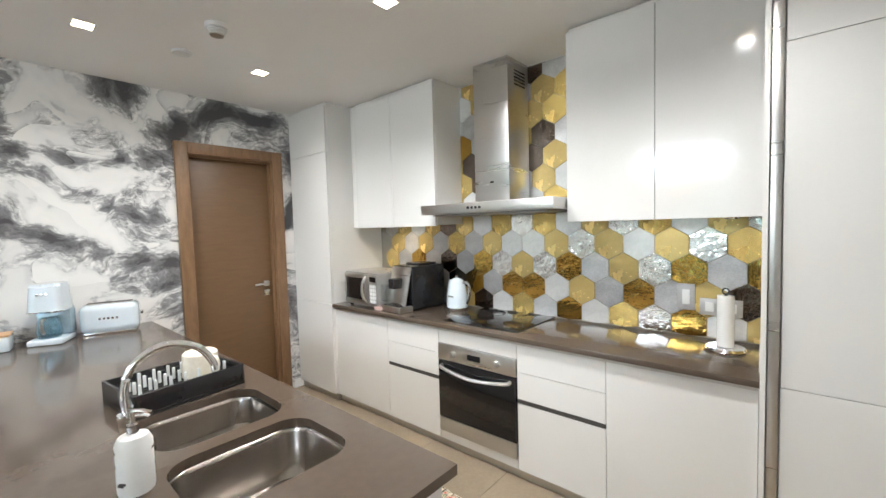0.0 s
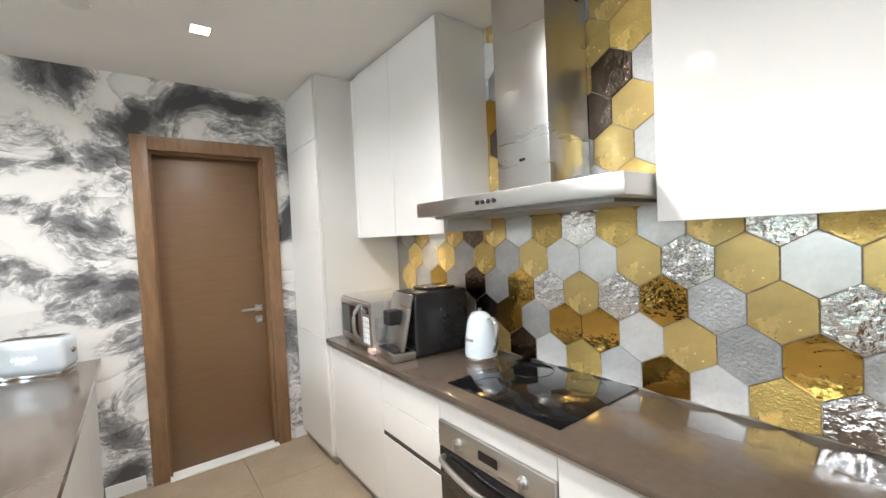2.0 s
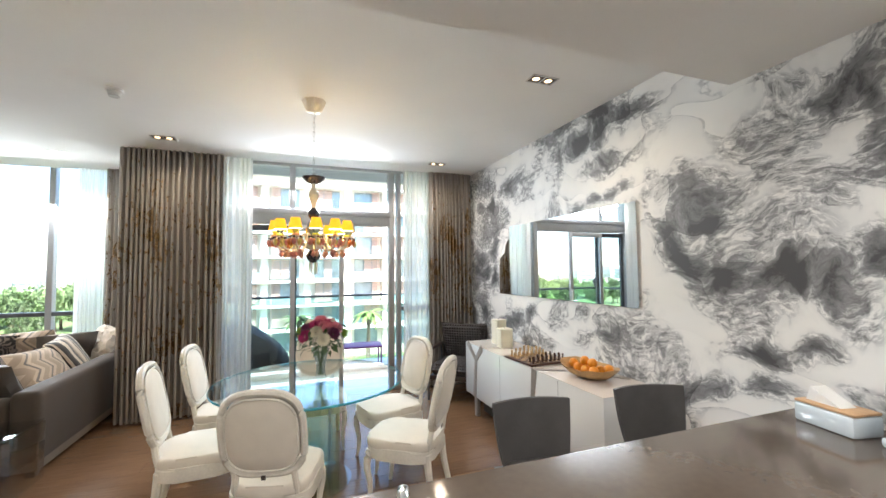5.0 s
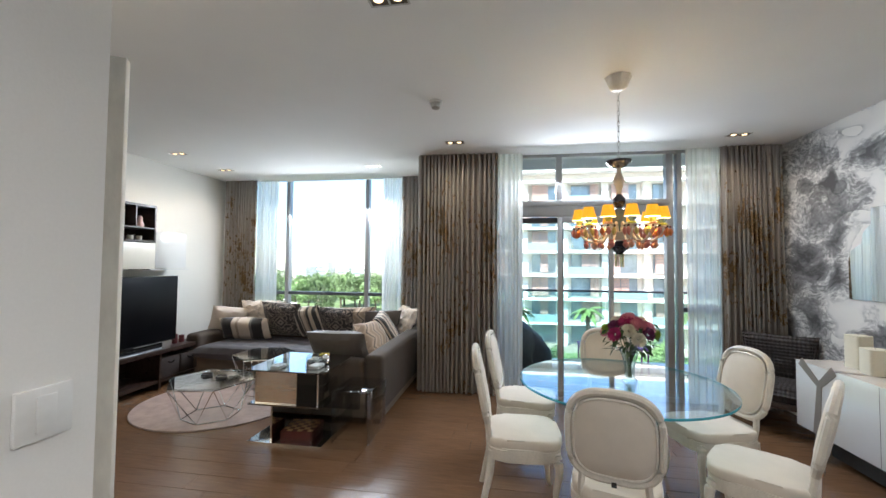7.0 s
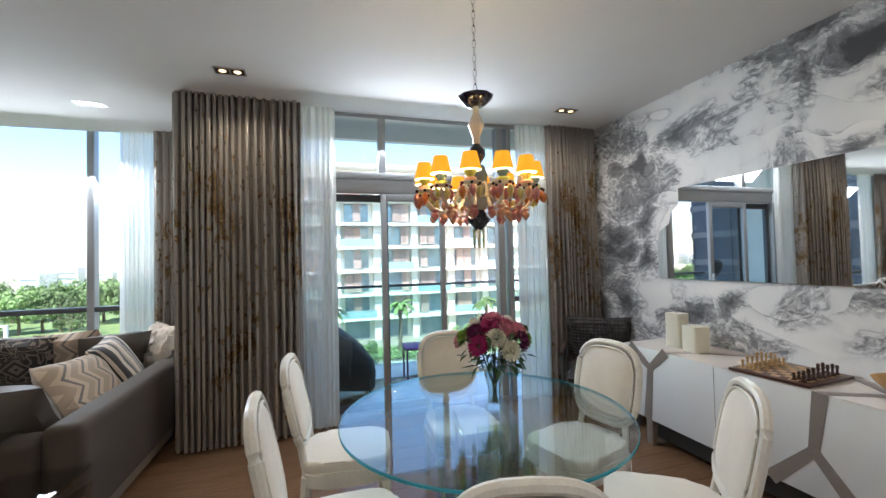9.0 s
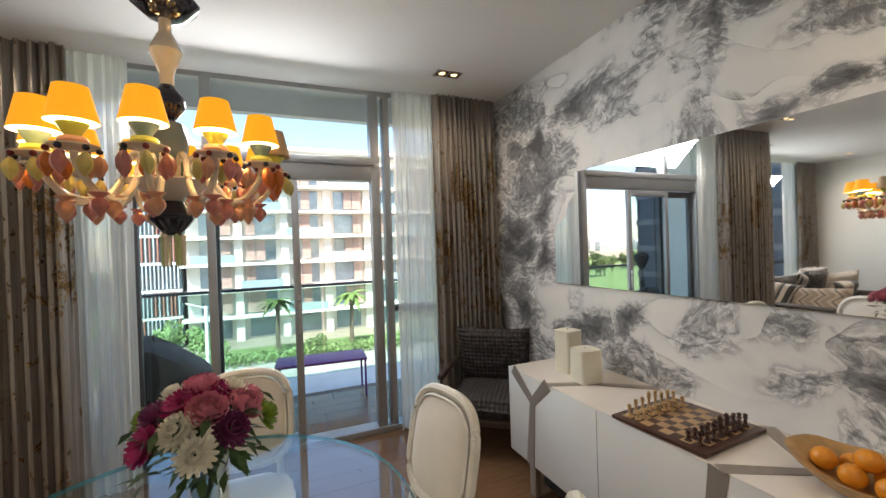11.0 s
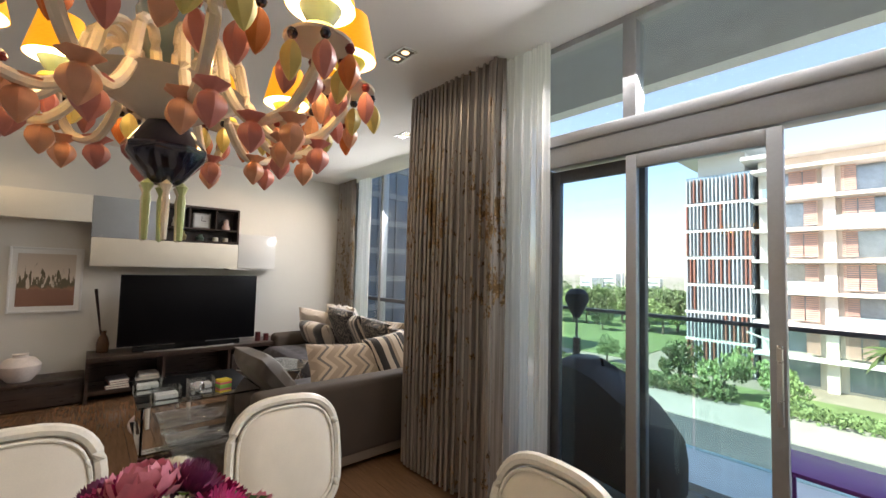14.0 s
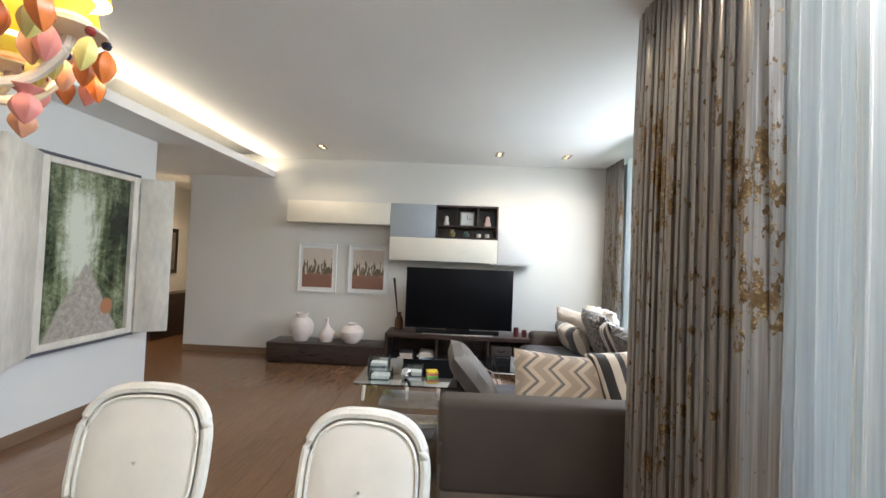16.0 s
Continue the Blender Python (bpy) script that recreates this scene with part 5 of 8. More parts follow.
# ---- bar stools ----
def bar_stool():
    s = thing("bar_stool", "grey leather bar stool with a curved low back", "stool", group="stools at the island")
    bm = bmesh.new()
    nx, nz = 10, 8
    pts = []
    for side in (0, 1):
        for j in range(nz + 1):
            for i in range(nx + 1):
                u, v = 2 * i / nx - 1, j / nz
                w = 0.145 + 0.05 * math.sqrt(v)
                pts.append(bm.verts.new((u * w, -0.19 - 0.05 * v + 0.05 * u * u - side * 0.03 * (0.6 + 0.4 * math.sin(math.pi * v)), 0.64 + 0.30 * v)))
    W = nx + 1
    N = W * (nz + 1)
    for side in (0, 1):
        for j in range(nz):
            for i in range(nx):
                q = [pts[side * N + j * W + i], pts[side * N + j * W + i + 1], pts[side * N + (j + 1) * W + i + 1], pts[side * N + (j + 1) * W + i]]
                bm.faces.new(q)
    for j in range(nz):
        for i in (0, nx):
            bm.faces.new((pts[j * W + i], pts[(j + 1) * W + i], pts[N + (j + 1) * W + i], pts[N + j * W + i]))
    for i in range(nx):
        for j in (0, nz):
            bm.faces.new((pts[j * W + i], pts[j * W + i + 1], pts[N + j * W + i + 1], pts[N + j * W + i]))
    part("backrest", bm, GREYFAB, s)
    part("seat", moved(pillow(0.38, 0.38, 0.09, 10, 0.35), pose(0, -0.02, 0.65)), GREYFAB, s)
    for sx in (-1, 1):
        for sy in (-1, 1):
            part("leg", tube([(sx * 0.15, sy * 0.14 - 0.02, 0.62), (sx * 0.20, sy * 0.19 - 0.02, 0.0)], 0.011), ALUDARK, s)
    part("foot_ring", tube([(0.185 * math.cos(a * 0.3927), 0.175 * math.sin(a * 0.3927) - 0.02, 0.26) for a in range(16)], 0.008, closed=True), ALUDARK, s)
    return s


bs = bar_stool()
bs.matrix_basis = pose(-2.03, -0.50, 0, 0, 0, -8)
copy_thing(bs, pose(-2.70, -0.46, 0, 0, 0, -12))

# ---- armchair in the corner ----
def quilted():
    m, nt, p = nodes_of("grey_quilted_cloth")
    v = coords(nt)
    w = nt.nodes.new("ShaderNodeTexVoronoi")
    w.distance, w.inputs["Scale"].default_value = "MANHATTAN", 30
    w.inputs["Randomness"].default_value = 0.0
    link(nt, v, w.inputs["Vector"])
    # crease shade sits in the colour: tone drops from pad middle to edge
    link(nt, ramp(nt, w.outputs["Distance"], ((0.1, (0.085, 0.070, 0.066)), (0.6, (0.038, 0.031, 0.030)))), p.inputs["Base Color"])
    p.inputs["Roughness"].default_value = 0.6
    bump(nt, p, math_node(nt, "MULTIPLY", w.outputs["Distance"], -1.0), 0.9, 0.02)
    return m


QUILT = quilted()
ac = thing("armchair", "grey quilted armchair with dark metal arms in the corner", "armchair", -2.93, -3.72, 0, -38)
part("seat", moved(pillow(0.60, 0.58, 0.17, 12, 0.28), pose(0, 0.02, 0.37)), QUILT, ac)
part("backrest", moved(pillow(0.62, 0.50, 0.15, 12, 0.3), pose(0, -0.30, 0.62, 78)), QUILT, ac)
part("seat_frame", bx(-0.29, 0.29, -0.27, 0.29, 0.25, 0.30, 0.008), DARKWOOD, ac)
for sx in (-1, 1):
    part("armrest", bx(sx * 0.33 - 0.022, sx * 0.33 + 0.022, -0.30, 0.26, 0.565, 0.60, 0.008), DARKWOOD, ac)
    part("arm_post", tube([(sx * 0.33, 0.24, 0.57), (sx * 0.31, 0.26, 0.0)], 0.012), ALUDARK, ac)
    part("arm_post", tube([(sx * 0.33, -0.28, 0.57), (sx * 0.30, -0.32, 0.0)], 0.012), ALUDARK, ac)
    part("side_rail", tube([(sx * 0.315, 0.255, 0.27), (sx * 0.31, -0.30, 0.27)], 0.010), ALUDARK, ac)

# ---- living room: television wall ----
bn = thing("low_bench", "low dark wenge bench under the pictures", "bench")
part("top", bx(3.86, XT - 0.02, -2.22, -0.60, 0.235, 0.275, 0.003), DARKWOOD, bn)
part("front_panel", bx(3.875, 3.90, -2.22, -0.60, 0.02, 0.235, 0.002), DARKWOOD, bn)
part("side_panel", bx(3.90, XT - 0.02, -0.625, -0.60, 0.0, 0.235), DARKWOOD, bn)
part("side_panel", bx(3.90, XT - 0.02, -2.22, -2.195, 0.0, 0.235), DARKWOOD, bn)
tv = thing("tv_stand", "dark wenge television stand with drawers and baskets", "tv stand")
part("top", bx(3.80, XT - 0.02, -4.28, -2.225, 0.43, 0.48, 0.003), DARKWOOD, tv)
part("bottom", bx(3.82, XT - 0.02, -4.27, -2.235, 0.08, 0.12, 0.003), DARKWOOD, tv)
for yy in (-4.28, -3.62, -2.93, -2.255):
    part("upright", bx(3.81, XT - 0.02, yy, yy + 0.03, 0.0, 0.43), DARKWOOD, tv)
part("back_panel", bx(XT - 0.035, XT - 0.021, -4.25, -2.26, 0.12, 0.43), DARKWOOD, tv)
BASK = mat("dark_wicker", (0.045, 0.032, 0.028), 0.7, var=0.4, scale=40, relief=0.8, rscale=60, stretch=(1, 1, 3))
for y0, y1 in ((-4.24, -3.94), (-3.92, -3.64)):
    b = thing("wicker_basket", "dark woven basket in the television stand", "basket", group="baskets in the stand")
    part("body", bx(3.83, 4.2, y0, y1, 0.12, 0.36, 0.015), BASK, b)
    part("handle", tube(smooth_path([(3.828, (y0 + y1) / 2 - 0.05, 0.31), (3.815, (y0 + y1) / 2, 0.29), (3.828, (y0 + y1) / 2 + 0.05, 0.31)], 4), 0.007), BLACK, b)
random.seed(21)
for stack, (yy, zz) in enumerate(((-2.50, 0.12), (-2.78, 0.12))):
    z = zz
    for k in range(4):
        t_, w_ = random.uniform(0.02, 0.035), random.uniform(0.17, 0.23)
        colr = random.choice(((0.55, 0.52, 0.48), (0.10, 0.09, 0.09), (0.30, 0.10, 0.08), (0.62, 0.60, 0.55)))
        bk = thing("book", "hardback book lying in the television stand", "book", 3.97, yy, z, random.uniform(-6, 6), "stacked books")
        part("cover", bx(-0.13, 0.13, -w_ / 2, w_ / 2, 0, t_, 0.003), mat("book_cover", colr, 0.5), bk)
        part("page_block", bx(-0.1315, 0.12, -w_ / 2 + 0.004, w_ / 2 - 0.008, 0.003, t_ - 0.003), CREAMFAB, bk)
        z += t_ + 0.0005
scr = thing("television", "large black flat television on a silver bow stand", "television")
part("screen", bx(3.90, 3.935, -3.91, -2.48, 0.565, 1.365, 0.006), SCREEN, scr)
part("bezel", boxes([(3.897, 3.94, -3.915, -2.475, 1.362, 1.370), (3.897, 3.94, -3.915, -2.475, 0.556, 0.567), (3.897, 3.94, -3.918, -3.908, 0.556, 1.37), (3.897, 3.94, -2.482, -2.472, 0.556, 1.37)]), BLACK, scr)
part("stand_bow", tube(smooth_path([(3.86, -3.66, 0.489), (3.835, -3.40, 0.489), (3.828, -3.19, 0.489), (3.835, -2.98, 0.489), (3.86, -2.72, 0.489)], 4), 0.008), STEEL, scr)
part("neck", bx(3.93, 3.99, -3.35, -3.03, 0.481, 0.62, 0.004), BLACK, scr)
part("sound_bar", bx(3.93, 4.02, -3.75, -2.62, 0.481, 0.54, 0.006), BLACK, scr)

WARMW = mat("warm_white_front", (0.74, 0.70, 0.60), 0.35, var=0.02, relief=0.005)
wl = thing("wall_box", "long white wall-hung cabinet above the pictures", "wall cabinet")
part("body", bx(4.03, XT - 0.004, -2.19, -0.73, 1.945, 2.245, 0.002), WARMW, wl)
wg = thing("wall_box", "grey-fronted wall-hung cabinet beside the open shelf", "wall cabinet")
part("body", bx(4.05, XT - 0.004, -2.83, -2.195, 1.785, 2.25), DARKWOOD, wg)
part("door", bx(4.03, 4.05, -2.832, -2.195, 1.785, 2.25, 0.002), GREYLAC, wg, "grey-blue lacquered door")
op = thing("open_shelf", "dark open cubby shelf holding ornaments", "shelf")
for b in ((4.03, XT - 0.004, -3.70, -2.835, 2.225, 2.25), (4.03, XT - 0.004, -3.70, -2.835, 1.79, 1.812), (4.03, XT - 0.004, -3.68, -2.855, 1.955, 1.972),
          (4.03, XT - 0.004, -3.70, -3.68, 1.812, 2.225), (4.03, XT - 0.004, -2.855, -2.835, 1.812, 2.225)):
    part("board", bx(*b), DARKWOOD, op)
for yy in (-3.13, -3.43):
    part("divider", bx(4.03, XT - 0.004, yy, yy + 0.015, 1.972, 2.225), DARKWOOD, op)
part("back_panel", bx(XT - 0.018, XT - 0.005, -3.68, -2.855, 1.812, 2.225), DARKWOOD, op)
wb = thing("wall_box", "white wall-hung cabinet above the television", "wall cabinet")
part("body", bx(4.03, XT - 0.004, -3.70, -2.20, 1.46, 1.782, 0.002), WARMW, wb)
wp = thing("wall_panel", "pale glossy wall-hung end cabinet", "wall cabinet")
part("body", bx(4.03, XT - 0.004, -4.19, -3.705, 1.47, 1.93, 0.002), LACQUER, wp)
part("shelf_board", bx(4.0, XT - 0.004, -4.21, -3.60, 1.445, 1.458), LACQUER, wp)
ck = thing("desk_clock", "square white clock in the open shelf", "clock", 4.15, -3.27, 1.973)
part("case", bx(-0.02, 0.02, -0.10, 0.10, 0, 0.20, 0.004), mat("clock_silver", (0.5, 0.5, 0.48), 0.3, 0.6), ck)
part("dial", bx(-0.024, -0.02, -0.08, 0.08, 0.02, 0.18), WHITEPLASTIC, ck)
part("pointer", boxes([(-0.027, -0.024, -0.003, 0.003, 0.10, 0.16), (-0.027, -0.024, -0.05, 0.0, 0.097, 0.103)]), BLACK, ck)
FIG = [("figurine", "small white ceramic figurine", (0.70, 0.66, 0.62), [(0.0, 0), (0.035, 0), (0.04, 0.03), (0.025, 0.07), (0.032, 0.10), (0.02, 0.13), (0.0, 0.14)], -2.98, 1.973),
       ("figurine", "small pink and white ceramic figurine", (0.62, 0.42, 0.38), [(0.0, 0), (0.045, 0), (0.05, 0.04), (0.03, 0.08), (0.035, 0.11), (0.02, 0.14), (0.0, 0.15)], -3.56, 1.973),
       ("small_vase", "small olive ceramic vase", (0.22, 0.18, 0.08), [(0.0, 0), (0.04, 0), (0.055, 0.05), (0.03, 0.09), (0.035, 0.11), (0.0, 0.108)], -3.06, 1.813),
       ("small_vase", "small dark green ceramic vase", (0.08, 0.12, 0.09), [(0.0, 0), (0.04, 0), (0.05, 0.04), (0.025, 0.07), (0.03, 0.085), (0.0, 0.083)], -3.26, 1.813),
       ("candle_cup", "small white candle cup", (0.62, 0.57, 0.46), [(0.0, 0), (0.033, 0), (0.033, 0.055), (0.0, 0.053)], -3.44, 1.813),
       ("candle_cup", "small white candle cup", (0.62, 0.57, 0.46), [(0.0, 0), (0.033, 0), (0.033, 0.055), (0.0, 0.053)], -3.56, 1.813)]
for nm, lb, colr, prof, yy, zz in FIG:
    solid(nm, lathe(prof, 18), mat(nm + "_glaze", colr, 0.3), lb + " on the shelf", nm.replace("_", " "), m=pose(4.13, yy, zz))
# ceramic jars on the bench
for nm, lb, prof, yy in (("ceramic_jar", "tall white ceramic jar with a collared neck", [(0.0, 0), (0.09, 0), (0.15, 0.10), (0.165, 0.20), (0.14, 0.28), (0.085, 0.325), (0.08, 0.36), (0.095, 0.385), (0.08, 0.385), (0.07, 0.33), (0.0, 0.30)], -1.0),
                         ("ceramic_bottle", "small white ceramic bottle with a slender neck", [(0.0, 0), (0.075, 0), (0.11, 0.07), (0.105, 0.13), (0.05, 0.20), (0.022, 0.24), (0.02, 0.31), (0.03, 0.325), (0.015, 0.322), (0.0, 0.30)], -1.36),
                         ("ceramic_jar", "round white ceramic jar with a short neck", [(0.0, 0), (0.09, 0), (0.155, 0.08), (0.16, 0.16), (0.11, 0.225), (0.06, 0.24), (0.058, 0.26), (0.065, 0.27), (0.045, 0.268), (0.0, 0.25)], -1.72)):
    solid(nm, lathe(prof, 32), VASEW, lb + " on the low bench", "jar", m=pose(4.07, yy, 0.2755))
dg = thing("reed_bottle", "brown glass bottle holding a dark stick beside the television", "bottle", 4.15, -2.36, 0.4805)
part("bottle", lathe([(0.0, 0), (0.055, 0), (0.06, 0.10), (0.045, 0.16), (0.025, 0.20), (0.03, 0.24), (0.0, 0.235)], 20), mat("amber_glass", (0.10, 0.045, 0.02), 0.15), dg)
part("stick", tube([(0, 0, 0.02), (-0.01, 0.09, 0.72)], 0.012, 6, taper=[0.006, 0.018]), DARKWOOD, dg)
for yy, hh in ((-3.99, 0.12), (-4.10, 0.09)):
    solid("candle", lathe([(0.0, 0), (0.034, 0), (0.034, hh), (0.0, hh - 0.004)], 18), mat("wine_wax", (0.10, 0.018, 0.02), 0.4), "dark red pillar candle on the television stand", "candle", "red candles", m=pose(3.98, yy, 0.4805))


def cactus_print(seed):
    """Beige print with dark upright shapes over a rust field."""
    m, nt, p = nodes_of("cactus_print")
    tc = nt.nodes.new("ShaderNodeTexCoord")
    sp = nt.nodes.new("ShaderNodeSeparateXYZ")
    link(nt, tc.outputs["Object"], sp.inputs[0])
    v = coords(nt, (1, 14, 3))
    n1 = noise_tex(nt, v, 2.3 + seed * 0.4, 3)
    tops = math_node(nt, "ADD", sp.outputs["Z"], math_node(nt, "MULTIPLY", n1, -0.75))
    plants = spread(nt, tops, -0.36, -0.34, 1.0, 0.0)
    low = spread(nt, math_node(nt, "ADD", sp.outputs["Z"], math_node(nt, "MULTIPLY", noise_tex(nt, coords(nt, (1, 6, 6)), 3, 4), 0.12)), -0.05, 0.0, 1.0, 0.0)
    f = math_node(nt, "ADD", math_node(nt, "MULTIPLY", plants, 0.5), math_node(nt, "MULTIPLY", low, 0.5))
    link(nt, ramp(nt, f, ((0.0, (0.62, 0.54, 0.46)), (0.45, (0.62, 0.54, 0.46)), (0.5, (0.12, 0.10, 0.06)), (0.9, (0.30, 0.16, 0.10)), (1.0, (0.24, 0.12, 0.08)))), p.inputs["Base Color"])
    p.inputs["Roughness"].default_value = 0.7
    return m


for k, (y0, y1) in enumerate(((-1.39, -0.82), (-2.15, -1.56))):
    pc = thing("framed_picture", "framed print of cacti on a rust ground, white frame", "picture", XT - 0.02, (y0 + y1) / 2, 1.295, group="pair of framed prints")
    hw = (y1 - y0) / 2
    part("frame", boxes([(-0.012, 0.015, -hw, -hw + 0.022, -0.355, 0.355), (-0.012, 0.015, hw - 0.022, hw, -0.355, 0.355), (-0.012, 0.015, -hw + 0.022, hw - 0.022, 0.333, 0.355), (-0.012, 0.015, -hw + 0.022, hw - 0.022, -0.355, -0.333)], 0.002), WHITEPLASTIC, pc)
    part("mount", bx(0.0, 0.012, -hw + 0.02, hw - 0.02, -0.335, 0.335), WHITE, pc)
    part("print", bx(-0.003, 0.0, -hw + 0.065, hw - 0.065, -0.285, 0.285), cactus_print(k), pc)

# ---- sofa ----
sf = thing("corner_sofa", "L-shaped taupe velvet corner sofa with a tufted grey seat", "sofa")
part("back", bx(0.83, 1.03, -5.15, -3.05, 0.10, 0.66, 0.05, 4), SOFA, sf)
part("back", bx(1.03, 3.95, -5.15, -4.95, 0.10, 0.66, 0.05, 4), SOFA, sf)
part("arm", bx(1.03, 1.80, -3.25, -3.05, 0.10, 0.60, 0.06, 4), SOFA, sf)
part("arm", bx(3.76, 3.98, -4.95, -4.15, 0.10, 0.58, 0.06, 4), SOFA, sf)
part("base", bx(0.84, 1.80, -5.14, -3.06, 0.05, 0.28, 0.01), SOFABASE, sf, "tan lower sofa base")
part("base", bx(1.80, 3.97, -5.14, -4.16, 0.05, 0.28, 0.01), SOFABASE, sf, "tan lower sofa base")


def tufted(w, h, t, nx, ny):
    bm = pillow(w, h, t, 30, 0.22)
    for v in bm.verts:
        if v.co.z > t * 0.2:
            u, q = (v.co.x / w + 0.5) * nx, (v.co.y / h + 0.5) * ny
            d = math.hypot(u - round(u), q - round(q))
            v.co.z -= 0.030 * math.exp(-(d / 0.22) ** 2)
    return bm


part("seat_cushion", moved(tufted(0.98, 1.70, 0.20, 5, 8), pose(1.50, -4.10, 0.36)), SOFASEAT, sf, "tufted grey seat cushion")
part("seat_cushion", moved(tufted(1.80, 0.96, 0.20, 9, 5), pose(2.88, -4.48, 0.36)), SOFASEAT, sf, "tufted grey seat cushion")
for fx, fy in ((0.9, -3.12), (1.72, -3.12), (0.9, -5.08), (3.9, -5.08), (3.9, -4.22)):
    part("foot", bx(fx - 0.03, fx + 0.03, fy - 0.03, fy + 0.03, 0, 0.052), DARKWOOD, sf)


def stripes(name, cols, scale, axis, wave=0.0):
    m, nt, p = nodes_of(name)
    tc = nt.nodes.new("ShaderNodeTexCoord")
    sp = nt.nodes.new("ShaderNodeSeparateXYZ")
    link(nt, tc.outputs["Object"], sp.inputs[0])
    a = sp.outputs[axis]
    if wave:
        other = sp.outputs["Y" if axis == "X" else "X"]
        a = math_node(nt, "ADD", a, math_node(nt, "MULTIPLY", math_node(nt, "PINGPONG", other, 0.09), wave))
    f = math_node(nt, "FRACT", math_node(nt, "ADD", math_node(nt, "MULTIPLY", a, scale), 0.5))
    c = ramp(nt, f, cols)
    c.node.color_ramp.interpolation = "CONSTANT"
    link(nt, c, p.inputs["Base Color"])
    p.inputs["Roughness"].default_value = 0.8
    p.inputs["Sheen Weight"].default_value = 0.4
    bump(nt, p, noise_tex(nt, coords(nt), 220, 2), 0.15)
    return m


IV, BK, TN, GY = (0.66, 0.57, 0.47), (0.03, 0.027, 0.027), (0.40, 0.31, 0.23), (0.17, 0.15, 0.14)
STRIPE = stripes("banded_cushion_cloth", ((0.0, IV), (0.20, BK), (0.34, TN), (0.46, IV), (0.66, BK), (0.72, IV), (0.78, BK)), 3.4, "X")
BAND = stripes("wide_banded_cushion_cloth", ((0.0, BK), (0.16, GY), (0.24, IV), (0.62, TN), (0.70, IV), (0.84, BK)), 2.3, "X")
CHEV = stripes("chevron_cushion_cloth", ((0.0, TN), (0.25, (0.54, 0.43, 0.32)), (0.45, GY), (0.6, (0.58, 0.47, 0.36)), (0.85, TN)), 6.0, "X", 1.0)


def ikat():
    """Dark cloth with ivory scroll lines round a lozenge."""
    m, nt, p = nodes_of("scroll_cushion_cloth")
    v = coords(nt)
    n = nt.nodes.new("ShaderNodeTexNoise")
    n.inputs["Scale"].default_value, n.inputs["Detail"].default_value, n.inputs["Distortion"].default_value = 7.0, 1.0, 1.2
    link(nt, v, n.inputs["Vector"])
    level = math_node(nt, "PINGPONG", math_node(nt, "MULTIPLY", n.outputs["Fac"], 7.0), 0.5)
    scroll = spread(nt, level, 0.30, 0.36, 0.0, 1.0)
    sp = nt.nodes.new("ShaderNodeSeparateXYZ")
    link(nt, v, sp.inputs[0])
    dia = math_node(nt, "ADD", math_node(nt, "ABSOLUTE", sp.outputs["X"]), math_node(nt, "ABSOLUTE", sp.outputs["Y"]))
    ring = spread(nt, math_node(nt, "PINGPONG", dia, 0.035), 0.014, 0.018, 0.0, 1.0)
    inside = spread(nt, dia, 0.10, 0.11, 1.0, 0.0)
    mx = nt.nodes.new("ShaderNodeMix")
    link(nt, inside, mx.inputs["Factor"])
    link(nt, scroll, mx.inputs["A"])
    link(nt, ring, mx.inputs["B"])
    link(nt, ramp(nt, mx.outputs["Result"], ((0.0, (0.045, 0.04, 0.04)), (1.0, (0.30, 0.26, 0.22)))), p.inputs["Base Color"])
    p.inputs["Roughness"].default_value, p.inputs["Sheen Weight"].default_value = 0.8, 0.3
    bump(nt, p, noise_tex(nt, v, 220, 2), 0.15)
    return m


IKAT = ikat()
PLAIN = mat("taupe_cushion_cloth", (0.105, 0.088, 0.074), 0.6, var=0.1, relief=0.1, rscale=200, sheen=0.1)
IVORY = mat("ivory_cushion_cloth", (0.66, 0.57, 0.48), 0.75, var=0.06, relief=0.1, rscale=200, sheen=0.3)
# place, tilt, spin in its own plane, turn, size, cloth
CUSH = [(3.74, -4.70, 0.66, 64, 10, 38, 0.44, 0.42, IVORY, "plain ivory cushion against the arm"), (3.36, -4.56, 0.58, 66, 0, 6, 0.66, 0.30, BAND, "black, ivory and tan banded bolster cushion"),
        (2.88, -4.74, 0.70, 66, 3, 4, 0.52, 0.50, IKAT, "dark scroll-patterned cushion"), (2.46, -4.74, 0.68, 64, -6, -10, 0.46, 0.46, STRIPE, "black, ivory and tan striped cushion"),
        (2.05, -4.76, 0.67, 62, 4, 4, 0.52, 0.46, IKAT, "dark scroll-patterned cushion"), (1.68, -4.78, 0.68, 66, -4, -8, 0.46, 0.46, CHEV, "tan chevron cushion"),
        (1.38, -4.72, 0.66, 62, 0, 30, 0.46, 0.44, PLAIN, "plain taupe cushion"), (1.20, -4.34, 0.65, 60, 6, 96, 0.48, 0.46, STRIPE, "black, ivory and tan striped cushion"),
        (1.20, -3.86, 0.62, 58, -4, 88, 0.58, 0.44, CHEV, "tan chevron cushion"), (1.37, -3.27, 0.64, 50, 0, 3, 0.56, 0.43, PLAIN, "plain taupe cushion leaning on the arm")]
for k, (x, y, z, tx, spin, tz, w, h, mt, lb) in enumerate(CUSH):
    solid("throw_cushion", pillow(w * 1.1, h * 1.1, 0.19, 14, 0.5, k), mt, lb + " on the sofa", "cushion", "cushions on the sofa", m=pose(x, y, z + 0.03, 0, 0, tz + (180 if tz > 45 else 0)) @ pose(0, 0, 0, tx, 0, 0) @ pose(0, 0, 0, 0, 0, spin))
fu = pillow(0.62, 0.46, 0.16, 24, 0.5, 3)
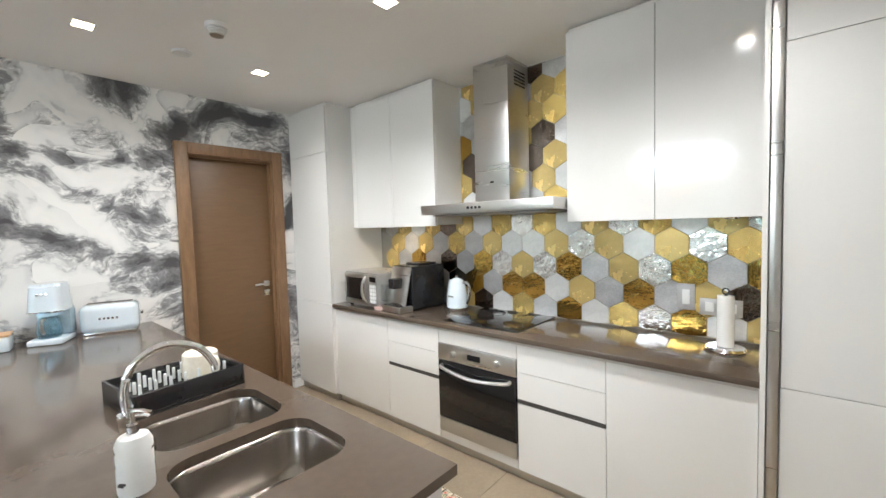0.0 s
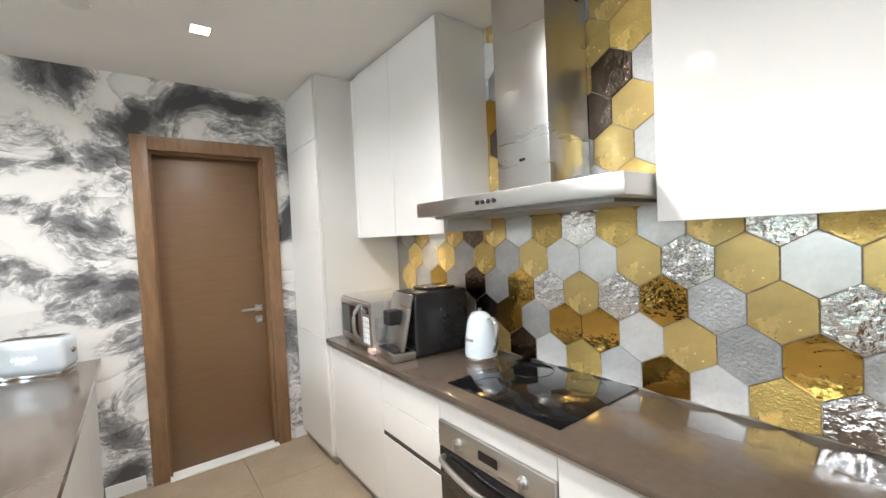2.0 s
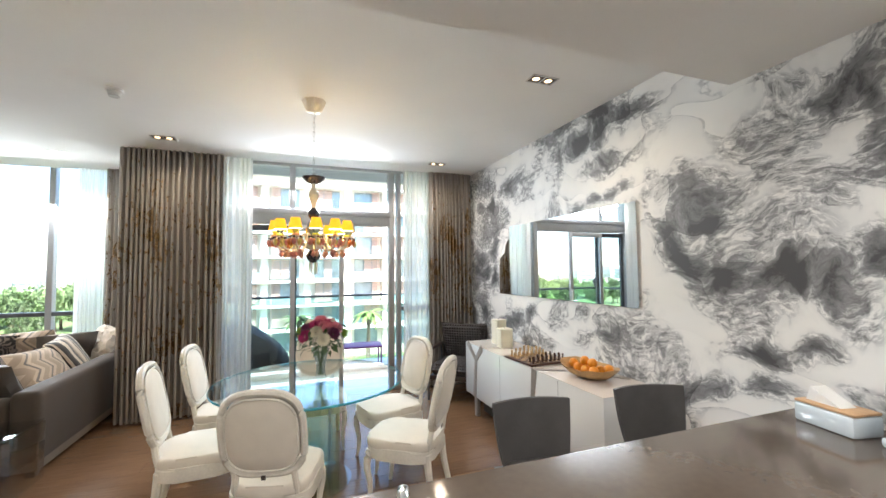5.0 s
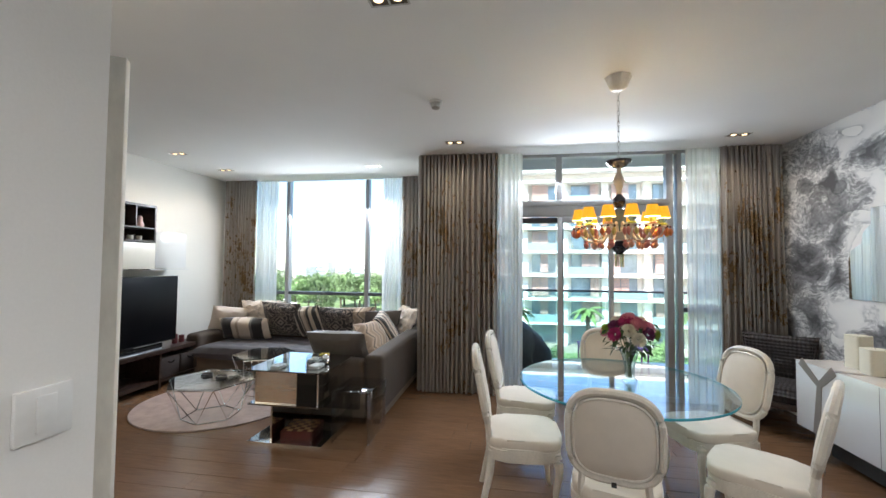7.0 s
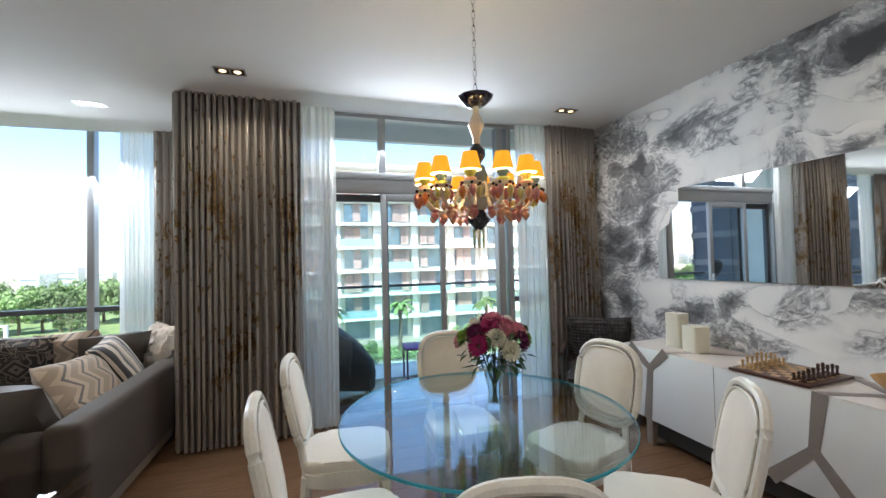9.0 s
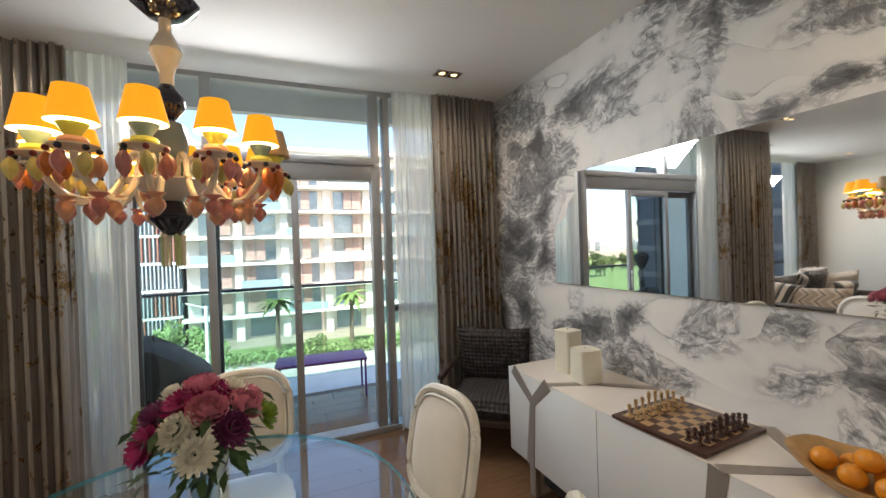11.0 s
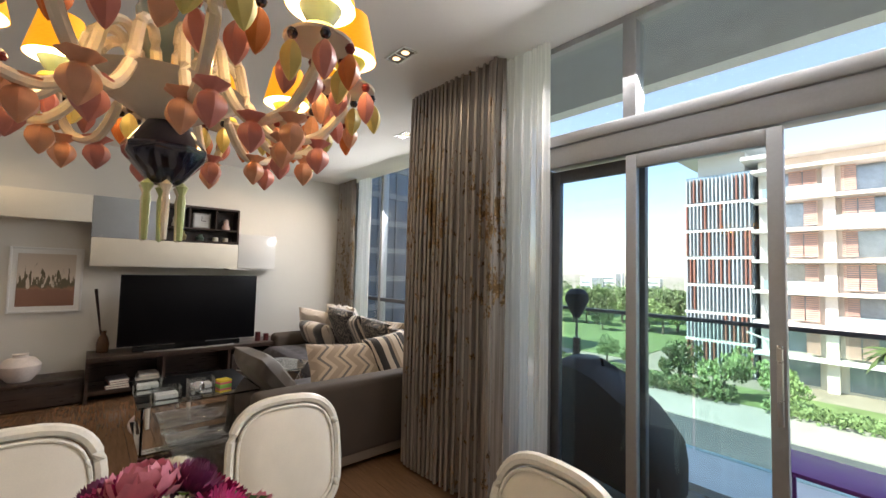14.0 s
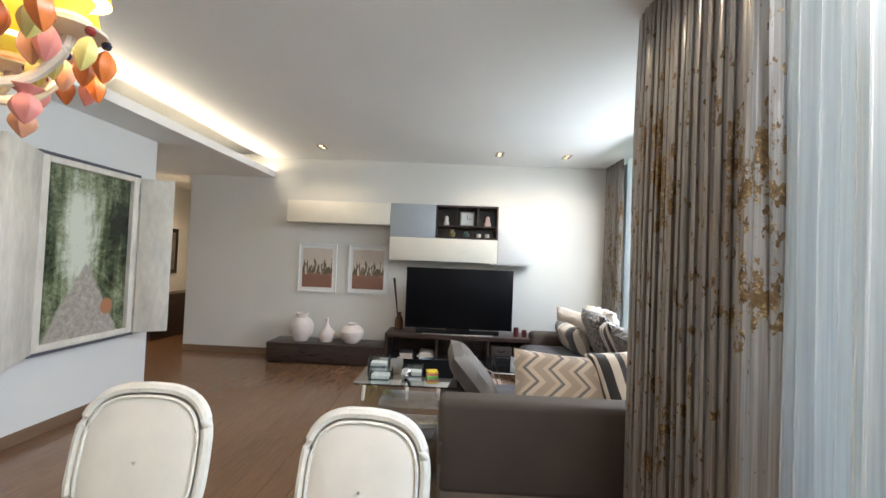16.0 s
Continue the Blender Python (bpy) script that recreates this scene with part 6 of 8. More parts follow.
for v in fu.verts:
    v.co += 0.035 * Vector((noise.noise(v.co * 22), noise.noise(v.co * 22 + Vector((9, 0, 0))), noise.noise(v.co * 24 + Vector((0, 7, 0)))))
solid("fur_cushion", fu, FUR, "fluffy ivory fur cushion on the sofa back", "cushion", m=pose(3.28, -4.93, 0.74, 68, 0, 4) @ Matrix.Scale(1.12, 4))

fu = pillow(0.50, 0.42, 0.15, 20, 0.5, 9)
for v in fu.verts:
    v.co += 0.032 * Vector((noise.noise(v.co * 22), noise.noise(v.co * 22 + Vector((9, 0, 0))), noise.noise(v.co * 24 + Vector((0, 7, 0)))))
solid("fur_cushion", fu, FUR, "fluffy ivory fur cushion in the sofa corner", "cushion", m=pose(1.10, -4.86, 0.74, 0, 0, 130) @ pose(0, 0, 0, 66))

solid("round_rug", lathe([(0.0, 0.0), (0.84, 0.0), (0.845, 0.006), (0.84, 0.014), (0.0, 0.014)], 64), RUG, "round rose-grey short-pile rug", "rug", m=pose(2.78, -3.38, 0.0005))


def wire_table(x, y, z0, r, h, turn):
    t = thing("coffee_table", "hexagonal glass coffee table on a chrome wire frame", "coffee table", x, y, z0, turn, "pair of wire coffee tables")
    hexo = [(r * math.cos(a * math.pi / 3), r * math.sin(a * math.pi / 3)) for a in range(6)]
    part("glass_top", prism(hexo, h - 0.012, h), TABLEGLASS, t, smooth=False)
    part("top_rim", tube([(1.0 * a, 1.0 * b, h - 0.018) for a, b in hexo], 0.006, 6, closed=True), CHROME, t)
    low = [(r * 0.62 * math.cos(a * math.pi / 3 + math.pi / 6), r * 0.62 * math.sin(a * math.pi / 3 + math.pi / 6)) for a in range(6)]
    for a in range(6):
        for b in (a, (a + 5) % 6):
            part("wire_leg", tube([(*hexo[a], h - 0.018), (*low[b], 0.006)], 0.005, 6), CHROME, t)
    part("foot_rim", tube([(a, b, 0.006) for a, b in low], 0.005, 6, closed=True), CHROME, t)
    return t


wire_table(2.58, -2.95, 0.015, 0.42, 0.37, 10)
wire_table(2.50, -3.72, 0.015, 0.36, 0.46, 25)
for k, (x, y) in enumerate(((2.50, -2.98), (2.70, -3.02))):
    solid("ashtray", lathe([(0.0, 0), (0.05, 0), (0.055, 0.02), (0.045, 0.02), (0.04, 0.008), (0.0, 0.006)], 20), DARKGAP, "small dark dish on the glass coffee table", "dish", m=pose(x, y, 0.3855))

# ---- acrylic and mirror console ----
MIRGLASS = thin_glass("half_mirror_glass", (0.80, 0.86, 0.88), 7.0)
ad = thing("console_table", "stepped glass and mirror console table with open shelves", "console table", 1.52, -2.80, 0)
part("glass_top", bx(-0.36, 0.36, -0.36, 0.34, 0.618, 0.630), MIRGLASS, ad, smooth=False)
part("mirror_side", bx(-0.30, -0.285, -0.30, 0.30, 0.34, 0.617), MIRROR, ad)
part("mirror_side", bx(0.285, 0.30, -0.30, 0.30, 0.34, 0.617), CLEAR, ad)
part("mirror_front", bx(-0.10, 0.285, 0.285, 0.297, 0.34, 0.617), MIRROR, ad)
part("middle_shelf", bx(-0.34, 0.34, -0.32, 0.32, 0.325, 0.339), MIRGLASS, ad)
part("lower_side", bx(-0.24, -0.226, -0.28, 0.28, 0.02, 0.324), CLEAR, ad)
part("lower_side", bx(0.13, 0.145, -0.28, 0.28, 0.02, 0.324), MIRROR, ad)
part("base_plate", bx(-0.34, 0.34, -0.32, 0.32, 0.0, 0.018), MIRROR, ad)
cbx = thing("chess_box", "dark red box with a checkered wooden lid on the console base", "box", 1.45, -2.68, 0.0185, 6)
part("box", bx(-0.14, 0.14, -0.14, 0.14, 0, 0.085, 0.003), mat("red_lacquer_box", (0.09, 0.018, 0.014), 0.3), cbx)
for i in range(6):
    for j in range(6):
        if (i + j) % 2:
            piece("square", sqm, cbx, pose(-0.1125 + i * 0.045, -0.1125 + j * 0.045, 0.0848))
for k, (x, y) in enumerate(((1.30, -2.62), (1.42, -2.84), (1.62, -2.55))):
    o = thing("acrylic_box", "small clear acrylic box with papers on the console", "box", x, y, 0.6305, 0, "acrylic desk boxes")
    part("box", boxes([(-0.06, 0.06, -0.08, 0.08, 0, 0.005), (-0.06, -0.056, -0.08, 0.08, 0.005, 0.07), (0.056, 0.06, -0.08, 0.08, 0.005, 0.07), (-0.056, 0.056, -0.08, -0.076, 0.005, 0.07), (-0.056, 0.056, 0.076, 0.08, 0.005, 0.07)]), CLEAR, o)
    part("paper_block", bx(-0.045, 0.045, -0.06, 0.06, 0.0055, 0.03), WHITEPLASTIC, o)
nb = thing("note_block", "block of yellow, pink and green sticky notes on the console", "sticky notes", 1.40, -2.98, 0.6305, 12)
for k, colr in enumerate(((0.20, 0.55, 0.10), (0.75, 0.16, 0.22), (0.80, 0.62, 0.05))):
    part("note_pad", bx(-0.04, 0.04, -0.04, 0.04, k * 0.014, k * 0.014 + 0.0135), mat("note_paper", colr, 0.7), nb)
sp_ = solid("glass_ball", lathe([(0.04 * math.sin(math.pi * k / 10), 0.04 - 0.04 * math.cos(math.pi * k / 10)) for k in range(11)], 20), CHROME, "small silver sphere ornament on the console", "ornament", m=pose(1.30, -2.80, 0.6305))
ast = thing("acrylic_stool", "clear acrylic waterfall stool beside the console", "stool", 0.98, -2.84, 0)
part("seat", bx(-0.17, 0.17, -0.24, 0.24, 0.43, 0.445, 0.004), CLEAR, ast)
part("side", bx(-0.17, -0.155, -0.24, 0.24, 0.0, 0.43, 0.004), CLEAR, ast)
part("side", bx(0.155, 0.17, -0.24, 0.24, 0.0, 0.43, 0.004), CLEAR, ast)
part("lower_shelf", bx(-0.155, 0.155, -0.22, 0.22, 0.18, 0.192), CLEAR, ast)

# ---- picture with shutters on the partition ----
def garden_print():
    m, nt, p = nodes_of("garden_path_print")
    tc = nt.nodes.new("ShaderNodeTexCoord")
    sp = nt.nodes.new("ShaderNodeSeparateXYZ")
    link(nt, tc.outputs["Object"], sp.inputs[0])
    v = coords(nt)
    n1, n2 = noise_tex(nt, v, 5, 7, 0.72), noise_tex(nt, v, 22, 6, 0.78)
    trunks = noise_tex(nt, coords(nt, (11, 1, 0.9)), 1.6, 4, 0.6)
    side = math_node(nt, "ABSOLUTE", math_node(nt, "ADD", sp.outputs["X"], 0.09))
    open_sky = math_node(nt, "MULTIPLY", spread(nt, side, 0.0, 0.32, 0.26, -0.10), spread(nt, math_node(nt, "ABSOLUTE", math_node(nt, "SUBTRACT", sp.outputs["Z"], 0.16)), 0.1, 0.6, 1.0, 0.15))
    leafage = math_node(nt, "ADD", math_node(nt, "MULTIPLY", n1, 0.42), math_node(nt, "MULTIPLY", n2, 0.30))
    leafage = math_node(nt, "ADD", math_node(nt, "ADD", leafage, math_node(nt, "MULTIPLY", trunks, 0.28)), open_sky)
    green = ramp(nt, leafage,
                 ((0.38, (0.018, 0.024, 0.014)), (0.47, (0.085, 0.11, 0.055)), (0.56, (0.26, 0.29, 0.18)), (0.70, (0.66, 0.70, 0.60))))
    path = ramp(nt, n2, ((0.35, (0.30, 0.275, 0.24)), (0.65, (0.50, 0.46, 0.41))))
    # the path narrows towards the middle of the picture
    half = math_node(nt, "MULTIPLY", math_node(nt, "SUBTRACT", -0.06, sp.outputs["Z"]), 0.55)
    wob = math_node(nt, "ADD", math_node(nt, "ABSOLUTE", math_node(nt, "ADD", sp.outputs["X"], 0.02)), math_node(nt, "MULTIPLY", math_node(nt, "SUBTRACT", n1, 0.5), 0.10))
    onpath = spread(nt, math_node(nt, "SUBTRACT", half, wob), -0.02, 0.02, 0.0, 1.0)
    glowc = nt.nodes.new("ShaderNodeMix")
    glowc.data_type = "RGBA"
    link(nt, onpath, glowc.inputs["Factor"])
    link(nt, green, glowc.inputs["A"])
    link(nt, path, glowc.inputs["B"])
    # terracotta pot beside the path
    pot = nt.nodes.new("ShaderNodeVectorMath")
    pot.operation = "DISTANCE"
    pot.inputs[1].default_value = (0.24, 0.0, -0.47)
    link(nt, coords(nt, (1.15, 0, 1)), pot.inputs[0])
    potc = nt.nodes.new("ShaderNodeMix")
    potc.data_type = "RGBA"
    potc.inputs["B"].default_value = (0.42, 0.20, 0.11, 1)
    link(nt, spread(nt, pot.outputs["Value"], 0.065, 0.08, 1.0, 0.0), potc.inputs["Factor"])
    link(nt, glowc.outputs["Result"], potc.inputs["A"])
    link(nt, potc.outputs["Result"], p.inputs["Base Color"])
    p.inputs["Roughness"].default_value = 0.25
    return m


sw = thing("shutter_picture", "garden path picture in a window frame with open white shutters", "picture", 0, 0.079, 0)
WORN = mat("worn_white_paint", (0.70, 0.67, 0.60), 0.7, var=0.12, scale=7, relief=0.25, rscale=26, stretch=(1, 1, 0.4))
FX0, FX1, FZ0, FZ1 = 1.34, 2.29, 0.66, 2.17
part("frame", boxes([(FX0, FX0 + 0.07, -0.07, 0, FZ0, FZ1), (FX1 - 0.07, FX1, -0.07, 0, FZ0, FZ1), (FX0 + 0.07, FX1 - 0.07, -0.07, 0, FZ1 - 0.05, FZ1), (FX0 + 0.07, FX1 - 0.07, -0.07, 0, FZ0, FZ0 + 0.05)], 0.004), WORN, sw)
EDGE = mat("grey_frame_edge", (0.10, 0.10, 0.12), 0.5)
for z0, z1 in ((FZ1, FZ1 + 0.025), (FZ0 - 0.025, FZ0)):
    part("frame_edge", bx(FX0 - 0.01, FX1 + 0.01, -0.072, -0.001, z0, z1), EDGE, sw)
gp = part("garden_print", moved(bx(-0.415, 0.415, -0.004, 0.004, -0.71, 0.71), pose(0, 0, 0)), garden_print(), sw)
gp.matrix_basis = pose((FX0 + FX1) / 2, -0.03, (FZ0 + FZ1) / 2)


def shutter(hx, hy, tx, ty):
    d = Vector((tx - hx, ty - hy, 0))
    ln = d.length
    ang = math.degrees(math.atan2(d.y, d.x))
    m = pose(hx, hy, 0, 0, 0, ang)
    s = part("shutter", moved(bx(0.0, ln, -0.018, 0.018, FZ0, FZ1 + 0.0, 0.004), m), WORN, sw, "worn white wooden shutter panel")
    for z in (FZ0 + 0.2, FZ1 - 0.2):
        part("hinge", moved(tube([(-0.006, 0, z - 0.04), (-0.006, 0, z + 0.04)], 0.006, 6), m), STEEL, s)
    return s


shutter(1.325, -0.075, 0.80, -0.40)
shutter(2.305, -0.075, 2.43, -0.32)
swt = thing("light_switch", "white rocker light switch on the partition end", "light switch", 0.3995, 0.17, 1.30, 90)
part("plate", bx(-0.043, 0.043, 0.0, 0.008, -0.043, 0.043, 0.003), WHITEPLASTIC, swt)
part("rocker", bx(-0.015, 0.015, 0.008, 0.012, -0.03, 0.03, 0.002), WHITEPLASTIC, swt)
hp = thing("framed_picture", "dark framed photograph on the hall wall", "picture", 5.2, FRONT + 0.018, 1.45)
part("frame", bx(-0.45, 0.45, -0.02, 0, -0.4, 0.4, 0.004), BLACK, hp)
part("print", bx(-0.38, 0.38, -0.023, -0.02, -0.33, 0.33), mat("grey_photo", (0.16, 0.15, 0.14), 0.4, var=0.4, scale=6), hp)
hk = solid("hall_console", bx(4.7, 5.9, FRONT - 0.3, FRONT + 0.018, 0.0, 0.72, 0.006), DARKWOOD, "dark wooden hall console", "console")
lamp("hall_downlight", "SPOT", 24, (1.0, 0.72, 0.42), look((4.7, 1.35, ZK - 0.03), (4.7, 1.35, 0)), 0.05)

# ---- ceiling fittings ----
GLINT = mat("lamp_glow", (1, 0.9, 0.7), 0.5, emit=((1.0, 0.80, 0.52), 3.2), relief=0)


WARMGLINT = mat("warm_lamp_glow", (1, 0.8, 0.5), 0.5, emit=((1.0, 0.70, 0.36), 0.9), relief=0)


def twin_light(x, y, turn=0.0):
    t = thing("twin_downlight", "recessed steel downlight with two lamps", "downlight", x, y, ZL, turn, "twin downlights of the living room")
    part("trim", boxes([(-0.105, 0.105, -0.055, -0.045, -0.005, 0.0), (-0.105, 0.105, 0.045, 0.055, -0.005, 0.0), (-0.105, -0.095, -0.045, 0.045, -0.005, 0.0), (0.095, 0.105, -0.045, 0.045, -0.005, 0.0), (-0.005, 0.005, -0.045, 0.045, -0.005, 0.0)]), STEEL, t)
    for s in (-1, 1):
        part("well", bx(s * 0.05 - 0.044, s * 0.05 + 0.044, -0.044, 0.044, -0.003, -0.0005), mat("lamp_well", (0.10, 0.07, 0.05), 0.4, 0.5), t)
        part("lamp_lens", lathe([(0.0, -0.0065), (0.022, -0.006), (0.026, -0.003), (0.0, -0.0028)], 16, (s * 0.05, 0, 0)), WARMGLINT, t, "glowing lamp")
    return t


TW = [(0.23, -3.65), (-2.68, -3.77), (1.49, -4.58), (-2.63, -1.38), (3.70, -3.65), (3.72, -4.53), (3.60, -1.33), (0.25, -1.2)]
for k, (x, y) in enumerate(TW):
    twin_light(x, y)
for x, y in TW:
    lamp("downlight", "SPOT", 7, (1.0, 0.82, 0.58), look((x, y, ZL - 0.02), (x, y, 0)), 0.03)


def kitchen_light(x, y, watts):
    t = thing("square_downlight", "small square recessed downlight", "downlight", x, y, ZK, 0, "kitchen downlights")
    part("trim", boxes([(-0.05, 0.05, -0.05, -0.042, -0.004, 0), (-0.05, 0.05, 0.042, 0.05, -0.004, 0), (-0.05, -0.042, -0.042, 0.042, -0.004, 0), (0.042, 0.05, -0.042, 0.042, -0.004, 0)]), WHITEPLASTIC, t)
    part("lamp_lens", bx(-0.041, 0.041, -0.041, 0.041, -0.003, -0.0005), GLINT, t, "glowing lamp")
    lamp("kitchen_lamp", "SPOT", watts, (1.0, 0.96, 0.90), look((x, y, ZK - 0.02), (x, y, 0)), 0.04)


for x, y, watts in ((-2.51, 0.35, 10), (-2.51, 1.27, 10), (-1.23, 1.29, 24), (-1.23, 0.35, 11), (0.05, 1.28, 14)):
    kitchen_light(x, y, watts)


def smoke_alarm(x, y, z, label):
    t = thing("smoke_detector", label, "smoke detector", x, y, z)
    part("base", lathe([(0.0, -0.02), (0.052, -0.02), (0.056, -0.012), (0.056, 0.0), (0.0, 0.0)], 28), WHITEPLASTIC, t)
    for k in range(3):
        part("vent_ring", lathe([(0.0, -0.030 - k * 0.009), (0.046 - k * 0.004, -0.030 - k * 0.009), (0.046 - k * 0.004, -0.0235 - k * 0.009), (0.0, -0.0235 - k * 0.009)], 24), WHITEPLASTIC, t)
    part("core", lathe([(0.0, -0.055), (0.034, -0.055), (0.034, -0.02), (0.0, -0.02)], 20), STEEL, t)
    return t


smoke_alarm(-2.04, 0.82, ZK, "white ribbed smoke detector on the kitchen ceiling")
smoke_alarm(0.24, -2.52, ZL, "white ribbed smoke detector on the living-room ceiling")
solid("ceiling_cap", lathe([(0.0, -0.014), (0.05, -0.013), (0.055, -0.006), (0.055, 0.0), (0.0, 0.0)], 28), WHITEPLASTIC, "flat white round cover on the kitchen ceiling", "ceiling cover", m=pose(-2.52, 0.80, ZK))

# ---- outside ----
GZ = -9.5
GRASS = mat("lawn", (0.16, 0.22, 0.08), 0.95, var=0.25, scale=0.6, relief=0.4, rscale=6)
ROAD = mat("asphalt", (0.10, 0.10, 0.105), 0.9, var=0.15, scale=0.5, relief=0.1, rscale=20)
PAVE = mat("pale_paving", (0.40, 0.37, 0.33), 0.85, var=0.1, scale=0.7, relief=0.05, rscale=8)
SAND = mat("dry_ground", (0.33, 0.28, 0.22), 0.95, var=0.15, scale=0.05, rscale=0.6)
tagged(setting("ground", bx(-5000, 5000, -6000, 300, GZ - 0.5, GZ), SAND, "flat sandy ground reaching the horizon"), kind="structure")
tagged(setting("road", bx(-160, 160, -38, -26, GZ, GZ + 0.04), ROAD, "grey asphalt road"), kind="structure")
tagged(setting("road_side_street", bx(-160, 160, -22, -15, GZ, GZ + 0.04), ROAD, "narrow service road"), kind="structure")
tagged(setting("pavement", boxes([(-160, 160, -45, -38, GZ, GZ + 0.14), (-160, 160, -26, -24, GZ, GZ + 0.14)]), PAVE, "pale paved walk with kerb"), kind="structure")
for y0, y1 in ((-24, -22), (-14.9, -8), (-52, -45)):
    tagged(setting("lawn", bx(-160, 160, y0, y1, GZ, GZ + 0.12), GRASS, "green lawn strip"), kind="structure")
tagged(setting("lawn_park", bx(22, 300, -190, -56, GZ, GZ + 0.1), GRASS, "wide green park lawn"), kind="structure")

# balcony
setting("balcony_floor", boxes([(-4.6, 0.74, -6.4, -4.42, -0.26, -0.03)]), CONCRETE, "pale tiled balcony floor")
setting("balcony_soffit", bx(-4.6, 0.74, -5.36, -4.42, 2.97, 3.2), mat("grey_soffit", (0.34, 0.35, 0.37), 0.8), "grey underside of the balcony above")
rl = thing("balcony_railing", "frameless green-tinted glass railing with a dark cap rail", "railing")
for k in range(4):
    a = -4.58 + k * 1.32
    g = part("glass_panel", bx(a, a + 1.30, -6.34, -6.325, -0.03, 1.10), RAILGLASS, rl)
    g.visible_shadow = False
part("cap_rail", bx(-4.6, 0.72, -6.355, -6.31, 1.10, 1.135, 0.004), ALUDARK, rl)
part("cap_rail", bx(0.69, 0.72, -6.31, -5.65, 1.10, 1.135, 0.004), ALUDARK, rl)
vt = thing("balcony_table", "low violet metal bench table on the balcony", "table", -1.83, -5.45, -0.03, -4)
part("top", bx(-0.46, 0.46, -0.20, 0.20, 0.41, 0.435, 0.003), PURPLE, vt)
for sx in (-1, 1):
    for sy in (-1, 1):
        part("leg", bx(sx * 0.44 - 0.01, sx * 0.44 + 0.01, sy * 0.18 - 0.01, sy * 0.18 + 0.01, 0, 0.41), PURPLE, vt)
gr = thing("covered_grill", "barbecue grill under a black fabric cover on the balcony", "grill", -0.50, -5.10, -0.03, 0)
bm = bmesh.new()
sec = []
for j, (w, d, z, sh) in enumerate(((0.44, 0.27, 0.20, 0), (0.45, 0.28, 0.55, 0), (0.43, 0.26, 0.78, 0.0), (0.36, 0.22, 0.93, 0.05), (0.24, 0.14, 0.985, 0.09), (0.02, 0.02, 0.995, 0.10))):
    ring = []
    for i in range(28):
        a = 2 * math.pi * i / 28
        c, s = math.cos(a), math.sin(a)
        wob = 1 + 0.05 * noise.noise(Vector((c * 2, s * 2, j * 0.7)))
        ring.append(bm.verts.new((sh + math.copysign(abs(c) ** 0.55, c) * w * wob, math.copysign(abs(s) ** 0.55, s) * d * wob, z)))
    sec.append(ring)
for a, b in zip(sec, sec[1:]):
    for i in range(28):
        bm.faces.new((a[i], a[(i + 1) % 28], b[(i + 1) % 28], b[i]))
for v in bm.verts:
    low = max(0.0, min(1.0, (0.05 - v.co.x) / 0.5))
    v.co.z *= 0.86 + 0.05 * (v.co.x > 0.1) - 0.34 * low
part("cover", bm, COVER, gr)
for sx in (-1, 1):
    for sy in (-1, 1):
        part("leg", tube([(sx * 0.36, sy * 0.2, 0.45), (sx * 0.38, sy * 0.21, 0.0)], 0.014), ALUDARK, gr)
pb = thing("punch_ball", "black reflex punch ball on a sprung stand on the balcony", "punch ball", 0.10, -5.6, -0.03)
part("ball", lathe([(0.0, 1.13), (0.03, 1.135), (0.065, 1.20), (0.105, 1.29), (0.10, 1.35), (0.06, 1.39), (0.0, 1.40)], 24), COVER, pb)
part("pole", tube([(0, 0, 0.1), (0, 0, 1.14)], 0.012), ALUDARK, pb)
part("spring_sleeve", lathe([(0.0, 0.78), (0.035, 0.78), (0.035, 0.95), (0.0, 0.95)], 14), BLACK, pb)
part("foot", lathe([(0.0, 0), (0.2, 0), (0.2, 0.06), (0.05, 0.11), (0.0, 0.12)], 24), BLACK, pb)

# apartment house across the road
FAC = mat("cream_render", (0.74, 0.69, 0.62), 0.85, var=0.06, scale=0.4, rscale=5)
GLZ = mat("facade_glass", (0.24, 0.30, 0.34), 0.06, 0.2, var=0.3, scale=0.5, relief=0)
LOUV = mat("terracotta_louvre", (0.50, 0.33, 0.27), 0.7, var=0.15, scale=0.6, relief=0.3, rscale=3, stretch=(1, 1, 3), rnd=0.2)
SLAB = mat("white_slab_edge", (0.78, 0.76, 0.72), 0.8, var=0.05, scale=0.4)
BALU = mat("balcony_glass", (0.30, 0.40, 0.42), 0.08, 0.1, var=0.1, relief=0)


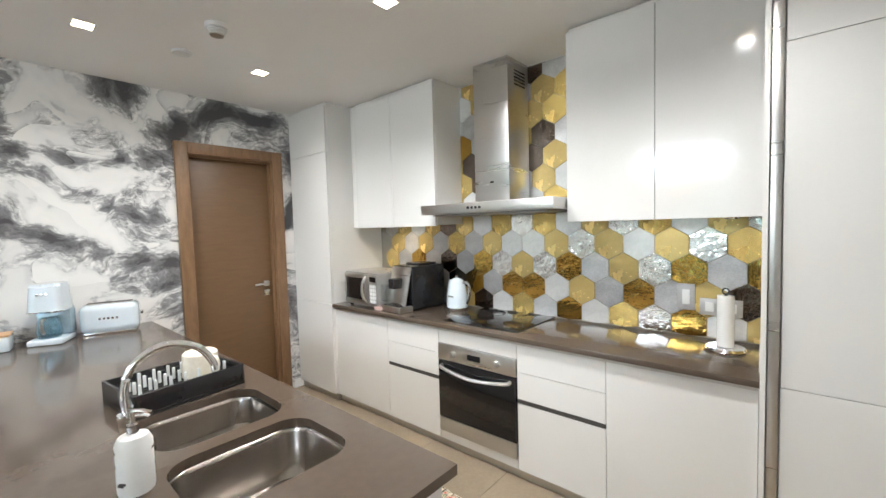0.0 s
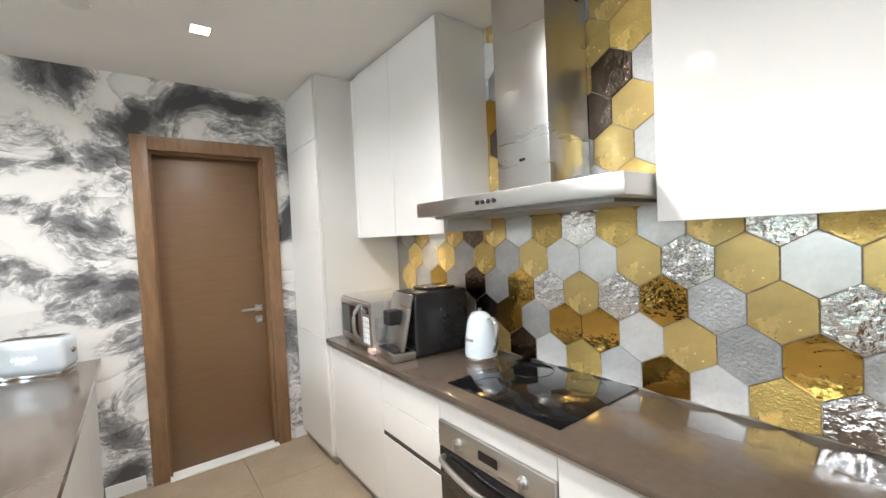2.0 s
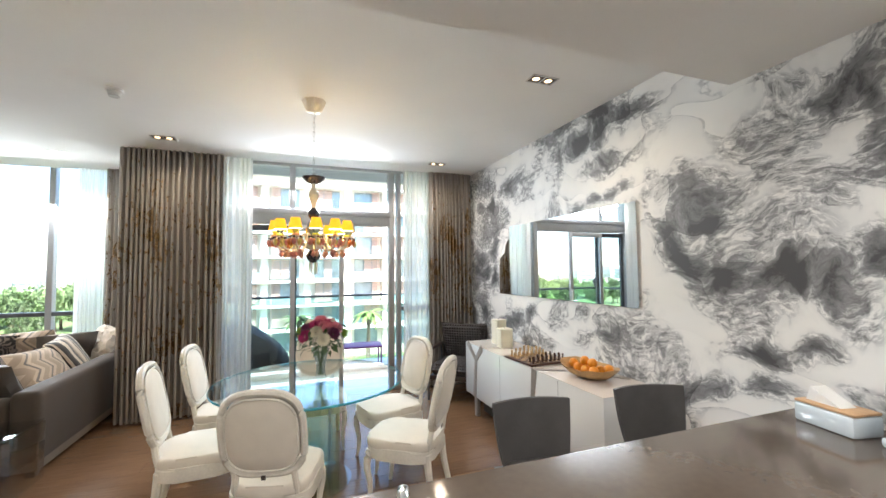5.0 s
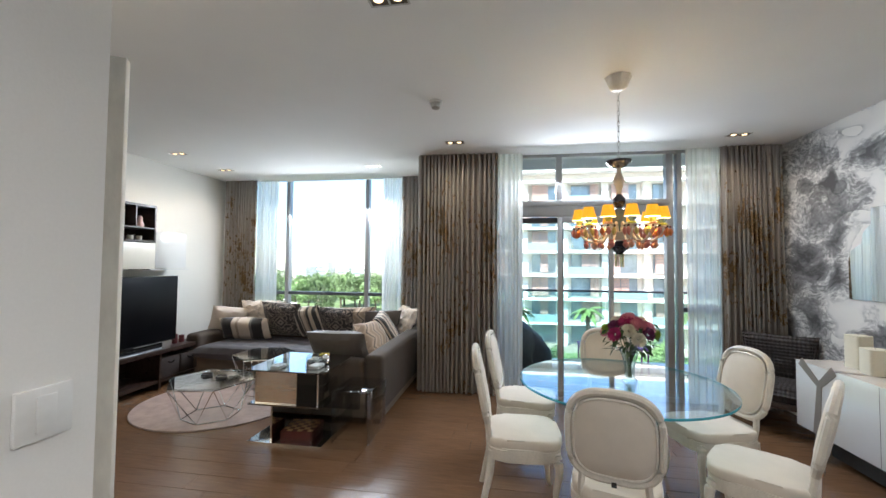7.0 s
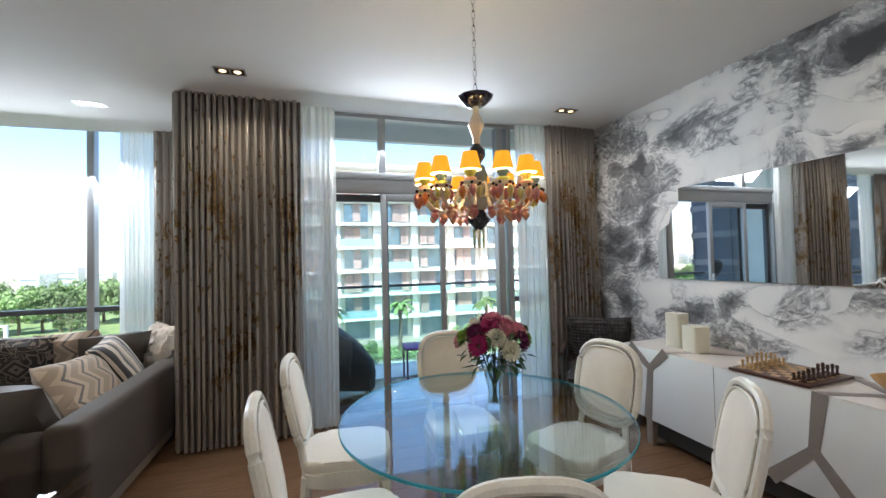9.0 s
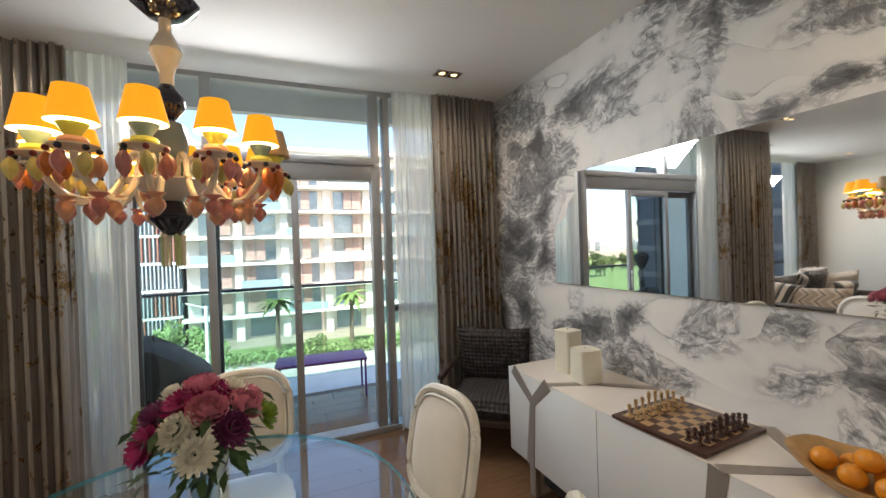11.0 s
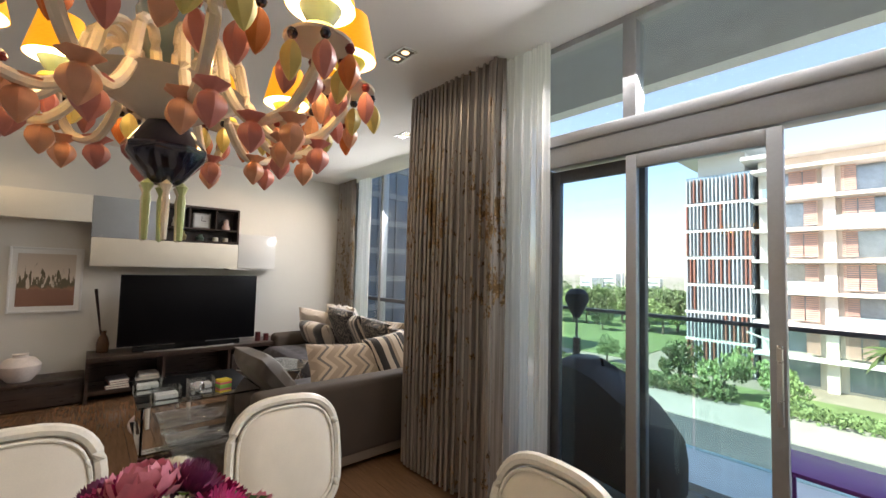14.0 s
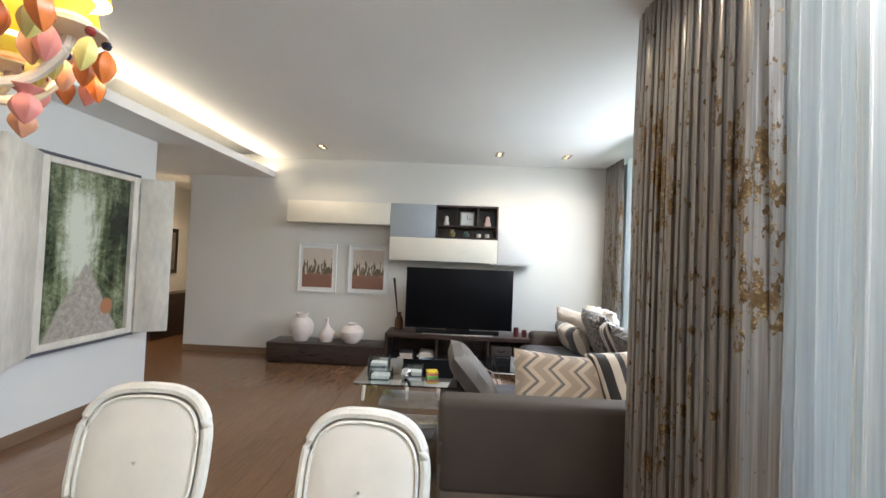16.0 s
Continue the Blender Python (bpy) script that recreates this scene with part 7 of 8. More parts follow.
def apartments(name, x0, x1, yf, floors, label):
    b = thing(name, label, "building", 0, 0, 0)
    hgt = 3.25
    part("wall", bx(x0, x1, yf - 16, yf - 1.2, GZ, GZ + floors * hgt + 1.2), FAC, b)
    part("roof_slab", bx(x0 - 1.2, x1 + 1.2, yf - 17, yf + 1.0, GZ + floors * hgt + 1.2, GZ + floors * hgt + 1.6), SLAB, b)
    bay = 5.4
    nb_ = int((x1 - x0) / bay)
    wall_w, glass_w, louv_w = 2.1, 3.3, 1.05
    gl = mesh_of("window", bx(-glass_w / 2, glass_w / 2, -0.08, 0.08, 0.25, hgt - 0.45), GLZ, False)
    lo = bmesh.new()
    for k in range(12):
        box(lo, -louv_w / 2, louv_w / 2, -0.05, 0.05, 0.3 + k * 0.21, 0.3 + k * 0.21 + 0.14)
    lo = mesh_of("louvre_screen", lo, LOUV, False)
    br = mesh_of("balustrade", bx(-bay / 2 + 0.25, bay / 2 - 0.25, -0.04, 0.04, 0.05, 1.05), BALU, False)
    co = mesh_of("pier", bx(-0.45, 0.45, -0.6, 0.6, 0.0, hgt - 0.3), FAC, False)
    for f in range(floors):
        z = GZ + f * hgt
        part("floor_slab", bx(x0 - 0.3, x1 + 0.3, yf - 1.4, yf + 0.9, z + hgt - 0.32, z + hgt), SLAB, b)
        for k in range(nb_):
            cx = x0 + (k + 0.5) * bay
            piece("window", gl, b, pose(cx, yf - 1.15, z))
            if f > 0:
                off = ((k * 7 + f * 3) % 3 - 1) * 1.3
                piece("louvre_screen", lo, b, pose(cx + off, yf - 0.2, z))
                if (k + f) % 2 == 0:
                    piece("louvre_screen", lo, b, pose(cx + off + (1.15 if off <= 0 else -1.15), yf - 0.2, z))
                if (k * 5 + f) % 3 == 0:
                    piece("balustrade", br, b, pose(cx, yf + 0.75, z))
            piece("pier", co, b, pose(cx - bay / 2, yf - 0.6, z))
    return b


apartments("apartment_house", -62, 8.6, -57, 7, "cream apartment house with terracotta louvres and balconies")
tw = thing("office_block", "glazed office block with red and grey fins across the road", "building")
part("wall", bx(9.0, 15.6, -74, -57.4, GZ, 13.6), GLZ, tw)
part("roof_slab", bx(8.0, 17.0, -76, -55.5, 16.2, 16.7), SLAB, tw)
part("roof_storey", bx(10.0, 14.8, -73, -59, 13.6, 16.2), SLAB, tw)
fin1 = mesh_of("fin", bx(-0.07, 0.07, -0.25, 0.25, 0.1, 2.9), mat("red_fin", (0.36, 0.15, 0.11), 0.5, rnd=0.4), False)
fin2 = mesh_of("fin", bx(-0.07, 0.07, -0.25, 0.25, 0.1, 2.9), mat("grey_fin", (0.45, 0.46, 0.48), 0.5, rnd=0.4), False)
random.seed(3)
for f in range(7):
    z = GZ + 0.6 + f * 3.2
    part("floor_band", bx(8.9, 15.7, -57.35, -56.9, z - 0.3, z), SLAB, tw)
    for k in range(17):
        piece("fin", random.choice((fin1, fin2, fin2)), tw, pose(9.2 + k * 0.39, -57.05, z))
    for k in range(8):
        piece("fin", random.choice((fin1, fin2)), tw, pose(15.75, -58.5 - k * 1.9, z, 0, 0, 90))
# a large glazed block further along the street
sd = thing("glass_block", "dark blue glazed block with pale floor bands", "building")
part("wall", bx(40.0, 84, -41, -18, GZ, 24), mat("blue_curtain_wall", (0.06, 0.085, 0.12), 0.25, 0.2, var=0.2, scale=0.3), sd)
for f in range(9):
    part("floor_band", bx(39.88, 40, -41.1, -17.9, GZ + f * 3.4 + 2.7, GZ + f * 3.4 + 3.4), mat("grey_band", (0.13, 0.145, 0.17), 0.6), sd)
mul = mesh_of("mullion", bx(-0.1, 0.0, -0.08, 0.08, 0, 33), ALUDARK, False)
for k in range(10):
    piece("mullion", mul, sd, pose(39.95, -40.8 + k * 2.5, GZ))

# trees
LEAFM = mat("tree_leaf", (0.20, 0.28, 0.11), 0.7, var=0.35, scale=0.7, relief=0, rscale=4, rnd=0.35)
PALMM = mat("palm_leaf", (0.13, 0.18, 0.05), 0.6, var=0.3, scale=1, relief=0, rnd=0.3)
BARK = mat("bark", (0.16, 0.12, 0.085), 0.9, var=0.2, scale=3, relief=0.5, rscale=12)


def crown(seed, n, r, h):
    random.seed(seed)
    bm = bmesh.new()
    blobs = [(Vector((random.uniform(-0.6, 0.6) * r, random.uniform(-0.6, 0.6) * r, random.uniform(0.15, 0.9) * h)), random.uniform(0.32, 0.55) * r) for _ in range(9)]
    for _ in range(n):
        c, br_ = random.choice(blobs)
        d = Vector((random.gauss(0, 1), random.gauss(0, 1), random.gauss(0, 0.8))).normalized() * br_ * random.uniform(0.65, 1.08)
        m = Matrix.Translation(c + d) @ Euler((random.uniform(0, 6), random.uniform(0, 6), random.uniform(0, 6))).to_matrix().to_4x4()
        s = random.uniform(0.14, 0.30)
        bm.faces.new([bm.verts.new(m @ Vector(v)) for v in ((-s, 0, 0), (0, -s * 0.6, 0.05), (s, 0, 0), (0, s * 0.6, 0.05))])
    return mesh_of("crown", bm, LEAFM, False)


CROWNS = [crown(31 + k, 1500, 2.4, 3.2) for k in range(3)]
trunk = tube(smooth_path([(0, 0, 0), (0.1, 0.05, 1.2), (0.0, -0.1, 2.6), (0.15, 0, 3.6)], 3), 0.1, 7, taper=[0.2 - 0.012 * i for i in range(10)])
for a in (0.5, 2.4, 4.4):
    tube([(0.05, 0, 2.2), (0.8 * math.cos(a), 0.8 * math.sin(a), 3.2), (1.5 * math.cos(a), 1.5 * math.sin(a), 4.0)], 0.06, 5, trunk)
TRUNK = mesh_of("trunk", trunk, BARK)


def tree(x, y, s, k, z=GZ):
    t = thing("tree", "leafy green street tree", "tree", x, y, z, k * 77, "street and park trees")
    t.scale = (s, s, s)
    part("trunk", TRUNK, None, t)
    part("crown", CROWNS[k % 3], None, t).matrix_basis = pose(0, 0, 1.9)


fr_ = bmesh.new()
random.seed(8)
for i in range(18):
    a = i * 2.4
    up = random.uniform(-0.1, 0.9)
    prev = None
    for k in range(9):
        t = k / 8
        r = 2.1 * t
        z = up * 1.2 * t - 1.3 * t * t * (1.2 - up * 0.5)
        w = 0.34 * math.sin(math.pi * min(1, 0.12 + 0.85 * t)) * (0.75 if k % 2 else 1.0)
        c = Vector((r * math.cos(a), r * math.sin(a), z))
        sd_ = Vector((-math.sin(a), math.cos(a), -0.35)) * w
        sd2 = Vector((math.sin(a), -math.cos(a), -0.35)) * w
        cur = [fr_.verts.new(c + sd_), fr_.verts.new(c), fr_.verts.new(c + sd2)]
        if prev and k % 2 == 0 or prev and k < 8:
            fr_.faces.new((prev[0], prev[1], cur[1], cur[0]))
            fr_.faces.new((prev[1], prev[2], cur[2], cur[1]))
        prev = cur
FROND = mesh_of("fronds", fr_, PALMM, False)
PTRUNK = mesh_of("trunk", tube([(0, 0, 0), (0.1, 0, 2), (0.05, 0.05, 4), (0, 0, 6)], 0.2, 8, taper=[0.3, 0.22, 0.2, 0.24]), BARK)


def palm(x, y, s, k):
    t = thing("palm_tree", "date palm beside the road", "palm tree", x, y, GZ, k * 63, "palms along the road")
    t.scale = (s, s, s)
    part("trunk", PTRUNK, None, t)
    part("fronds", FROND, None, t).matrix_basis = pose(0, 0, 5.9)


for k, (x, y, s) in enumerate(((-1.5, -47, 1.0), (-9, -46, 1.05), (-20, -47, 1.0), (-30, -46, 0.95), (-13, -23.5, 0.75))):
    palm(x, y, s, k)
random.seed(15)
spots = [(9, -46, 0.85), (13, -47, 0.8), (18, -47, 0.6), (-5, -42, 0.55), (23, -52, 0.6), (30, -49, 0.55), (5, -46.5, 0.7), (-16, -44, 0.6), (-26, -43, 0.6)]
for i in range(46):
    spots.append((random.uniform(20, 130), random.uniform(-140, -78), random.uniform(0.85, 1.3)))
for i in range(34):
    y = random.uniform(-130, -84)
    spots.append((max(19.5, -y * random.uniform(0.24, 0.8)), y, random.uniform(1.1, 1.5)))
for k, (x, y, s) in enumerate(spots):
    tree(x, y, s, k)


def hedge_bm(x0, x1, y0, y1, h, n, seed):
    random.seed(seed)
    bm = bmesh.new()
    for _ in range(n):
        c = Vector((random.uniform(x0, x1), random.uniform(y0, y1), h * math.sqrt(random.random()) * (0.8 + 0.3 * random.random())))
        m = Matrix.Translation(c) @ Euler((random.uniform(0, 6), random.uniform(0, 6), random.uniform(0, 6))).to_matrix().to_4x4()
        s = random.uniform(0.10, 0.22)
        bm.faces.new([bm.verts.new(m @ Vector(v)) for v in ((-s, 0, 0), (0, -s * 0.7, 0.04), (s, 0, 0), (0, s * 0.7, 0.04))])
    return bm


for k, (x0, x1, y0, y1, h) in enumerate(((-40, 6, -45.5, -43.5, 1.1), (8, 30, -46, -43.5, 1.4), (-10, 14, -23.9, -22.2, 0.5))):
    hb = new("hedge", mesh_of("hedge", hedge_bm(x0, x1, y0, y1, h, 5200, 40 + k), LEAFM, False))
    hb.matrix_basis = pose(0, 0, GZ + 0.1)
    tagged(hb, "clipped green hedge along the road", "hedge", kind="stuff")
wd_far = new("far_woods", mesh_of("far_woods", hedge_bm(20, 330, -230, -130, 9.0, 20000, 77), LEAFM, False))
wd_far.matrix_basis = pose(0, 0, GZ)
tagged(wd_far, "far belt of green trees", "woods", kind="stuff")
random.seed(33)
for k in range(34):
    w, d_, h = random.uniform(10, 30), random.uniform(10, 20), random.uniform(6, 13)
    x, y = random.uniform(10, 520), random.uniform(-420, -240)
    hb = thing("far_house", "pale flat-roofed house on the skyline", "house", x, y, GZ, random.uniform(-15, 15), "houses on the skyline")
    part("wall", bx(-w / 2, w / 2, -d_ / 2, d_ / 2, 0, h), SLAB if k % 2 else FAC, hb)
    for f in range(int(h / 3.2)):
        part("window_row", bx(-w / 2 + 1, w / 2 - 1, d_ / 2, d_ / 2 + 0.06, f * 3.2 + 1.0, f * 3.2 + 2.4), GLZ, hb)
for x, y in ((14, -25, ), (26, -25), (2, -25)):
    ps = thing("street_lamp", "white street lamp post", "street lamp", x, y, GZ + 0.14, 0, "street lamps")
    part("post", tube([(0, 0, 0), (0, 0, 8.2)], 0.09, 8), SLAB, ps)
    part("lamp_arm", tube([(0, 0, 8.1), (0.9, 0, 8.4)], 0.05, 6), SLAB, ps)

# ---- kitchen appliances and small things ----
mw = thing("microwave", "silver microwave oven on the worktop", "microwave", -2.42, 2.155, CT + 0.012, -4)
part("case", bx(-0.235, 0.235, -0.16, 0.20, 0, 0.275, 0.006), mat("silver_paint", (0.52, 0.51, 0.49), 0.3, 0.7), mw)
dr = part("door", bx(-0.232, 0.115, -0.172, -0.16, 0.012, 0.262, 0.004), STEEL, mw)
part("door_window", bx(-0.205, 0.06, -0.1745, -0.172, 0.05, 0.23), BLACKGLASS, dr)
part("handle", tube(smooth_path([(0.085, -0.172, 0.03), (0.088, -0.205, 0.08), (0.088, -0.212, 0.137), (0.088, -0.205, 0.195), (0.085, -0.172, 0.245)], 4), 0.011), STEEL, dr)
part("control_panel", bx(0.12, 0.232, -0.170, -0.16, 0.012, 0.262, 0.002), STEEL, mw)
part("display", bx(0.135, 0.218, -0.1725, -0.17, 0.205, 0.245), BLACKGLASS, mw)
for i in range(3):
    for j in range(5):
        part("key", bx(0.135 + i * 0.029, 0.160 + i * 0.029, -0.1735, -0.17, 0.035 + j * 0.031, 0.058 + j * 0.031), WHITEPLASTIC, mw)
for fx in (-0.2, 0.2):
    for fy in (-0.13, 0.17):
        part("foot", lathe([(0.0, -0.0115), (0.014, -0.0115), (0.014, 0.001), (0.0, 0.001)], 12, (fx, fy, 0)), BLACK, mw)
es = thing("coffee_machine", "black and steel bean-to-cup coffee machine on the worktop", "coffee machine", -2.03, 2.20, CT + 0.0005, -6)
part("body", bx(-0.12, 0.125, -0.10, 0.24, 0.0, 0.345, 0.022, 4), BLACK, es)
part("front_panel", moved(bx(-0.115, 0.12, -0.013, 0.0, 0.0, 0.30, 0.004), pose(0, -0.165, 0.045, -13)), STEEL, es)
part("control_panel", moved(bx(-0.115, 0.12, -0.01, 0.0, 0.0, 0.075, 0.004), pose(0, -0.115, 0.272, -24)), BLACKGLASS, es)
part("spout", bx(-0.035, 0.045, -0.215, -0.13, 0.175, 0.255, 0.01), BLACK, es)
part("milk_jug", bx(-0.115, -0.045, -0.235, -0.15, 0.075, 0.20, 0.008), CLEAR, es)
part("drip_tray", bx(-0.118, 0.122, -0.235, -0.10, 0.0, 0.045, 0.008), STEEL, es)
part("drip_grid", bx(-0.10, 0.105, -0.222, -0.125, 0.0455, 0.049), BLACK, es)
part("bean_lid", bx(-0.08, 0.09, 0.0, 0.18, 0.3455, 0.362, 0.006), BLACK, es)
pc_ = solid("pink_box", bx(-0.035, 0.035, -0.03, 0.03, 0, 0.026, 0.004), mat("pink_card", (0.66, 0.47, 0.42), 0.6), "small pale pink box before the coffee machine", "box", m=pose(-2.19, 1.985, CT + 0.0005))
kt = thing("kettle", "pale retro enamel kettle with a chrome base and handle", "kettle", -1.67, 2.32, CT + 0.006, 0)
part("base", lathe([(0.0, -0.0055), (0.075, -0.0055), (0.08, 0.01), (0.078, 0.022), (0.0, 0.022)], 32), CHROME, kt)
part("body", lathe([(0.0, 0.022), (0.082, 0.0222), (0.083, 0.04), (0.078, 0.12), (0.066, 0.19), (0.052, 0.222), (0.03, 0.240), (0.0, 0.246)], 36), ENAMEL, kt)
part("lid_knob", lathe([(0.0, 0.245), (0.010, 0.246), (0.012, 0.258), (0.0, 0.264)], 16), CHROME, kt)
part("handle", tube(smooth_path([(0.055, 0.0, 0.205), (0.095, 0.0, 0.215), (0.118, 0.0, 0.185), (0.115, 0.0, 0.11), (0.092, 0.0, 0.055)], 5), 0.011, 10), CHROME, kt)
part("spout", moved(prism([(-0.012, -0.02), (0.02, 0.0), (-0.012, 0.02)], 0.0, 0.035), pose(-0.062, 0, 0.19, 0, -20, 180)), ENAMEL, kt)
for k in range(4):
    part("letter_mark", bx(-0.026 + k * 0.015, -0.016 + k * 0.015, -0.082, -0.0795, 0.105, 0.118), CHROME, kt)
pt = thing("kitchen_roll", "white kitchen paper roll on a steel stand", "kitchen roll", 0.035, 2.30, CT + 0.0005)
part("stand_base", lathe([(0.0, 0), (0.085, 0), (0.088, 0.008), (0.08, 0.018), (0.0, 0.02)], 36), CHROME, pt)
part("paper_roll", lathe([(0.018, 0.021), (0.036, 0.021), (0.036, 0.27), (0.018, 0.27)], 28), WHITE, pt)
part("rod", tube([(0, 0, 0.018), (0, 0, 0.28)], 0.007), BLACK, pt)
part("rod_ring", tube([(0.014 * math.cos(a * 0.52), 0, 0.292 + 0.014 * math.sin(a * 0.52)) for a in range(12)], 0.004, 6, closed=True), BLACK, pt)


def socket(x, z, w, h, label):
    s = thing("wall_switch", label, "switch", x, YB - 0.0105, z, 0, "switches on the backsplash")
    part("plate", bx(-w / 2, w / 2, -0.009, 0, -h / 2, h / 2, 0.002), mat("satin_nickel", (0.48, 0.48, 0.48), 0.4, 0.5), s)
    part("rocker", bx(-w * 0.22, w * 0.22, -0.013, -0.009, -h * 0.28, h * 0.28, 0.002), WHITEPLASTIC, s)


socket(-0.165, 1.09, 0.085, 0.145, "tall grey switch plate with a white rocker")
socket(-0.055, 1.045, 0.09, 0.09, "square grey switch plate with a white rocker")
socket(0.045, 1.045, 0.09, 0.09, "square grey switch plate with a white rocker")
cm = thing("drip_coffee_maker", "white retro drip coffee maker on the island", "coffee maker", -3.18, 0.20, CT + 0.008, 64)
part("base", bx(-0.085, 0.085, -0.11, 0.10, -0.0075, 0.03, 0.012), ENAMEL, cm)
part("column", bx(-0.085, 0.085, 0.02, 0.10, 0.03, 0.20, 0.012), mat("pale_blue_steel", (0.42, 0.52, 0.58), 0.25, 0.4), cm)
hd_ = prism(round_shape(0.17, 0.21, 5, 28), 0.195, 0.36)
for v in hd_.verts:
    if v.co.z > 0.3:
        v.co.x, v.co.y = v.co.x * 0.86, v.co.y * 0.86
bmesh.ops.bevel(hd_, geom=[e for e in hd_.edges if min(a.co.z for a in e.verts) > 0.3], offset=0.02, segments=3, affect="EDGES")
part("head", hd_, ENAMEL, cm)
part("trim_ring", prism(round_shape(0.178, 0.218, 5, 28), 0.19, 0.197), CHROME, cm)
part("jug", lathe([(0.0, 0.032), (0.055, 0.032), (0.062, 0.07), (0.055, 0.13), (0.045, 0.155), (0.0, 0.158)], 24, (0, -0.04, 0)), thin_glass("jug_glass", (0.75, 0.85, 0.88), 2.0), cm)
part("jug_handle", tube(smooth_path([(0, -0.09, 0.15), (0, -0.125, 0.14), (0, -0.125, 0.09), (0, -0.10, 0.06)], 4), 0.009), STEEL, cm)
for k in range(3):
    part("button", moved(lathe([(0.007, 0), (0.007, 0.004), (0.0, 0.005)], 10), pose(-0.02 + k * 0.02, -0.0985, 0.30, 90)), CHROME, cm)
to = thing("toaster", "white retro two-slot toaster on the island", "toaster", -3.20, 0.49, CT + 0.012, 72)
part("body", bx(-0.155, 0.155, -0.09, 0.09, 0.0, 0.185, 0.04, 5), ENAMEL, to)
part("slot_plate", bx(-0.13, 0.13, -0.045, 0.045, 0.184, 0.188, 0.001), STEEL, to)
for s in (-0.022, 0.022):
    part("slot", bx(-0.12, 0.12, s - 0.011, s + 0.011, 0.186, 0.1895), DARKGAP, to)
part("base_band", bx(-0.14, 0.14, -0.082, 0.082, -0.0115, 0.006, 0.004), CHROME, to)
part("lever", bx(0.155, 0.175, -0.02, 0.02, 0.09, 0.115, 0.005), CHROME, to)
for k in range(5):
    part("letter_mark", bx(-0.052 + k * 0.022, -0.04 + k * 0.022, -0.0935, -0.0895, 0.088, 0.102), CHROME, to)
tr = thing("bread_box", "white enamel bread box with a wooden lid ajar on the island", "bread box", -3.19, -0.09, CT + 0.0005, 78)
part("box", bx(-0.12, 0.12, -0.075, 0.075, 0.0, 0.085, 0.012), ENAMEL, tr)
part("lid", moved(bx(-0.117, 0.117, -0.072, 0.072, 0.0, 0.012, 0.004), pose(0.0, 0, 0.0855, 0, 0, 2)), mat("light_wood_lid", (0.52, 0.33, 0.18), 0.5, stretch=(1, 8, 1)), tr)
part("napkin", moved(prism([(-0.07, 0), (0.07, 0), (-0.05, 0.06)], -0.04, 0.04), pose(-0.02, 0, 0.098, 90)), WHITE, tr)
dk = thing("dish_rack", "black dish rack with white pegs and a cream mug", "dish rack", -1.615, 0.425, CT + 0.0005, 97)
part("tray", boxes([(-0.20, 0.20, -0.15, 0.15, 0, 0.012), (-0.20, -0.19, -0.15, 0.15, 0.012, 0.085), (0.19, 0.20, -0.15, 0.15, 0.012, 0.085), (-0.19, 0.19, -0.15, -0.14, 0.012, 0.085), (-0.19, 0.19, 0.14, 0.15, 0.012, 0.085)], 0.002), BLACK, dk)
part("rack_floor", boxes([(-0.19, 0.19, -0.13 + k * 0.026, -0.122 + k * 0.026, 0.06, 0.066) for k in range(11)]), BLACK, dk)
peg = mesh_of("peg", lathe([(0.0, 0), (0.006, 0), (0.006, 0.045), (0.0, 0.048)], 8), WHITEPLASTIC)
for i in range(7):
    for j in range(4):
        piece("peg", peg, dk, pose(-0.165 + i * 0.05, -0.115 + j * 0.05, 0.064))
mg = thing("mug", "cream ceramic mug lying upturned in the dish rack", "mug", -1.565, 0.50, CT + 0.068, 20)
part("cup", lathe([(0.0, 0.095), (0.056, 0.095), (0.064, 0.088), (0.068, 0.0), (0.063, 0.0), (0.058, 0.083), (0.0, 0.087)], 28), mat("cream_glaze", (0.74, 0.68, 0.57), 0.25), mg)
part("handle", tube(smooth_path([(0.060, 0, 0.076), (0.095, 0, 0.070), (0.095, 0, 0.030), (0.064, 0, 0.018)], 4), 0.008), mat("cream_glaze", (0.74, 0.68, 0.57), 0.25), mg)
sp2 = thing("soap_bottle", "white patterned soap dispenser with a chrome pump", "soap dispenser", -0.975, 0.155, CT + 0.0005, 15)
part("bottle", lathe([(0.0, 0), (0.038, 0), (0.040, 0.008), (0.040, 0.125), (0.032, 0.142), (0.014, 0.148), (0.0, 0.149)], 28), WHITEPLASTIC, sp2)
part("pump", lathe([(0.0, 0.148), (0.013, 0.148), (0.013, 0.17), (0.006, 0.172), (0.006, 0.20), (0.0, 0.20)], 14), CHROME, sp2)
part("nozzle", tube([(-0.012, 0, 0.202), (0.03, 0.01, 0.206), (0.055, 0.018, 0.202)], 0.006), CHROME, sp2)
random.seed(2)
for k in range(14):
    a, z = random.random() * 6.28, 0.03 + random.random() * 0.085
    part("leaf_mark", moved(bx(-0.009, 0.009, -0.0406, -0.0395, -0.003, 0.003, 0.001, 1), pose(0, 0, z, 0, 0, math.degrees(a))), DARKGAP, sp2)
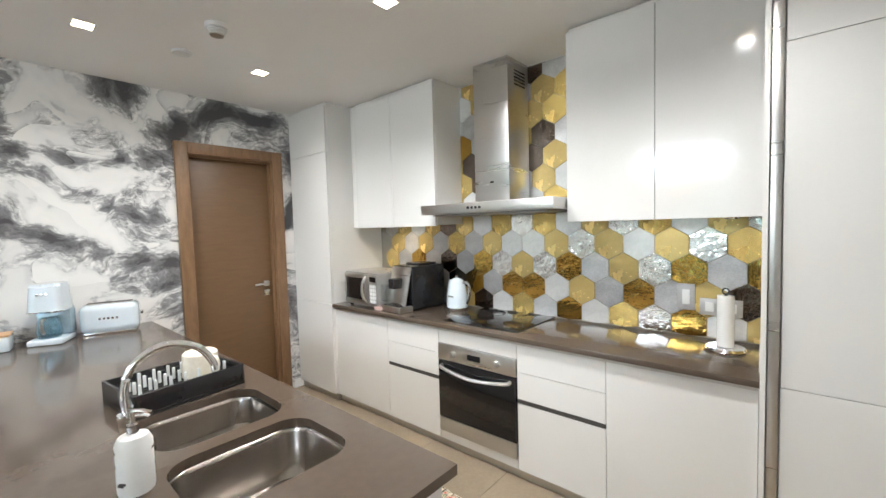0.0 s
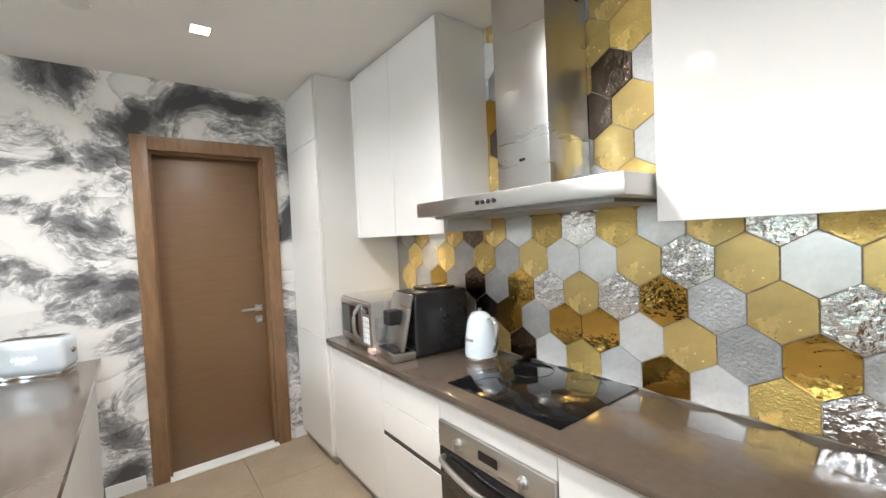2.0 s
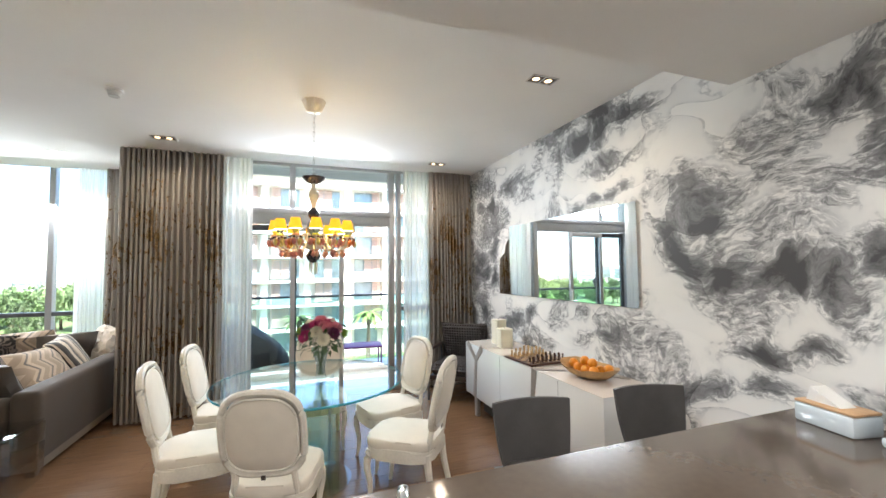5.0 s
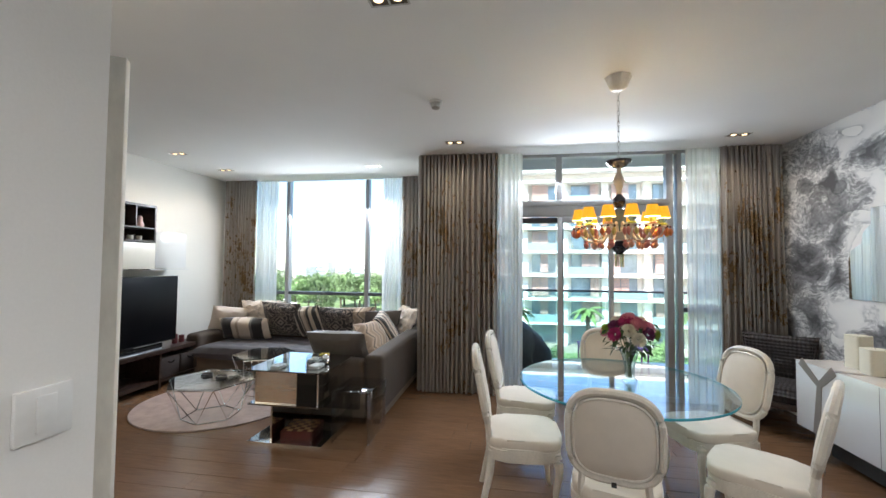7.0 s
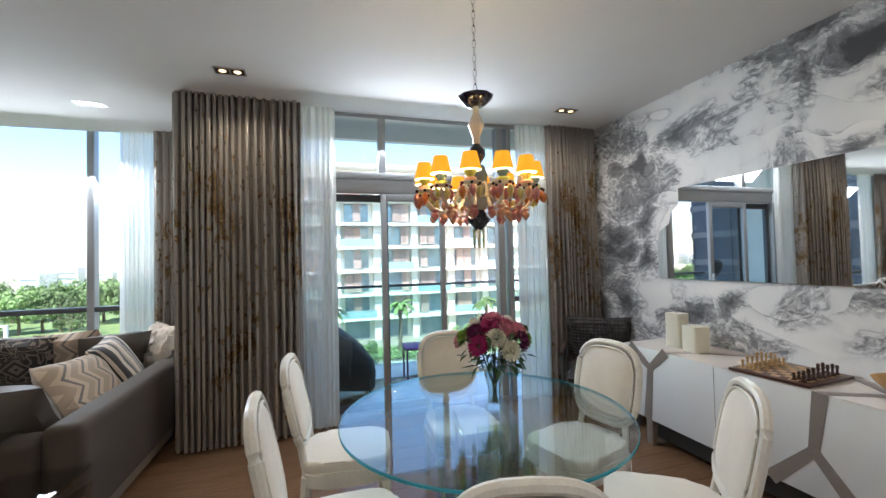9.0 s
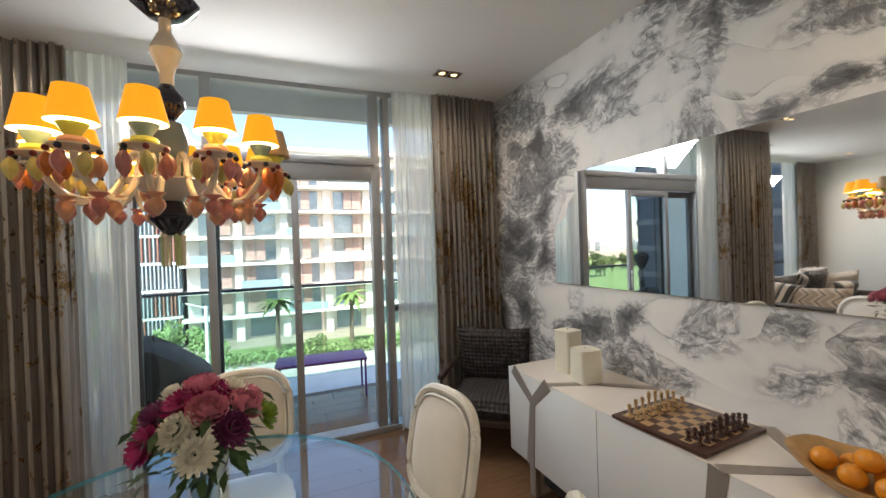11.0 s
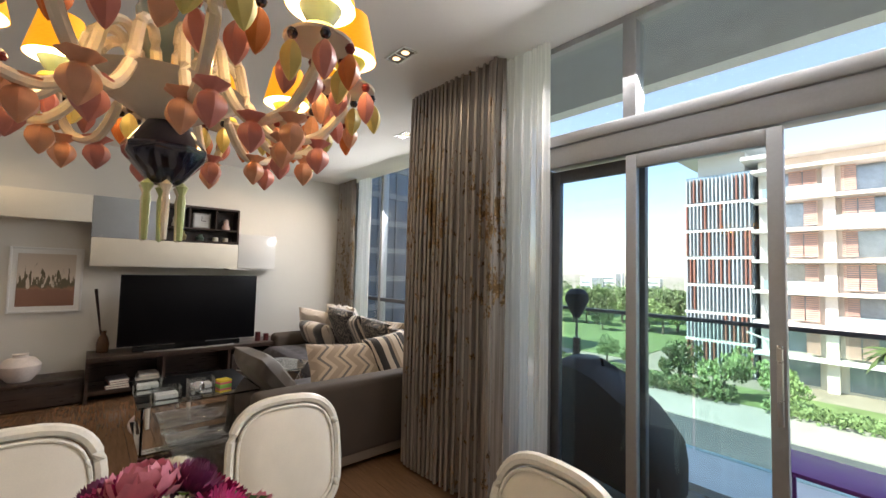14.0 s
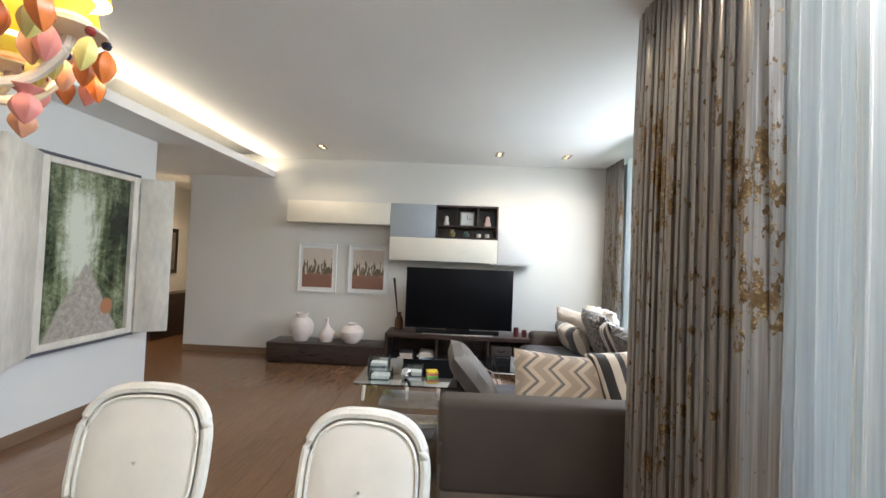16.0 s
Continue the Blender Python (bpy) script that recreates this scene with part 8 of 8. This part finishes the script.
# runner on the kitchen floor
def kilim():
    m, nt, p = nodes_of("woven_runner_cloth")
    v = coords(nt)
    ch_ = nt.nodes.new("ShaderNodeTexVoronoi")
    ch_.distance, ch_.inputs["Scale"].default_value, ch_.inputs["Randomness"].default_value = "CHEBYCHEV", 22, 0.9
    link(nt, v, ch_.inputs["Vector"])
    f = noise_tex(nt, coords(nt, (9, 0.3, 1)), 2.6, 2)
    g = math_node(nt, "ADD", math_node(nt, "MULTIPLY", f, 0.7), math_node(nt, "MULTIPLY", ch_.outputs["Distance"], 0.8))
    c = ramp(nt, g, ((0.0, (0.62, 0.53, 0.38)), (0.48, (0.50, 0.08, 0.06)), (0.56, (0.62, 0.54, 0.40)), (0.66, (0.05, 0.05, 0.045)), (0.74, (0.60, 0.52, 0.38)), (0.84, (0.22, 0.30, 0.12))))
    c.node.color_ramp.interpolation = "CONSTANT"
    link(nt, c, p.inputs["Base Color"])
    p.inputs["Roughness"].default_value = 0.95
    bump(nt, p, noise_tex(nt, v, 260, 2), 0.4)
    return m


rn = thing("kitchen_runner", "cream, red and green woven runner on the kitchen floor", "rug", -1.55, 1.40, 0.0005, -2)
part("weave", bx(-0.86, 0.86, -0.22, 0.22, 0, 0.007, 0.002), kilim(), rn)
part("fringe", boxes([(-0.905, -0.861, -0.215 + k * 0.02, -0.205 + k * 0.02, 0, 0.004) for k in range(22)]), CREAMFAB, rn, "cream fringe")
for x in (-2.3, 0.05):
    solid("cabinet_light", lathe([(0.0, 1.514), (0.03, 1.514), (0.033, 1.521), (0.0, 1.5215)], 20), CHROME, "small round light under the wall cabinet", "cabinet light", "lights under cabinets", m=pose(x, 2.36, 0.0))
lamp("cabinet_lamp", "SPOT", 1.6, (1.0, 0.75, 0.42), look((-2.3, 2.36, 1.508), (-2.3, 2.42, 0.9)), 0.02)

# ---- hexagon backsplash ----
def hexmat(name, col, rough, metal, relief, rscale, var=0.1, sc=9):
    return mat(name, col, rough, metal, var, sc, relief, rscale, rnd=0.25)


HEX = {"G": hexmat("gold_glaze_tile", (0.70, 0.52, 0.20), 0.26, 0.6, 0.03, 60), "W": hexmat("pale_silver_tile", (0.80, 0.81, 0.80), 0.24, 0.45, 0.03, 60),
       "S": hexmat("mottled_silver_tile", (0.50, 0.50, 0.50), 0.30, 0.8, 0.30, 110, 0.18), "M": hexmat("hammered_mirror_tile", (0.80, 0.78, 0.76), 0.04, 1.0, 0.6, 26),
       "B": hexmat("bronze_mirror_tile", (0.55, 0.34, 0.08), 0.05, 1.0, 0.45, 13), "T": hexmat("textured_gold_tile", (0.66, 0.48, 0.16), 0.26, 0.8, 0.35, 120, 0.16),
       "K": hexmat("smoked_mirror_tile", (0.20, 0.16, 0.13), 0.07, 1.0, 0.5, 30)}
HW, HH = 0.1735, 0.2003
ROWS_HEX = {1.38: (0.107, "TMGWGMGWWGSTSGSG"), 1.23: (0.1938, "BSBMGSBMGMBSKSBSG"), 1.08: (0.107, "KGSBSGWBBSBKSGKG"), 0.93: (0.1938, "GWBMTWBWTWKGSKGWS"), 1.53: (0.1938, "MGWTMGWTMTWGKGWGS"),
            1.68: (0.107, "GSKGWBTSGKWGSKGW"), 1.83: (0.1938, "SGWKGSWGSWKGTGWSG"), 1.98: (0.107, "WGSGKSGKWGKTGSWG"), 2.13: (0.1938, "GKSWGWSKGGSBWGKSG"), 2.28: (0.107, "SGWGSGTGKGSWGSGK"), 2.43: (0.1938, "WSGKGSTGSKGWGSGKS"), 2.58: (0.107, "GKSGWGSKGSGWKGSG"), 0.78: (0.107, "WGKSGWSTGWBGSKGW")}
bs_ = new("backsplash")
tagged(bs_, "backsplash of gold, silver and bronze hexagon tiles", kind="structure")


def hextile(c, z, x0, x1, z0, z1, material):
    g = 0.0011
    o = [(0, HH / 2 - g), (HW / 2 - g, HH / 4 - g / 2), (HW / 2 - g, -HH / 4 + g / 2), (0, -HH / 2 + g), (-HW / 2 + g, -HH / 4 + g / 2), (-HW / 2 + g, HH / 4 - g / 2)]
    pts = [(min(x1, max(x0, c + x)), min(z1, max(z0, z + y))) for x, y in o]
    if max(p[0] for p in pts) - min(p[0] for p in pts) < 0.012 or max(p[1] for p in pts) - min(p[1] for p in pts) < 0.012:
        return None
    bm = bmesh.new()
    lo = [bm.verts.new((x - c, 0, y - z)) for x, y in pts]
    cx, cz = sum(p[0] for p in pts) / 6, sum(p[1] for p in pts) / 6
    hi = [bm.verts.new((cx + (x - cx) * 0.985 - c, -0.006, cz + (y - cz) * 0.985 - z)) for x, y in pts]
    bm.faces.new(hi)
    for i in range(6):
        bm.faces.new((lo[i], lo[(i + 1) % 6], hi[(i + 1) % 6], hi[i]))
    bmesh.ops.remove_doubles(bm, verts=bm.verts, dist=0.0002)
    return mesh_of("tile", bm, material, False)


whole = {}
for z, (xr, types) in ROWS_HEX.items():
    for i, k in enumerate(types):
        c = xr - HW * i
        inside = c - HW / 2 > -2.735 and c + HW / 2 < 0.184 and z - HH / 2 > CT and z + HH / 2 < 2.60
        if z > 1.6 and not (-1.95 < c < -0.5):
            continue
        if inside:
            if k not in whole:
                whole[k] = hextile(0, 0, -1, 1, -1, 1, HEX[k])
            me = whole[k]
        else:
            me = hextile(c, z, -2.735, 0.184, CT + 0.001, 2.60, HEX[k])
        if me:
            piece("tile", me, bs_, pose(c, YB - 0.003, z))
# the tiles turn the corner onto the tall unit's side
for z, types in ((1.38, "GB"), (1.23, "BSB"), (1.08, "SWG"), (0.93, "MGW"), (1.48, "W")):
    for i, k in enumerate(types):
        c = -0.08 - HW * i + (0.0867 if round(z * 100) % 30 == 18 else 0)
        me = hextile(c, z, -0.5, -0.012, CT + 0.001, 1.51, HEX[k])
        if me:
            piece("tile", me, bs_, pose(0.1868, YB + c, z, 0, 0, -90))
setting("backsplash_grout", bx(-2.74, 0.186, YB - 0.004, YB - 0.0005, CT, 2.605), mat("grey_grout", (0.26, 0.24, 0.20), 0.8), "grey joint mortar behind the tiles")

# ---- floors ----
setting("floor", bx(XM - 0.3, 7.4, -5.62, 2.7, -0.2, -0.014), GROUT, "floor slab")
fw = new("floor_wood")
tagged(fw, "brown walnut plank floor of dining and living room", kind="structure")
random.seed(4)
PL, PW, FY0, FY1 = 1.85, 0.185, -5.47, -0.33
meshes = {}
row = 0
y = FY0
while y < FY1 - 0.01:
    x = XM - 0.05 - random.random() * 1.6
    wy = min(PW, FY1 - y)
    while x < XT + 0.1:
        a, b = max(x, XM), min(x + PL, XT)
        if b - a > 0.03:
            key = (round(b - a, 2), round(wy, 3))
            if key not in meshes:
                meshes[key] = mesh_of("plank", bx(0, key[0] - 0.0015, 0.0008, key[1] - 0.0008, -0.0135, 0, 0.0012, 1), PLANK, False)
            piece("plank", meshes[key], fw, pose(a, y, 0))
        x += PL
    y += PW
# hall planks run on
y = FY1
while y < 1.94:
    for a, b in ((0.8, 2.15), (2.15, 4.0), (4.0, 4.32)) + (((4.32, 5.9), (5.9, 7.4)) if y > 0.75 else ()):
        key = (round(b - a, 2), PW)
        if key not in meshes:
            meshes[key] = mesh_of("plank", bx(0, key[0] - 0.0015, 0.0008, PW - 0.0008, -0.0135, 0, 0.0012, 1), PLANK, False)
        piece("plank", meshes[key], fw, pose(a, y, 0))
    y += PW
ft = new("floor_tile")
tagged(ft, "beige polished kitchen floor tiles", kind="structure")
TS = 0.6
tile = mesh_of("tile", bx(0.001, TS - 0.001, 0.001, TS - 0.001, -0.0135, 0, 0.001, 1), KTILE, False)
for i in range(7):
    for j in range(5):
        piece("tile", tile, ft, pose(XM - 0.08 + i * TS, FY1 + j * TS + 0.001, 0))
